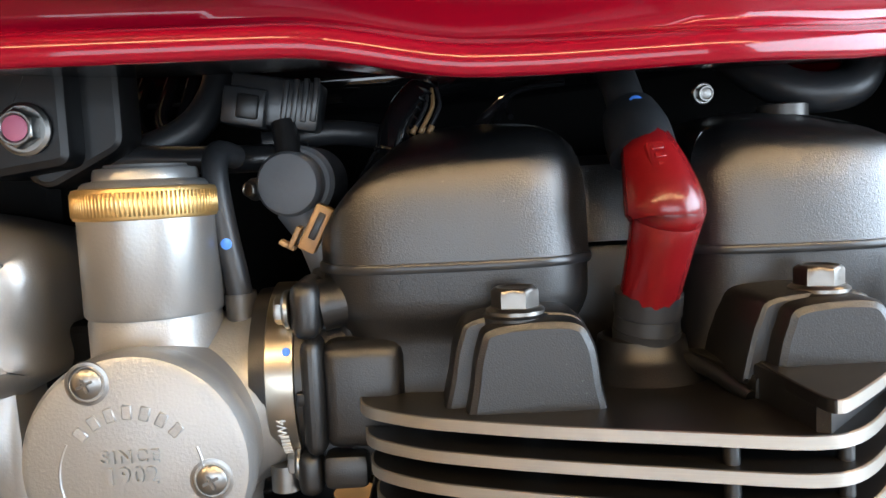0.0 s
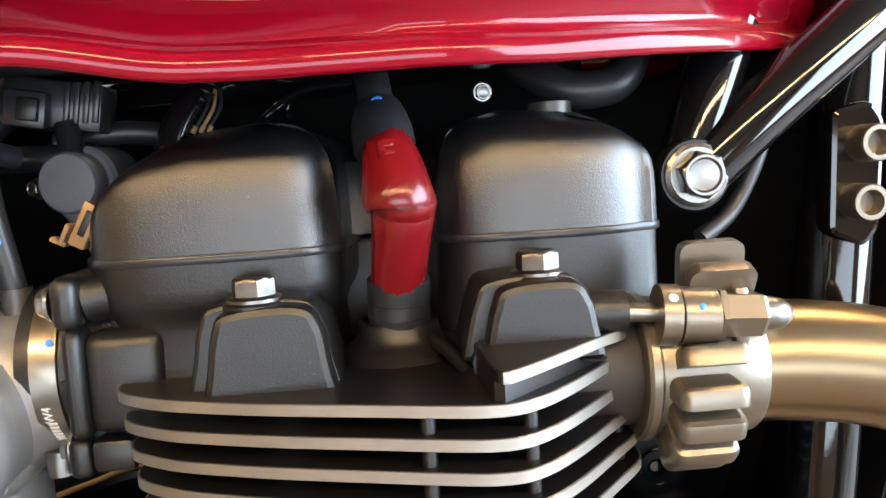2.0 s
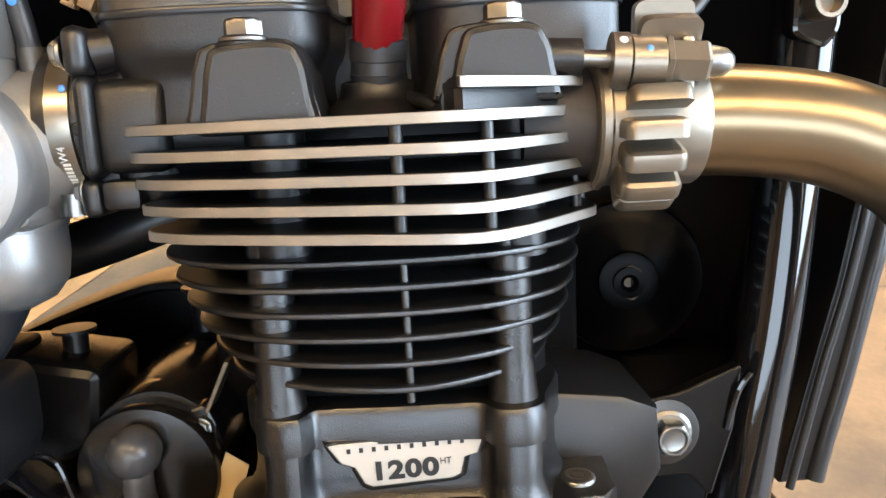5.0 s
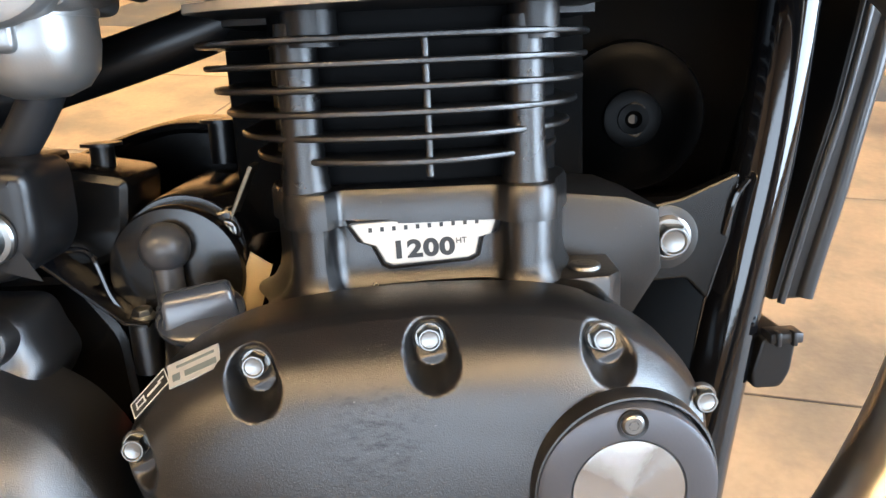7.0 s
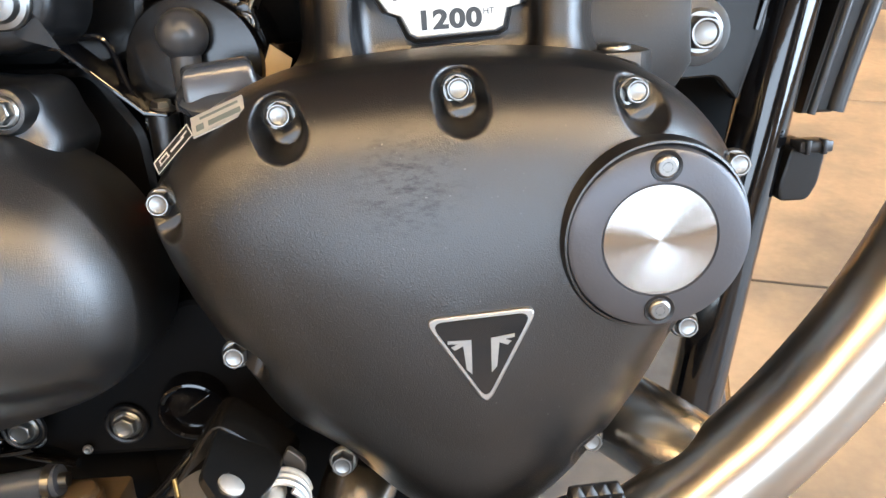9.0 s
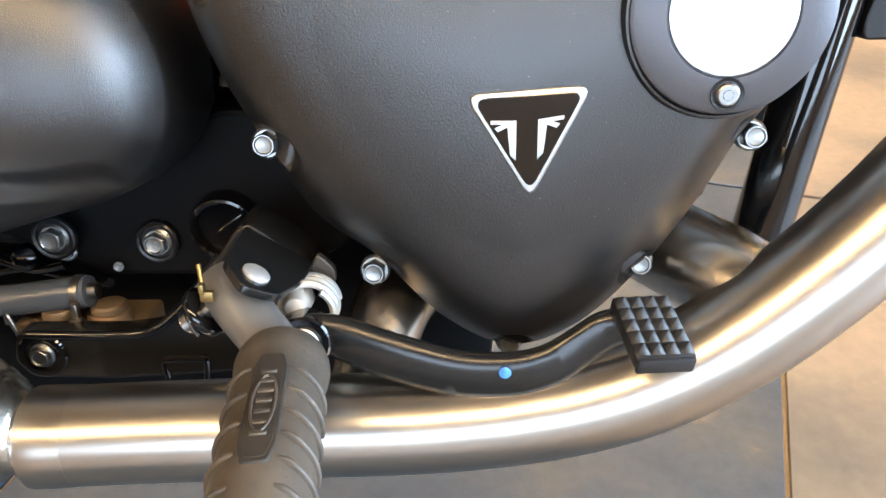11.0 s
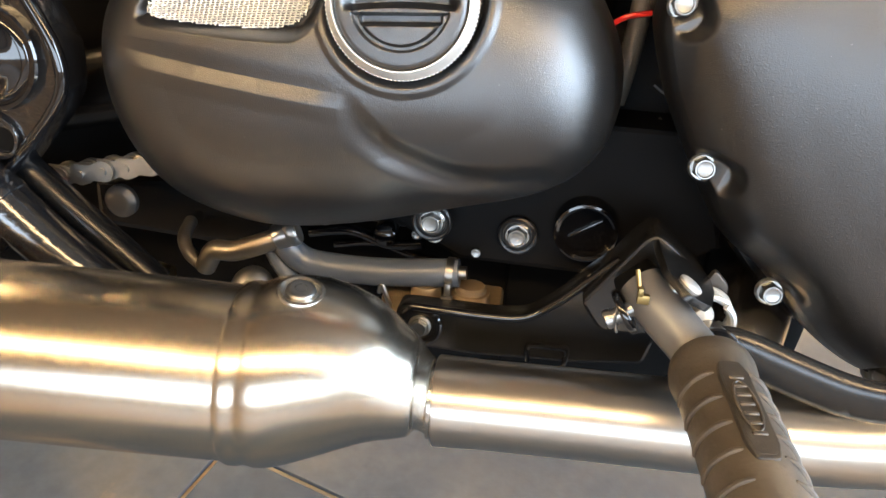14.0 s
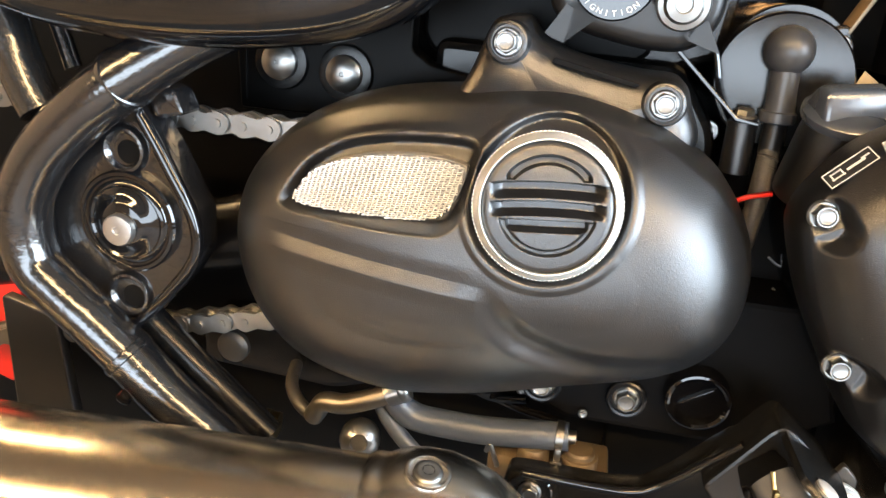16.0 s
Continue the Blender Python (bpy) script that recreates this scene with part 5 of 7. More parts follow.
for x, z in ((-0.1015, 0.7925), (-0.0635, 0.7585), (-0.112, 0.735)):
    part("screw", joined(lathe([(0.0072, -0.001), (0.0072, 0.0006), (0.0060, 0.0008), (0.0055, -0.0004)], 28, aim((x, 0.2615, z), (0, -1, 0))), lathe([(0.0052, -0.001), (0.0050, 0.0012), (0.0036, 0.0022), (0.0012, 0.0024), (0.001, 0.0012), (0, 0.0012)], 24, aim((x, 0.2615, z), (0, -1, 0)))), ZINC, body, "cross-head screw")
    part("screw_cross", joined(turned(block(-0.0028, 0.0028, -0.0005, 0.0005, 0, 0.0003, 0), aim((x, 0.2591, z), (0, -1, 0.2)) @ pose(0, 0, 0, 0, 0, 25)), turned(block(-0.0005, 0.0005, -0.0028, 0.0028, 0, 0.0003, 0), aim((x, 0.2591, z), (0, -1, 0.2)) @ pose(0, 0, 0, 0, 0, 25))), DARK_STEEL, body)
lettering("raised_word", "SINCE", 0.0060, facing(-0.0895, 0.2608, 0.7675), SILVER_CAST, body, 0.0007, spacing=1.25, weight=0.00012)
lettering("raised_number", "1902", 0.0078, facing(-0.0895, 0.2608, 0.7610), SILVER_CAST, body, 0.0007, spacing=1.15, weight=0.0002)
for k in range(7):
    a = radians(90 + (3 - k) * 15.5)
    x, z = -0.0895 + 0.0215 * math.cos(a), 0.761 + 0.0215 * math.sin(a)
    part("raised_name_bar", turned(block(-0.0016, 0.0016, -0.0024, 0.0024, -0.0003, 0.0007, 0.0003, 1), facing(x, 0.2612, z, math.degrees(a) - 90)), SILVER_CAST, body)
for a0, a1 in ((150, 195), (-15, 22)):
    part("raised_line", tube([(-0.0895 + 0.0235 * math.cos(radians(a0 + (a1 - a0) * k / 6)), 0.2612, 0.761 + 0.0235 * math.sin(radians(a0 + (a1 - a0) * k / 6))) for k in range(7)], 0.0005, 6), SILVER_CAST, body)
bowl = part("float_bowl", lathe([(0.0305, 0), (0.0305, -0.014), (0.0285, -0.026), (0.0225, -0.034), (0.0125, -0.0385), (0, -0.0395)], 56, pose(-0.092, 0.316, 0.7325) @ Matrix.Diagonal((1, 1, 1, 1))), SILVER, body, "rounded silver float bowl")
part("bowl_seam", lathe([(0.0312, -0.002), (0.0316, 0.0), (0.0312, 0.002)], 56, pose(-0.092, 0.316, 0.7335)), SILVER, body)
part("bowl_lug", block(-0.106, -0.086, 0.281, 0.30, 0.715, 0.7335, 0.004, 3), SILVER, body)
part("drain_hose", tube([(-0.090, 0.322, 0.705), (-0.1005, 0.325, 0.688), (-0.118, 0.33, 0.667), (-0.145, 0.34, 0.648)], 0.0105, 20), RUBBER, body, "thick black hose")
part("second_body", joined(dome([(-0.205, 0.842), (-0.150, 0.8405), (-0.1365, 0.826), (-0.141, 0.800), (-0.146, 0.779), (-0.205, 0.766)], [(0, 0.36), (0, 0.318), (0.004, 0.308), (0.010, 0.302), (0.018, 0.299)], 90, 5, 0.002, "y"),
     plate([(-0.205, 0.79), (-0.153, 0.785), (-0.151, 0.72), (-0.205, 0.72)], 0.36, 0.312, 0.008)), SILVER, body, "silver rounded housing beside it")

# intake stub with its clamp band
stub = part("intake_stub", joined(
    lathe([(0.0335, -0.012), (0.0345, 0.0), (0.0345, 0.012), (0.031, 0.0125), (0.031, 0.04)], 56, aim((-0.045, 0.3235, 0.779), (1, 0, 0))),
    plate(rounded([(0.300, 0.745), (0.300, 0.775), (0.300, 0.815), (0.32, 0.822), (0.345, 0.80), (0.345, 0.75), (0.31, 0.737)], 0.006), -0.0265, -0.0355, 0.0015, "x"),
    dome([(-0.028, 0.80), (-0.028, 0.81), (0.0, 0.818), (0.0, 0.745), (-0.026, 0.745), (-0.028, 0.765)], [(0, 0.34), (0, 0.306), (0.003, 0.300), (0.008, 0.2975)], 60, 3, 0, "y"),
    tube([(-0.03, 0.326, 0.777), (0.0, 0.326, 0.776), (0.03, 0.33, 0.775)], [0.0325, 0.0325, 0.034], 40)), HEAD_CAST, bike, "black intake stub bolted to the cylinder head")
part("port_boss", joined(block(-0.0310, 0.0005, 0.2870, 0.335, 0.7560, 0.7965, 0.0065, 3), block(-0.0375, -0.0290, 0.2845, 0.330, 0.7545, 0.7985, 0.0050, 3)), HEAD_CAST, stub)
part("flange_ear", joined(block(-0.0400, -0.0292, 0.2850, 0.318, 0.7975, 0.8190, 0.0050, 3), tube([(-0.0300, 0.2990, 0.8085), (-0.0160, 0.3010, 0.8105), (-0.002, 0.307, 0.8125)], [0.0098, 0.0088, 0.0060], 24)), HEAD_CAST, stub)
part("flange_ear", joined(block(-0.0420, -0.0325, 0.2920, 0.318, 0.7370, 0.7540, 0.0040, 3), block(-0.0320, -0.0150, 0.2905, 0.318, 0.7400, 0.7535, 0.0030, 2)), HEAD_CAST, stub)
part("clamp_band", lathe([(0.0346, -0.0055), (0.0357, -0.005), (0.0357, 0.005), (0.0346, 0.0055)], 72, aim((-0.0455, 0.3235, 0.779), (1, 0, 0))), mat("stainless_band", (0.40, 0.36, 0.30), 0.28, 1.0, var=(80, 0.12)), stub, "stainless steel hose clamp band")
lettering("band_mark", "W4", 0.005, aim((-0.0455, 0.2895, 0.7655), (0, -0.93, -0.36)) @ pose(0, 0, 0, 0, 0, 90), WHITE_PRINT, stub, 0.0001)
for k in range(8):
    a = radians(30 + k * 3.4)
    part("band_bar", turned(block(-0.0016, 0.0016, -0.0006, 0.0006, -0.0001, 0.0002, 0), aim((-0.0455, 0.3235 - 0.0358 * math.cos(a), 0.779 - 0.0358 * math.sin(a)), (0, -math.cos(a), -math.sin(a)))), WHITE_PRINT, stub)
part("paint_dot", lathe([(0.0016, 0), (0.0012, 0.0003), (0, 0.0004)], 12, aim((-0.0425, 0.290, 0.7935), (0, -1, 0.3))), BLUE, stub, "blue paint dot")
part("clamp_tab", block(-0.0395, -0.0315, 0.2865, 0.296, 0.7735, 0.7790, 0.0012), BLACK_PLASTIC, stub)
part("clamp_screw", tube([(-0.0475, 0.302, 0.748), (-0.0475, 0.302, 0.738)], 0.006, 16), ZINC, stub, "clamp screw")
for y, z in ((0.2945, 0.8082), (0.301, 0.7485)):
    again("hex_bolt", HEX_SMALL, stub, aim((-0.0408, y, z), (-1, 0, 0)) @ Matrix.Diagonal((1.2, 1.2, 1.1, 1)), "zinc flange bolt")

# fuel tank: a long red shell, its lower lip waved
def tank():
    bm = bmesh.new()
    nx, prof = 90, []
    rings = []
    for i in range(nx + 1):
        t = i / nx
        x = -0.45 + 0.820 * t
        edge = 0.2455 + 0.006 * math.sin((x - 0.03) * 9) + max(0, (x - 0.10)) ** 1.6 * 1.55
        f = min(max((x + 0.03) / 0.06, 0), 1)
        zb = 0.8900 - 0.0078 * f * f * (3 - 2 * f) + max(0, x - 0.05) * 0.03 + max(0, x - 0.15) * 0.055 + max(0, -x - 0.12) * 0.06
        knee = math.exp(-((x - 0.02) / 0.07) ** 2)
        end = math.sqrt(max(1 - ((t - 0.5) / 0.5) ** 24, 0.0))
        depth = (0.60 - edge) * 0.96
        row = []
        for u, (dy, dz) in enumerate([(0.11, 0.012), (0.03, 0.004), (0.004, 0.0004), (0.0010, 0.0004), (0.0001, 0.0016), (-0.0002, 0.0050), (0.0003, 0.0082), (0.0018, 0.0096), (0.0062 + 0.002 * knee, 0.0116), (0.0088 + 0.003 * knee, 0.0140), (0.0086 + 0.002 * knee, 0.0172), (0.0050, 0.0215), (-0.001, 0.029), (-0.010, 0.045), (-0.019, 0.064), (-0.026, 0.09), (-0.030, 0.12), (-0.026, 0.15), (-0.01, 0.18), (0.03, 0.21), (0.09, 0.235), (0.17, 0.25), (0.26, 0.255)]):
            row.append((x, edge + dy * (1 if u < 4 else end) + (1 - end) * 0.12 * (u > 5), zb + dz * (0.35 + 0.65 * end)))
        rings.append(row)
    loft(bm, rings, closed=False)

    # the sheet behind the lip is coloured black, as the shade under the tank
    def shaded_sheet(c):
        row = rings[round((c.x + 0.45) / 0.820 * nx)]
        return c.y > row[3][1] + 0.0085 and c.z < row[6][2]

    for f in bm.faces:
        f.material_index = int(shaded_sheet(f.calc_center_median()))
    bmesh.ops.recalc_face_normals(bm, faces=bm.faces[:])
    mirror = bmesh.ops.duplicate(bm, geom=bm.verts[:] + bm.edges[:] + bm.faces[:])
    for v in mirror["geom"]:
        if isinstance(v, bmesh.types.BMVert):
            v.co.y = 1.03 - v.co.y
    bmesh.ops.recalc_face_normals(bm, faces=bm.faces[:])
    return bm


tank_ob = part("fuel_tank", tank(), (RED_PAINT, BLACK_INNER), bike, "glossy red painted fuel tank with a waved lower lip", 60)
part("stripe", tube([(-0.40, 0.2395, 0.9300), (-0.20, 0.2375, 0.9275), (-0.08, 0.2372, 0.9190), (-0.03, 0.2375, 0.9175), (0.004, 0.2385, 0.9205)], [0.011, 0.011, 0.011, 0.009, 0.001], 12), YELLOW, tank_ob, "gold yellow stripe")

part("pinstripe", tube([(-0.030, 0.2378, 0.9125), (0.0, 0.2378, 0.9098), (0.030, 0.2378, 0.9072), (0.0575, 0.2378, 0.9060), (0.080, 0.2380, 0.9080)], 0.0008, 8), mat("pale_gold_line", (0.75, 0.66, 0.42), 0.3, coat=0.6, var=(60, 0.05)), tank_ob, "thin pale pinstripe")

# frame: glossy black tubes
frame_ob = part("frame", joined(
    tube([(0.338, 0.385, 0.95), (0.331, 0.383, 0.88), (0.322, 0.379, 0.80), (0.313, 0.374, 0.72), (0.3045, 0.371, 0.65), (0.292, 0.368, 0.58), (0.273, 0.364, 0.47), (0.256, 0.362, 0.36), (0.24, 0.360, 0.27)], 0.0178, 32, 80),
    tube([(0.228, 0.335, 0.84), (0.262, 0.337, 0.868), (0.312, 0.345, 0.905), (0.36, 0.36, 0.94)], 0.0145, 28),
    tube([(0.226, 0.338, 0.842), (0.238, 0.343, 0.872), (0.256, 0.355, 0.91)], 0.0138, 24),
    tube([(-0.30, 0.43, 0.90), (0.10, 0.43, 0.915), (0.36, 0.42, 0.96)], 0.018, 24)), BLACK_GLOSS, bike, "glossy black tubular steel frame")
part("bolt_eye", lathe([(0.0150, -0.012), (0.0164, -0.010), (0.0164, 0.004), (0.0155, 0.006), (0.0140, 0.006), (0, 0.005)], 40, aim((0.2255, 0.3305, 0.841), (0, -1, 0))), BLACK_PLASTIC, frame_ob)
again("hex_bolt", HEX_BIG, frame_ob, aim((0.2255, 0.3245, 0.841), (0, -1, 0)) @ pose(0, 0, 0, 0, 0, 12) @ Matrix.Diagonal((0.98, 0.98, 1.2, 1)), "large bright hexagon bolt")
part("gusset", plate(rounded([(0.200, 0.592), (0.212, 0.617), (0.240, 0.622), (0.274, 0.636), (0.270, 0.60), (0.258, 0.560), (0.245, 0.575), (0.22, 0.574)], 0.004), 0.345, 0.3365, 0.0015), BLACK_INNER, frame_ob)
again("hex_bolt", HEX_BIG, frame_ob, aim((0.233, 0.336, 0.600), (0, -1, 0)) @ pose(0, 0, 0, 0, 0, 25) @ Matrix.Diagonal((0.9, 0.9, 1.3, 1)), "large bright hexagon bolt with a washer")
part("lug_washer", lathe([(0.0185, -0.004), (0.0185, 0.0005), (0.017, 0.001), (0.0, 0.001)], 40, aim((0.232, 0.3365, 0.600), (0, -1, 0))), BLACK_CAST, frame_ob)
part("mount_plate", plate(rounded([(0.309, 0.868), (0.330, 0.872), (0.337, 0.862), (0.334, 0.808), (0.326, 0.798), (0.307, 0.806)], 0.005), 0.372, 0.3595, 0.003), BLACK_GLOSS, frame_ob)
for x, z in ((0.3245, 0.8505), (0.3205, 0.8220)):
    part("socket_bolt", lathe([(0.0092, 0), (0.0092, 0.013), (0.0084, 0.0142), (0.0062, 0.0142), (0.0058, 0.006), (0, 0.006)], 32, aim((x, 0.360, z), (0, -1, 0))), CLAMP_METAL, frame_ob, "bright socket bolt")
part("weld_bead", tube([(0.2655, 0.336, 0.60), (0.2705, 0.334, 0.622), (0.277, 0.334, 0.632)], 0.002, 8), BLACK_GLOSS, frame_ob)

# radiator behind the down tube
rad = part("radiator", plate([(0.3150, 0.545), (0.3205, 0.5704), (0.3335, 0.6226), (0.3455, 0.669), (0.3575, 0.733), (0.370, 0.82), (0.378, 0.94), (0.399, 0.94), (0.391, 0.82), (0.379, 0.733), (0.367, 0.69), (0.352, 0.6163), (0.339, 0.560), (0.3355, 0.545)], 0.66, 0.374, 0.003), BLACK_PLASTIC, bike, "matt black radiator side with a rounded rail")
part("rail", tube([(0.3365, 0.376, 0.546), (0.341, 0.376, 0.5664), (0.3535, 0.376, 0.6163), (0.3645, 0.376, 0.667), (0.3695, 0.376, 0.6904), (0.380, 0.378, 0.745), (0.392, 0.38, 0.83)], 0.0062, 18), GREY_PLASTIC, rad, "rounded grey plastic rail")
part("side_trim", tube([(0.3170, 0.366, 0.546), (0.3227, 0.366, 0.5704), (0.3352, 0.366, 0.6226), (0.3474, 0.366, 0.669), (0.3593, 0.366, 0.733), (0.371, 0.368, 0.82)], 0.0026, 12), GREY_PLASTIC, rad)
part("lower_flap", plate(rounded([(0.300, 0.529), (0.3215, 0.529), (0.3185, 0.506), (0.313, 0.4955), (0.295, 0.4955), (0.294, 0.505)], 0.004), 0.40, 0.351, 0.0015), BLACK_PLASTIC, rad)
part("clip", joined(block(0.302, 0.3225, 0.345, 0.36, 0.5265, 0.5335, 0.0015), block(0.305, 0.308, 0.343, 0.35, 0.5255, 0.5345, 0.0008), block(0.315, 0.318, 0.343, 0.35, 0.5255, 0.5345, 0.0008)), GREY_PLASTIC, rad)
# shroud plates coloured near-black and spread wide, so the space behind stays dark
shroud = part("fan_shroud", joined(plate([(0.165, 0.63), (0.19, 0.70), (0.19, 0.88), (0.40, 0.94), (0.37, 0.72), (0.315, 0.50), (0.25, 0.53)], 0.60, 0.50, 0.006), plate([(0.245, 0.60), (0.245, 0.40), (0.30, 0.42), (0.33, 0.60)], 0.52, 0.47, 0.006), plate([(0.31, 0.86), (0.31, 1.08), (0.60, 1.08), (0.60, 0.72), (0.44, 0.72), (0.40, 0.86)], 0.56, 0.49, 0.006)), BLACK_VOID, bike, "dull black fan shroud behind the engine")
horn = part("horn", lathe([(0.052, -0.01), (0.054, 0.0), (0.052, 0.006), (0.040, 0.008), (0.036, 0.012), (0.022, 0.014), (0.018, 0.018), (0, 0.018)], 56, aim((0.247, 0.468, 0.6575), (-0.1, -1, 0))), HORN_BLACK, bike, "round black horn with a tan bracket plate")
part("horn_centre", lathe([(0.0205, 0.0165), (0.0200, 0.0185), (0.0185, 0.0190), (0.0105, 0.0190), (0.0105, 0.0225), (0.006, 0.0230), (0.003, 0.0205), (0, 0.0205)], 40, aim((0.247, 0.468, 0.6575), (-0.1, -1, 0))), HORN_BLACK, horn, "black stud and washer")
part("horn_plate", plate(rounded([(0.240, 0.648), (0.238, 0.664), (0.245, 0.670), (0.254, 0.666), (0.255, 0.652), (0.248, 0.644)], 0.003), 0.452, 0.4475, 0.001), TAN_DARK, horn, "tan bracket plate")

# starter motor, filler cap and brackets behind the covers
starter = part("starter_motor", joined(
    lathe([(0.036, -0.14), (0.0365, -0.012), (0.0355, -0.010)], 56, aim((-0.043, 0.342, 0.600), (0, -1, 0))),
    lathe([(0.0375, -0.012), (0.0385, -0.010), (0.0385, 0.0), (0.0372, 0.0022), (0.030, 0.0030), (0, 0.0045)], 64, aim((-0.0455, 0.341, 0.5935), (-0.06, -1, 0))),
    plate(rounded([(-0.04, 0.62), (-0.014, 0.628), (-0.008, 0.612), (-0.016, 0.602), (-0.03, 0.60)], 0.005), 0.36, 0.349, 0.002)), STARTER_BLACK, bike, "glossy black starter motor")
part("housing_shell", lathe([(0.0340, -0.13), (0.0345, -0.02), (0.0335, -0.010), (0, -0.010)], 56, aim((-0.042, 0.348, 0.603), (0.1, -1, 0.05))), STARTER_BLACK, starter)
part("edge_plate", plate([(0.0005, 0.6500), (-0.0140, 0.6205), (-0.0160, 0.6212), (-0.0020, 0.6507)], 0.37, 0.349, 0.0003), mat("bare_tan_steel", (0.16, 0.13, 0.09), 0.4, 0.8, var=(60, 0.2)), starter, "bare edge of a bent steel plate")
again("hex_bolt", HEX_SMALL, starter, aim((-0.0175, 0.349, 0.6145), (0, -1, 0.1)) @ Matrix.Diagonal((1.15, 1.15, 1.2, 1)), "small zinc bolt")
TX, TY = -0.0475, 0.331
part("terminal_cap", joined(
    lathe([(0.0150, -0.016), (0.0150, -0.002), (0.0140, 0.0), (0.0128, 0.001)], 32, aim((TX, TY + 0.010, 0.6125), (0, -1, 0.05))),
    lathe([(0.0, -0.0142), (0.0075, -0.0122), (0.0122, -0.0072), (0.0140, 0.0), (0.0122, 0.0072), (0.0075, 0.0122), (0.0, 0.0142)], 32, aim((TX, TY, 0.611), (0, -1, 0))),
    tube([(TX, TY, 0.606), (TX + 0.0004, TY - 0.001, 0.593), (TX + 0.001, TY - 0.001, 0.583), (TX + 0.0012, TY, 0.574)], [0.0084, 0.0080, 0.0082, 0.0090], 24),
    lathe([(0.0090, 0), (0.0100, 0.0008), (0.0100, 0.0062), (0.0090, 0.007)], 28, pose(TX + 0.0012, TY, 0.571))), TERMINAL, starter, "grey rubber terminal cap")
part("sleeve", tube([(TX + 0.0012, TY, 0.572), (TX + 0.0010, TY - 0.001, 0.562), (TX + 0.0006, TY - 0.002, 0.553)], [0.0062, 0.0066, 0.0064], 20), BLACK_PLASTIC, starter)
braid = mat("braided_sleeve", (0.050, 0.043, 0.034), 0.6, bump=(900, 0.5), var=(500, 0.4))
part("cable", tube([(TX + 0.0006, TY - 0.002, 0.556), (-0.0482, 0.324, 0.540), (-0.0495, 0.322, 0.522), (-0.0520, 0.320, 0.502), (-0.0560, 0.318, 0.480)], 0.0060, 16), braid, starter, "braided cable")
for k in range(26):
    z = 0.551 - 0.0027 * k
    x = -0.0472 - 0.0088 * ((0.551 - z) / 0.07) ** 1.6
    part("braid_ring", lathe([(0.0059, -0.0008), (0.0064, 0), (0.0059, 0.0008)], 14, aim((x, 0.3265 - 0.0085 * (0.551 - z) / 0.07, z), (0.25, 0.35 * (-1) ** k, 1))), braid, starter)
part("red_wire", tube([(-0.0640, 0.316, 0.5250), (-0.0560, 0.314, 0.5300), (-0.0430, 0.318, 0.5325)], 0.0016, 8), RED_BRIGHT, starter, "red wire")

filler_m = on_face((-0.0214, 0.294, 0.5805), (0.0, -0.36, 0.93), (1, 0.1, 0.12))
filler = part("oil_filler_cap", lathe([(0.0170, -0.012), (0.0170, 0.0), (0.0215, 0.0005), (0.0222, 0.002), (0.0222, 0.005), (0.0205, 0.007), (0.0125, 0.009), (0, 0.0095)], 48, filler_m), GREY_PLASTIC, bike, "dark grey plastic oil filler cap with a grip bar")
FILLER = mat("blue_grey_plastic", (0.040, 0.046, 0.058), 0.26, spec=0.9, bump=(400, 0.1), var=(40, 0.15))
filler.data.materials[0] = FILLER
grip = block(-0.0185, 0.0185, -0.0125, 0.0125, 0.004, 0.0195, 0.0035, 3)
for v in grip.verts:
    k = min(max((v.co.z - 0.006) / 0.0135, 0), 1)
    v.co.y *= 1 - 0.62 * k
    v.co.x *= 1 - 0.10 * k
part("grip", turned(grip, filler_m @ pose(0, 0, 0, 0, 0, 8)), FILLER, filler, "wedge-shaped grip bar")
part("filler_neck", lathe([(0.024, -0.045), (0.0205, -0.010), (0.019, 0.0)], 40, filler_m), BLACK_CAST, case)
part("paper_tag", plate([(-0.0036, 0.6036), (0.0080, 0.5954), (-0.0037, 0.5612), (-0.0166, 0.5708)], 0.3406, 0.340, 0.0002), mat("tan_tag", (0.42, 0.33, 0.19), 0.5, var=(40, 0.1)), bike, "small tan plastic tag")
cable_br = part("cable_bracket", joined(
    plate([(-0.145, 0.6105), (-0.108, 0.6085), (-0.0695, 0.5735), (-0.058, 0.5715), (-0.058, 0.5695), (-0.0705, 0.5712), (-0.109, 0.6060), (-0.145, 0.608)], 0.345, 0.318, 0.0006)), BLACK_GLOSS, bike, "thin bent black steel bracket")
again("hex_bolt", HEX_SMALL, cable_br, aim((-0.064, 0.330, 0.5715), (0, -0.1, 1)) @ Matrix.Diagonal((1.2, 1.2, 1.2, 1)), "small zinc bolt")
again("hex_bolt", HEX_SMALL, cable_br, aim((-0.131, 0.335, 0.6105), (0, -0.1, 1)) @ Matrix.Diagonal((1.3, 1.3, 1.4, 1)), "small zinc bolt")
part("post", tube([(-0.064, 0.331, 0.570), (-0.064, 0.331, 0.54)], 0.0085, 18), BLACK_CAST, cable_br)
again("hex_bolt", HEX_SMALL, cable_br, aim((-0.080, 0.349, 0.5595), (0, -1, 0.1)) @ Matrix.Diagonal((1.1, 1.1, 1.0, 1)), "small bolt with a violet mark")
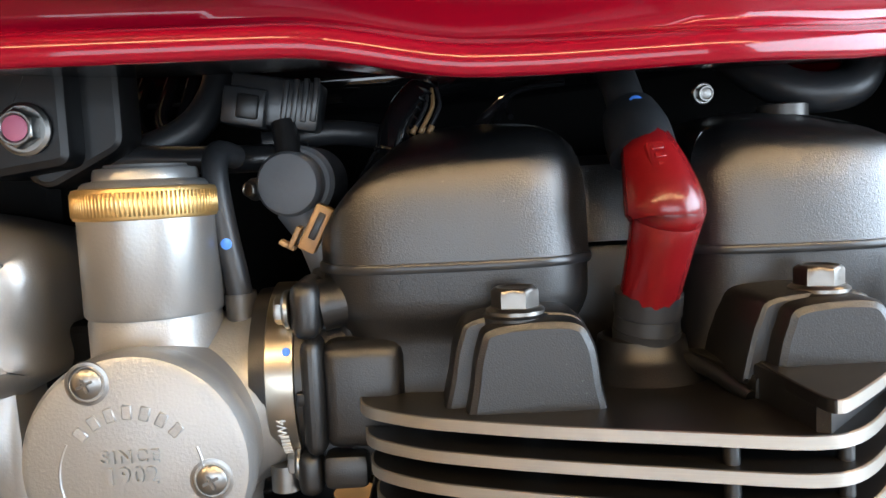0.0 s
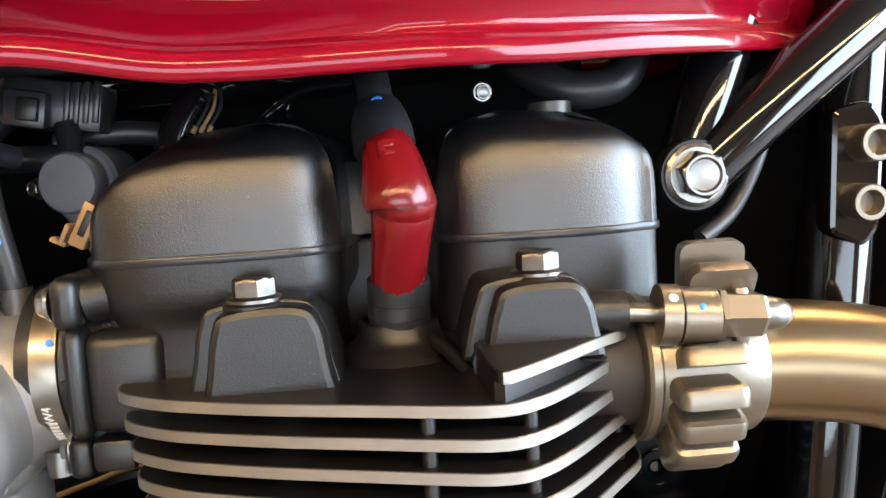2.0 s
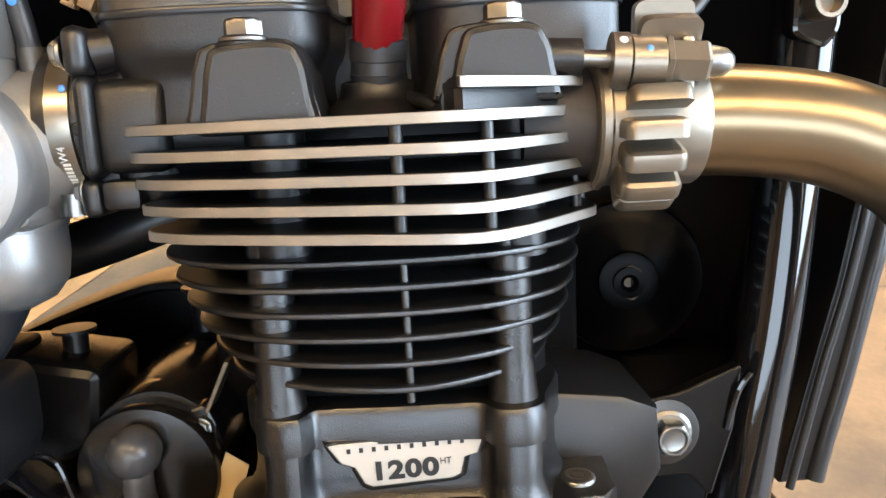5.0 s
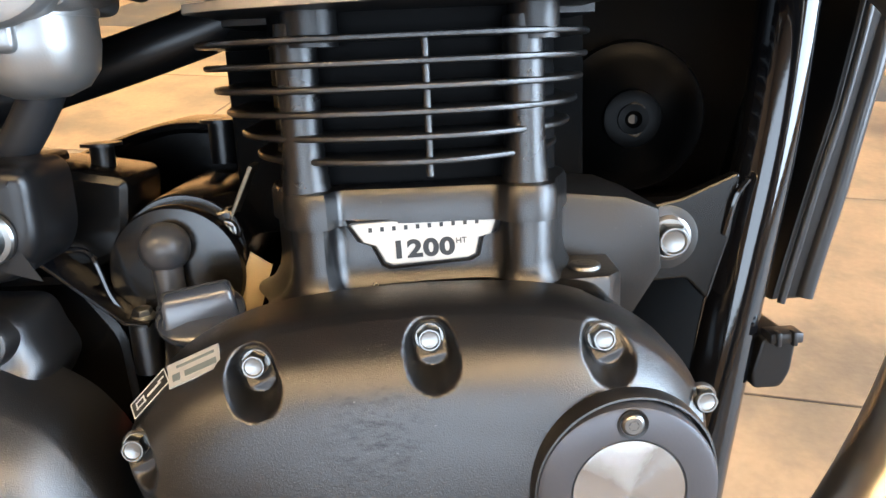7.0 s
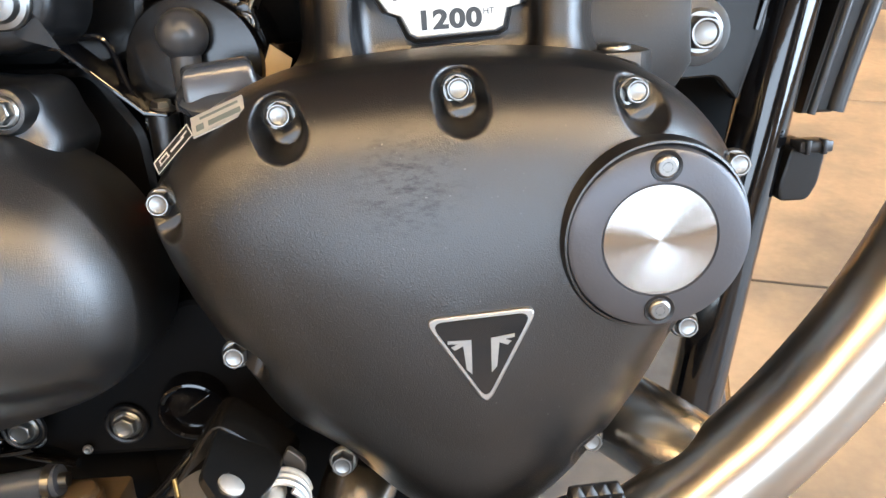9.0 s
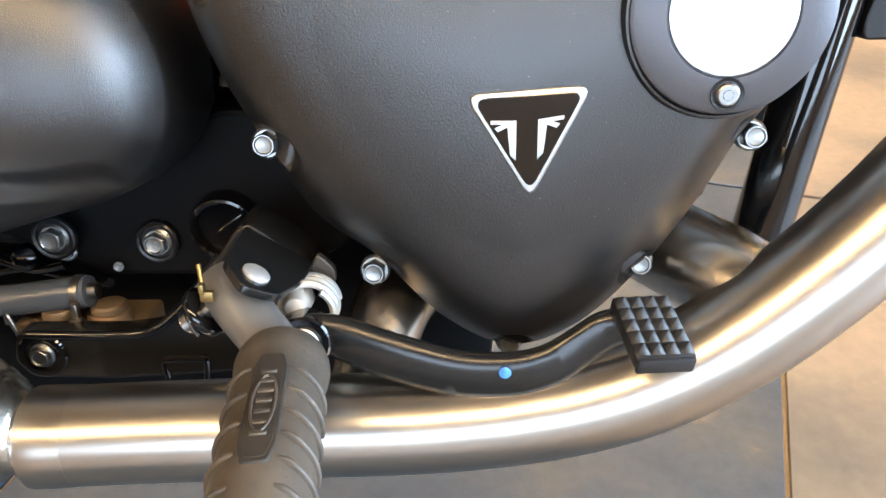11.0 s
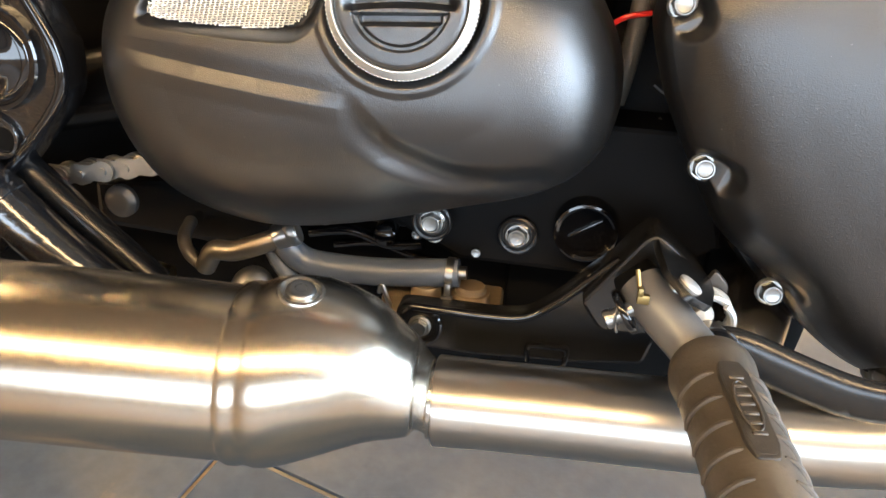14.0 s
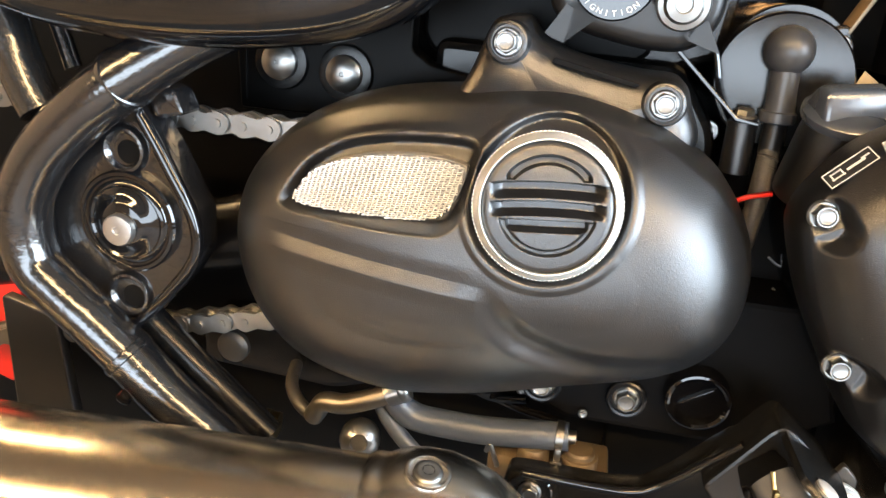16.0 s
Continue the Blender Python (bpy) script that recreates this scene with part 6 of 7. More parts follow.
part("tan_foot", joined(plate([(-0.0300, 0.4640), (-0.0100, 0.4670), (-0.0065, 0.4490), (-0.0275, 0.4455)], 0.345, 0.334, 0.002), tube([(-0.0360, 0.335, 0.4660), (-0.0300, 0.334, 0.4655), (-0.0250, 0.334, 0.4700)], 0.0018, 8)), mat("tan_bracket", (0.10, 0.085, 0.060), 0.42, 0.3, bump=(300, 0.2), var=(50, 0.25)), cable_br, "dull tan bracket foot")
part("stay_wire", tube([(-0.0330, 0.334, 0.4900), (-0.0270, 0.333, 0.4860), (-0.0200, 0.334, 0.4845)], 0.0008, 8), ZINC, cable_br, "thin bare wire")

# gearbox top, far-side cover and rails seen past the engine
gear = part("gearbox_cover", joined(
    plate(rounded([(-0.25, 0.655), (-0.12, 0.6555), (-0.072, 0.646), (-0.078, 0.60), (-0.12, 0.585), (-0.25, 0.585)], 0.008), 0.42, 0.362, 0.006),
    plate(rounded([(-0.25, 0.60), (-0.10, 0.597), (-0.076, 0.56), (-0.07, 0.45), (-0.25, 0.43)], 0.01), 0.40, 0.338, 0.006)), BLACK_INNER, bike, "glossy black gearbox casting")
part("breather_post", joined(tube([(-0.096, 0.39, 0.64), (-0.096, 0.39, 0.662)], 0.007, 16), lathe([(0.012, 0), (0.012, 0.002), (0, 0.0025)], 24, pose(-0.096, 0.39, 0.662))), BLACK_PLASTIC, gear)
part("spacer_post", joined(tube([(-0.04, 0.46, 0.64), (-0.04, 0.46, 0.668)], 0.009, 16), lathe([(0.014, 0), (0.014, 0.002), (0, 0.0025)], 24, pose(-0.04, 0.46, 0.668))), BLACK_PLASTIC, gear)
far = part("far_side_cover", dome([(-0.30, 0.55), (-0.25, 0.60), (-0.184, 0.636), (-0.103, 0.664), (-0.065, 0.667), (-0.03, 0.660), (0.05, 0.62), (0.05, 0.45), (-0.30, 0.45)], [(0, 0.56), (0, 0.50), (0.002, 0.495), (0.006, 0.494), (0.010, 0.505)], 120, 4, 0.0, "y"), BLACK_INNER, bike, "round black casing on the far side")
rail = part("lower_frame_rail", joined(tube([(-0.30, 0.41, 0.655), (-0.10, 0.405, 0.706), (0.02, 0.42, 0.745)], 0.0155, 20)), BLACK_PLASTIC, bike, "matt black frame rail under the intake")
# airbox and engine core: near-black sheets for the deep shade behind the engine
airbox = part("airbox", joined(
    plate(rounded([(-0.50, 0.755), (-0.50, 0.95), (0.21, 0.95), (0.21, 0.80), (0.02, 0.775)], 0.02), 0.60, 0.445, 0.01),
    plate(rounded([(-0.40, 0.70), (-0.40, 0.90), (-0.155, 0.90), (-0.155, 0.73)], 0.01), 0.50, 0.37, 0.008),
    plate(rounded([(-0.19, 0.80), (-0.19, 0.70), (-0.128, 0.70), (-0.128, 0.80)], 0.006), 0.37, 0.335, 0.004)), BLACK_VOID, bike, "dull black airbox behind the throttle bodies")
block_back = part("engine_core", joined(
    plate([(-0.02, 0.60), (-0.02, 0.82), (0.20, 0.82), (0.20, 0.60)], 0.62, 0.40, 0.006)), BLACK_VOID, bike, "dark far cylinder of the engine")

# hoses, plugs and wires under the tank
loom = part("wiring_loom", joined(
    tube([(-0.004, 0.338, 0.862), (0.0, 0.343, 0.878), (0.012, 0.358, 0.893), (0.032, 0.378, 0.9)], 0.0066, 14),
    tube([(-0.005, 0.335, 0.862), (-0.012, 0.333, 0.85), (-0.018, 0.335, 0.83)], 0.0064, 12)), BLACK_GLOSS, bike, "black corrugated wiring sleeve")
for k in range(9):
    t = k / 8
    p = Vector((-0.004, 0.338, 0.864)).lerp(Vector((0.012, 0.356, 0.893)), t)
    part("sleeve_ring", lathe([(0.0066, -0.0007), (0.0072, 0), (0.0066, 0.0007)], 12, aim(p, (0.3, 0.35, 0.7))), BLACK_GLOSS, loom)
for k in range(4):
    part("wire", tube([(0.03 + 0.006 * k, 0.345, 0.872 + 0.002 * k), (0.05, 0.355 + 0.003 * k, 0.889), (0.075, 0.37, 0.894 + 0.002 * k)], 0.0014, 8), BLACK_GLOSS, loom)
for k, m in enumerate((RUBBER, TAN, RUBBER)):
    part("wire", tube([(0.007 + 0.003 * k, 0.341, 0.874), (0.012 + 0.003 * k, 0.346, 0.884), (0.013 + 0.002 * k, 0.352, 0.892)], 0.0009, 8), m, loom, "thin coloured wire")
    part("seal", tube([(0.006 + 0.0035 * k, 0.3405, 0.8725), (0.0075 + 0.0035 * k, 0.341, 0.8755)], 0.0013, 8), TAN, loom, "orange wire seal")
conn = part("connector", joined(
    turned(block(-0.019, 0.019, -0.010, 0.010, -0.0105, 0.0105, 0.002), pose(-0.051, 0.352, 0.8885, 0, 10, 0)),
    turned(block(-0.008, 0.010, -0.013, 0.013, -0.008, 0.008, 0.0015), pose(-0.064, 0.350, 0.887, 0, 10, 0))), GREY_PLASTIC, bike, "dark grey plastic wiring connector")
for k in range(4):
    part("connector_rib", turned(block(-0.0012, 0.0012, -0.0115, -0.009, -0.009, 0.009, 0.0004), pose(-0.0465 + 0.0042 * k, 0.352, 0.8885, 0, 10, 0)), GREY_PLASTIC, conn)
part("latch", turned(block(-0.0045, 0.0045, -0.0155, -0.012, -0.005, 0.005, 0.001), pose(-0.061, 0.350, 0.8865, 0, 10, 0)), BLACK_PLASTIC, conn)
part("stem", tube([(-0.048, 0.344, 0.880), (-0.046, 0.341, 0.866)], 0.0055, 16), BLACK_PLASTIC, conn)
sensor = part("round_sensor", joined(lathe([(0.0125, -0.03), (0.0135, -0.004), (0.0135, 0.0), (0.0122, 0.0018), (0.010, 0.0022), (0, 0.0026)], 40, aim((-0.0455, 0.332, 0.854), (-0.12, -1, 0))), lathe([(0.0155, -0.03), (0.0155, -0.006), (0.0138, -0.004)], 40, aim((-0.0435, 0.336, 0.8545), (-0.12, -1, 0))), tube([(-0.045, 0.342, 0.845), (-0.036, 0.340, 0.832), (-0.03, 0.34, 0.815)], 0.009, 18)), mat("light_grey_plastic", (0.120, 0.122, 0.128), 0.45, bump=(500, 0.25), var=(60, 0.3)), bike, "round grey plastic sensor")
again("hex_bolt", HEX_SMALL, sensor, aim((-0.0605, 0.340, 0.8525), (-0.6, -1, 0)) @ Matrix.Diagonal((0.8, 0.8, 1, 1)), "small bronze bolt")
clip = part("spring_clip", turned(joined(block(-0.0035, 0.0035, -0.004, 0.004, -0.0095, 0.0095, 0.001), block(-0.0068, -0.0048, -0.004, 0.004, -0.011, -0.002, 0.0005), block(-0.0105, -0.004, -0.003, 0.003, -0.0115, -0.0095, 0.0005)), pose(-0.032, 0.312, 0.8365, 0, 28, 0)), TAN, bike, "tan plastic spring clip")
part("clip_slot", turned(block(-0.0014, 0.0014, -0.0047, -0.0035, -0.005, 0.006, 0.0004), pose(-0.0315, 0.312, 0.837, 0, 28, 0)), BLACK_PLASTIC, clip)
hose = part("vacuum_hose", tube([(-0.066, 0.330, 0.866), (-0.0695, 0.318, 0.867), (-0.0695, 0.312, 0.858), (-0.067, 0.311, 0.838), (-0.0635, 0.312, 0.815), (-0.063, 0.313, 0.80)], 0.0049, 16), RUBBER, bike, "black rubber hose with a blue paint dot")
part("ferrule", tube([(-0.0632, 0.313, 0.813), (-0.0628, 0.314, 0.796)], 0.0062, 18), DARK_STEEL, hose, "steel hose ferrule")
part("paint_dot", lathe([(0.0022, 0), (0.0016, 0.0004), (0, 0.0005)], 12, aim((-0.0655, 0.3060, 0.8325), (0, -1, 0))), BLUE, hose, "blue paint dot")
part("breather_hose", tube([(-0.082, 0.385, 0.915), (-0.086, 0.378, 0.895), (-0.100, 0.370, 0.878), (-0.135, 0.362, 0.865)], 0.0076, 16), RUBBER, bike, "thick black breather hose")
part("cross_hose", tube([(-0.06, 0.36, 0.872), (-0.03, 0.362, 0.876), (0.0, 0.372, 0.872)], 0.0055, 14), RUBBER, bike, "thin black hose")
part("intake_rail", tube([(-0.125, 0.355, 0.8685), (-0.08, 0.352, 0.866), (-0.04, 0.355, 0.866)], 0.006, 16), GREY_PLASTIC, bike, "grey plastic rail under the tank")
part("loop_hose", joined(*[tube([(-0.118 + 0.012 * k, 0.385, 0.905), (-0.122 + 0.012 * k, 0.376, 0.886), (-0.113 + 0.012 * k, 0.372, 0.877), (-0.103 + 0.012 * k, 0.380, 0.884), (-0.098 + 0.012 * k, 0.39, 0.905)], 0.0034, 10) for k in range(2)]), BLACK_GLOSS, bike, "looped glossy black cables")
uh = part("coolant_hose", tube([(0.150, 0.39, 0.912), (0.163, 0.368, 0.894), (0.180, 0.358, 0.884), (0.201, 0.358, 0.886), (0.212, 0.368, 0.900), (0.214, 0.39, 0.915)], 0.0090, 20), RUBBER, bike, "black rubber coolant hose bend")
part("hose_collar", lathe([(0.0105, 0), (0.0105, 0.005), (0.009, 0.0055), (0, 0.0055)], 28, pose(0.167, 0.352, 0.873)), DARK_STEEL, uh)
again("hex_bolt", HEX_SMALL, bike, aim((0.1385, 0.371, 0.8865), (0, -1, -0.1)) @ Matrix.Diagonal((0.85, 0.85, 1.4, 1)), "small bare bolt under the tank")
part("cable", tube([(0.272, 0.352, 0.87), (0.266, 0.350, 0.848), (0.252, 0.348, 0.823), (0.234, 0.342, 0.811)], 0.0042, 12), RUBBER, bike, "black cable beside the frame")
mount = part("tank_mount", joined(plate(rounded([(-0.165, 0.86), (-0.165, 0.93), (-0.128, 0.93), (-0.128, 0.865)], 0.006), 0.36, 0.322, 0.004), plate(rounded([(-0.128, 0.93), (-0.112, 0.93), (-0.112, 0.872), (-0.145, 0.855), (-0.155, 0.862)], 0.006), 0.355, 0.335, 0.003)), BLACK_PLASTIC, bike, "black bracket under the tank")
again("hex_bolt", HEX_BIG, mount, aim((-0.1445, 0.321, 0.880), (0, -1, 0)) @ Matrix.Diagonal((0.72, 0.72, 0.9, 1)), "zinc flange bolt")
part("pink_mark", lathe([(0.0050, 0), (0.004, 0.0004), (0, 0.0006)], 16, aim((-0.1445, 0.3135, 0.880), (0, -1, 0))), PINK, mount, "pink paint mark")

# rear frame loop and pivot plate
TEXTURED = mat("textured_gloss_black", (0.006, 0.006, 0.0066), 0.17, bump=(330, 0.70), var=(30, 0.3), spec=0.9, coat=0.35)
rear = part("pivot_frame", joined(
    tube([(-0.33, 0.262, 0.612), (-0.365, 0.243, 0.592), (-0.3955, 0.231, 0.5690), (-0.4247, 0.229, 0.5450), (-0.4480, 0.229, 0.5190), (-0.4605, 0.229, 0.4900), (-0.4575, 0.229, 0.4610), (-0.4430, 0.229, 0.4455), (-0.4253, 0.229, 0.4310), (-0.400, 0.230, 0.4075), (-0.375, 0.231, 0.3840), (-0.335, 0.234, 0.350), (-0.31, 0.236, 0.325)], 0.0158, 28, 120),
    tube([(-0.445, 0.234, 0.548), (-0.463, 0.238, 0.580), (-0.480, 0.243, 0.640)], 0.0130, 24),
    tube([(-0.440, 0.255, 0.570), (-0.452, 0.258, 0.60), (-0.472, 0.262, 0.645)], 0.0050, 16),
    lathe([(0.0155, -0.0030), (0.0170, -0.0022), (0.0174, 0.0), (0.0170, 0.0022), (0.0155, 0.0030)], 32, aim((-0.3925, 0.2320, 0.5715), (-0.8, 0.25, -0.55))),
    lathe([(0.0155, -0.0030), (0.0166, -0.0022), (0.0169, 0.0), (0.0166, 0.0022), (0.0155, 0.0030)], 32, aim((-0.4000, 0.230, 0.4075), (0.75, 0, -0.66)))), TEXTURED, bike, "glossy black frame loop round the swingarm pivot")
PIVOT_PLATE = [(-0.432, 0.5485), (-0.402, 0.5605), (-0.390, 0.5560), (-0.374, 0.5290), (-0.3575, 0.499), (-0.3575, 0.474), (-0.3680, 0.456), (-0.4020, 0.4175), (-0.438, 0.4365), (-0.459, 0.460), (-0.459, 0.52)]
part("pivot_plate", plate(rounded(PIVOT_PLATE, 0.006), 0.262, 0.2415, 0.0025), TEXTURED, rear, "glossy black textured plate")
part("plate_rib", tube([(-0.400, 0.240, 0.563), (-0.390, 0.239, 0.552), (-0.374, 0.239, 0.524), (-0.3600, 0.239, 0.496), (-0.3595, 0.239, 0.474), (-0.374, 0.239, 0.452), (-0.400, 0.240, 0.424)], 0.0036, 12), BLACK_GLOSS, rear)
part("pivot_cup", lathe([(0.0290, -0.002), (0.0290, 0.0030), (0.0280, 0.0042), (0.0262, 0.0044), (0.0252, 0.0030), (0.0240, 0.0030), (0.0228, 0.0044), (0.0212, 0.0048), (0.0200, 0.0040), (0.0180, 0.0046), (0.0150, 0.0062), (0.0125, 0.0082), (0.0112, 0.0088), (0, 0.0088)], 64, aim((-0.4005, 0.2405, 0.4890), (0, -1, 0)) @ Matrix.Diagonal((1.04, 1.04, 1.0, 1))), BLACK_GLOSS, rear, "stepped glossy black pivot cap")
part("pivot_bolt", lathe([(0.0092, 0), (0.0092, 0.0040), (0.0086, 0.0050), (0.0060, 0.0054), (0.0024, 0.0054), (0.0020, 0.0046), (0, 0.0044)], 40, aim((-0.4008, 0.2322, 0.4866), (0, -1, 0))), MACHINED, rear, "bright pivot bolt end")
for x, z in ((-0.4015, 0.5305), (-0.4035, 0.4430)):
    part("hole_boss", lathe([(0.0145, -0.001), (0.0142, 0.0012), (0.0128, 0.0034), (0.0112, 0.0036), (0.0098, 0.0020), (0.0090, 0.0006), (0.0066, 0.0005)], 36, aim((x, 0.2415, z), (0, -1, 0))), TEXTURED, rear)
    # a near-black disc, set off centre, stands for the dark inside the boss
    part("hole", lathe([(0.0070, 0), (0.0066, 0.0004), (0, 0.0004)], 24, aim((x + 0.0022, 0.2410, z - 0.0012), (0, -1, 0))), BLACK_VOID, rear)
part("strut", tube([(-0.400, 0.254, 0.4230), (-0.3740, 0.252, 0.4020), (-0.3480, 0.251, 0.3810), (-0.318, 0.250, 0.357)], 0.0092, 18), BLACK_INNER, rear, "thin glossy black strut")
part("lug", plate(rounded([(-0.392, 0.571), (-0.372, 0.566), (-0.366, 0.553), (-0.384, 0.549)], 0.003), 0.262, 0.244, 0.002), TEXTURED, rear)
part("tube_clip", joined(lathe([(0.0122, -0.003), (0.0128, -0.002), (0.0128, 0.002), (0.0122, 0.003)], 28, aim((-0.379, 0.2308, 0.387), (0.7, 0, -0.7))), lathe([(0.0045, 0), (0.0045, 0.004), (0, 0.005)], 16, aim((-0.398, 0.222, 0.385), (0, -1, -0.3)))), BLACK_GLOSS, rear)

# drive chain, link by link
def chain_link(outer):
    """One chain link along x, a pitch long, centred on its first pin; two plates and its pins or rollers."""
    p, r = 0.015875, 0.0068 if outer else 0.0072
    o = []
    for c, a0 in ((0, 90), (p, -90)):
        for k in range(9):
            a = radians(a0 + k * 180 / 8)
            o.append((c + r * math.cos(a), r * math.sin(a)))
    waist = [(x, z * (0.80 if 0.35 < x / p < 0.65 else 1)) for x, z in o]
    pts = []
    for i, (x, z) in enumerate(o):
        pts.append((x, z))
        if i in (8, 17):
            s = -1 if i == 8 else 1
            pts.append((p / 2, s * r * 0.72))
    y = 0.0078 if outer else 0.0052
    bms = [plate([Vector(q) for q in pts], y - 0.002, y, 0.0003), plate([Vector(q) for q in pts], -y, -y + 0.002, 0.0003)]
    for c in (0, p):
        bms.append(tube([(c, -0.0092 if outer else -0.005, 0), (c, 0.0092 if outer else 0.005, 0)], 0.0026 if outer else 0.005, 14))
    return joined(*bms)


LINK_OUT, LINK_IN = as_mesh("outer_link", chain_link(True), CHAIN, 30), as_mesh("inner_link", chain_link(False), CHAIN, 30)
chain = tagged(new("drive_chain"), "grey steel roller chain")
chain.parent = bike
for a, b, first in (((-0.55, 0.2755, 0.5465), (-0.27, 0.2755, 0.545), 0), ((-0.56, 0.2755, 0.3715), (-0.27, 0.2755, 0.4395), 1)):
    va, vb = Vector(a), Vector(b)
    d = (vb - va).normalized()
    ang = -math.degrees(math.atan2(d.z, d.x))
    for k in range(int((vb - va).length / 0.015875)):
        q = va + d * (0.015875 * k)
        again("link", LINK_OUT if (k + first) % 2 else LINK_IN, chain, pose(q.x, q.y, q.z, 0, ang, 0))

swing = part("swingarm", joined(tube([(-0.62, 0.318, 0.40), (-0.40, 0.318, 0.455), (-0.30, 0.33, 0.48)], [0.021, 0.024, 0.03], 24), plate(rounded([(-0.40, 0.395), (-0.27, 0.405), (-0.25, 0.372), (-0.30, 0.355), (-0.40, 0.36)], 0.008), 0.36, 0.318, 0.005)), BLACK_INNER, bike, "satin black swingarm")
part("adjuster", lathe([(0.011, 0), (0.011, 0.004), (0.009, 0.006), (0.0055, 0.0065), (0, 0.0065)], 28, aim((-0.362, 0.292, 0.392), (0, -1, 0))), DARK_STEEL, swing, "round steel end")
# the lower plates are added dark blockers that close gaps to the floor
backing = part("inner_mudguard", joined(plate(rounded([(-0.62, 0.34), (-0.62, 0.70), (-0.24, 0.70), (-0.16, 0.56), (-0.16, 0.40), (-0.30, 0.34)], 0.02), 0.48, 0.385, 0.008), plate(rounded([(-0.62, 0.43), (-0.62, 0.25), (-0.06, 0.25), (0.0, 0.31), (0.03, 0.355), (0.03, 0.43)], 0.006), 0.44, 0.352, 0.004), plate([(-0.11, 0.27), (-0.11, 0.42), (0.038, 0.42), (0.034, 0.345), (0.030, 0.27)], 0.40, 0.345, 0.004), plate([(0.02, 0.272), (0.02, 0.42), (0.10, 0.40), (0.092, 0.33), (0.086, 0.285), (0.07, 0.272)], 0.40, 0.338, 0.006)), BLACK_VOID, bike, "dull black inner mudguard, with added near-black sheets across gaps under the engine")
red_guard = part("chain_guard", plate(rounded([(-0.57, 0.475), (-0.538, 0.475), (-0.533, 0.42), (-0.535, 0.355), (-0.548, 0.322), (-0.57, 0.33)], 0.004), 0.31, 0.303, 0.001), RED_BRIGHT, bike, "red plastic guard behind the chain")
part("black_flap", plate(rounded([(-0.515, 0.415), (-0.475, 0.405), (-0.465, 0.31), (-0.512, 0.31)], 0.004), 0.272, 0.264, 0.0015), BLACK_PLASTIC, bike, "matt black flap behind the frame loop")

# side panel and the plate behind it
panel = part("side_panel", dome([(-0.52, 0.640), (-0.470, 0.610), (-0.420, 0.5955), (-0.365, 0.592), (-0.305, 0.5955), (-0.258, 0.606), (-0.226, 0.626), (-0.205, 0.66), (-0.20, 0.75), (-0.52, 0.75)], [(0, 0.245), (0.0, 0.222), (0.0015, 0.214), (0.005, 0.2065), (0.0105, 0.2015), (0.0185, 0.1985), (0.03, 0.197)], 140, 8, 0.004, "y"), BLACK_GLOSS, bike, "glossy black side panel with a gold emblem")
part("emblem", plate(rounded([(-0.402, 0.6275), (-0.398, 0.6145), (-0.380, 0.6115), (-0.362, 0.6145), (-0.356, 0.6275)], 0.004), 0.21, 0.199, 0.0005), YELLOW, panel, "gold yellow emblem")
inner = part("inner_plate", joined(plate(rounded([(-0.378, 0.60), (-0.375, 0.545), (-0.20, 0.545), (-0.20, 0.575), (-0.25, 0.584), (-0.262, 0.592), (-0.262, 0.64), (-0.375, 0.64)], 0.003), 0.345, 0.330, 0.0015), plate([(-0.3715, 0.60), (-0.3695, 0.60), (-0.3695, 0.55), (-0.3715, 0.55)], 0.34, 0.3285, 0.0002), plate(rounded([(-0.262, 0.66), (-0.262, 0.60), (-0.255, 0.590), (-0.16, 0.572), (-0.12, 0.60), (-0.12, 0.66)], 0.004), 0.40, 0.356, 0.003)), HORN_BLACK, bike, "satin black inner plate with two bolts")
for x, z in ((-0.346, 0.577), (-0.3035, 0.5735)):
    part("bolt_seat", lathe([(0.0185, -0.002), (0.0170, 0.0022), (0.0145, 0.0026), (0, 0.0026)], 40, aim((x, 0.3290, z), (0, -1, 0))), BLACK_INNER, inner)
    part("round_bolt", lathe([(0.0118, 0), (0.0112, 0.003), (0.008, 0.0052), (0.004, 0.0062), (0.0015, 0.0062), (0.001, 0.0055), (0, 0.0055)], 36, aim((x, 0.3262, z), (0, -1, 0))), ZINC, inner, "bright round-headed bolt")

lock = part("ignition_lock", dome(rounded([(-0.180, 0.665), (-0.180, 0.622), (-0.165, 0.6135), (-0.128, 0.6065), (-0.104, 0.607), (-0.0905, 0.622), (-0.0905, 0.665)], 0.012), [(0, 0.33), (0, 0.291), (0.0008, 0.2868), (0.0026, 0.2832), (0.0055, 0.2815), (0.009, 0.281)], 140, 3, 0.0, "y", smooth=False), BLACK_PLASTIC, bike, "black ignition lock housing with a marked ring")
part("lock_face", lathe([(0.0215, -0.004), (0.0215, 0.002), (0.0205, 0.003), (0, 0.003)], 48, aim((-0.1475, 0.281, 0.6415), (0, -1, -0.05))), BLACK_GLOSS, lock)
for k, ch in enumerate("IGNITION"):
    a = radians(-90 + (k - 3.5) * 12.5)
    lettering("letter", ch, 0.0042, aim((-0.1475 + 0.0178 * math.cos(a), 0.2777, 0.6415 + 0.0178 * math.sin(a)), (0, -1, -0.05)) @ pose(0, 0, 0, 0, 0, math.degrees(a) + 90), WHITE_PRINT, lock, 0.0001)
part("lock_bolt", lathe([(0.0135, 0), (0.0135, 0.003), (0.0125, 0.0042), (0.0100, 0.0046), (0.0095, 0.006), (0.0085, 0.008), (0.0045, 0.0084), (0.004, 0.005), (0, 0.005)], 40, aim((-0.1125, 0.2805, 0.6315), (0, -1, -0.05))), ZINC, lock, "large bright socket bolt")
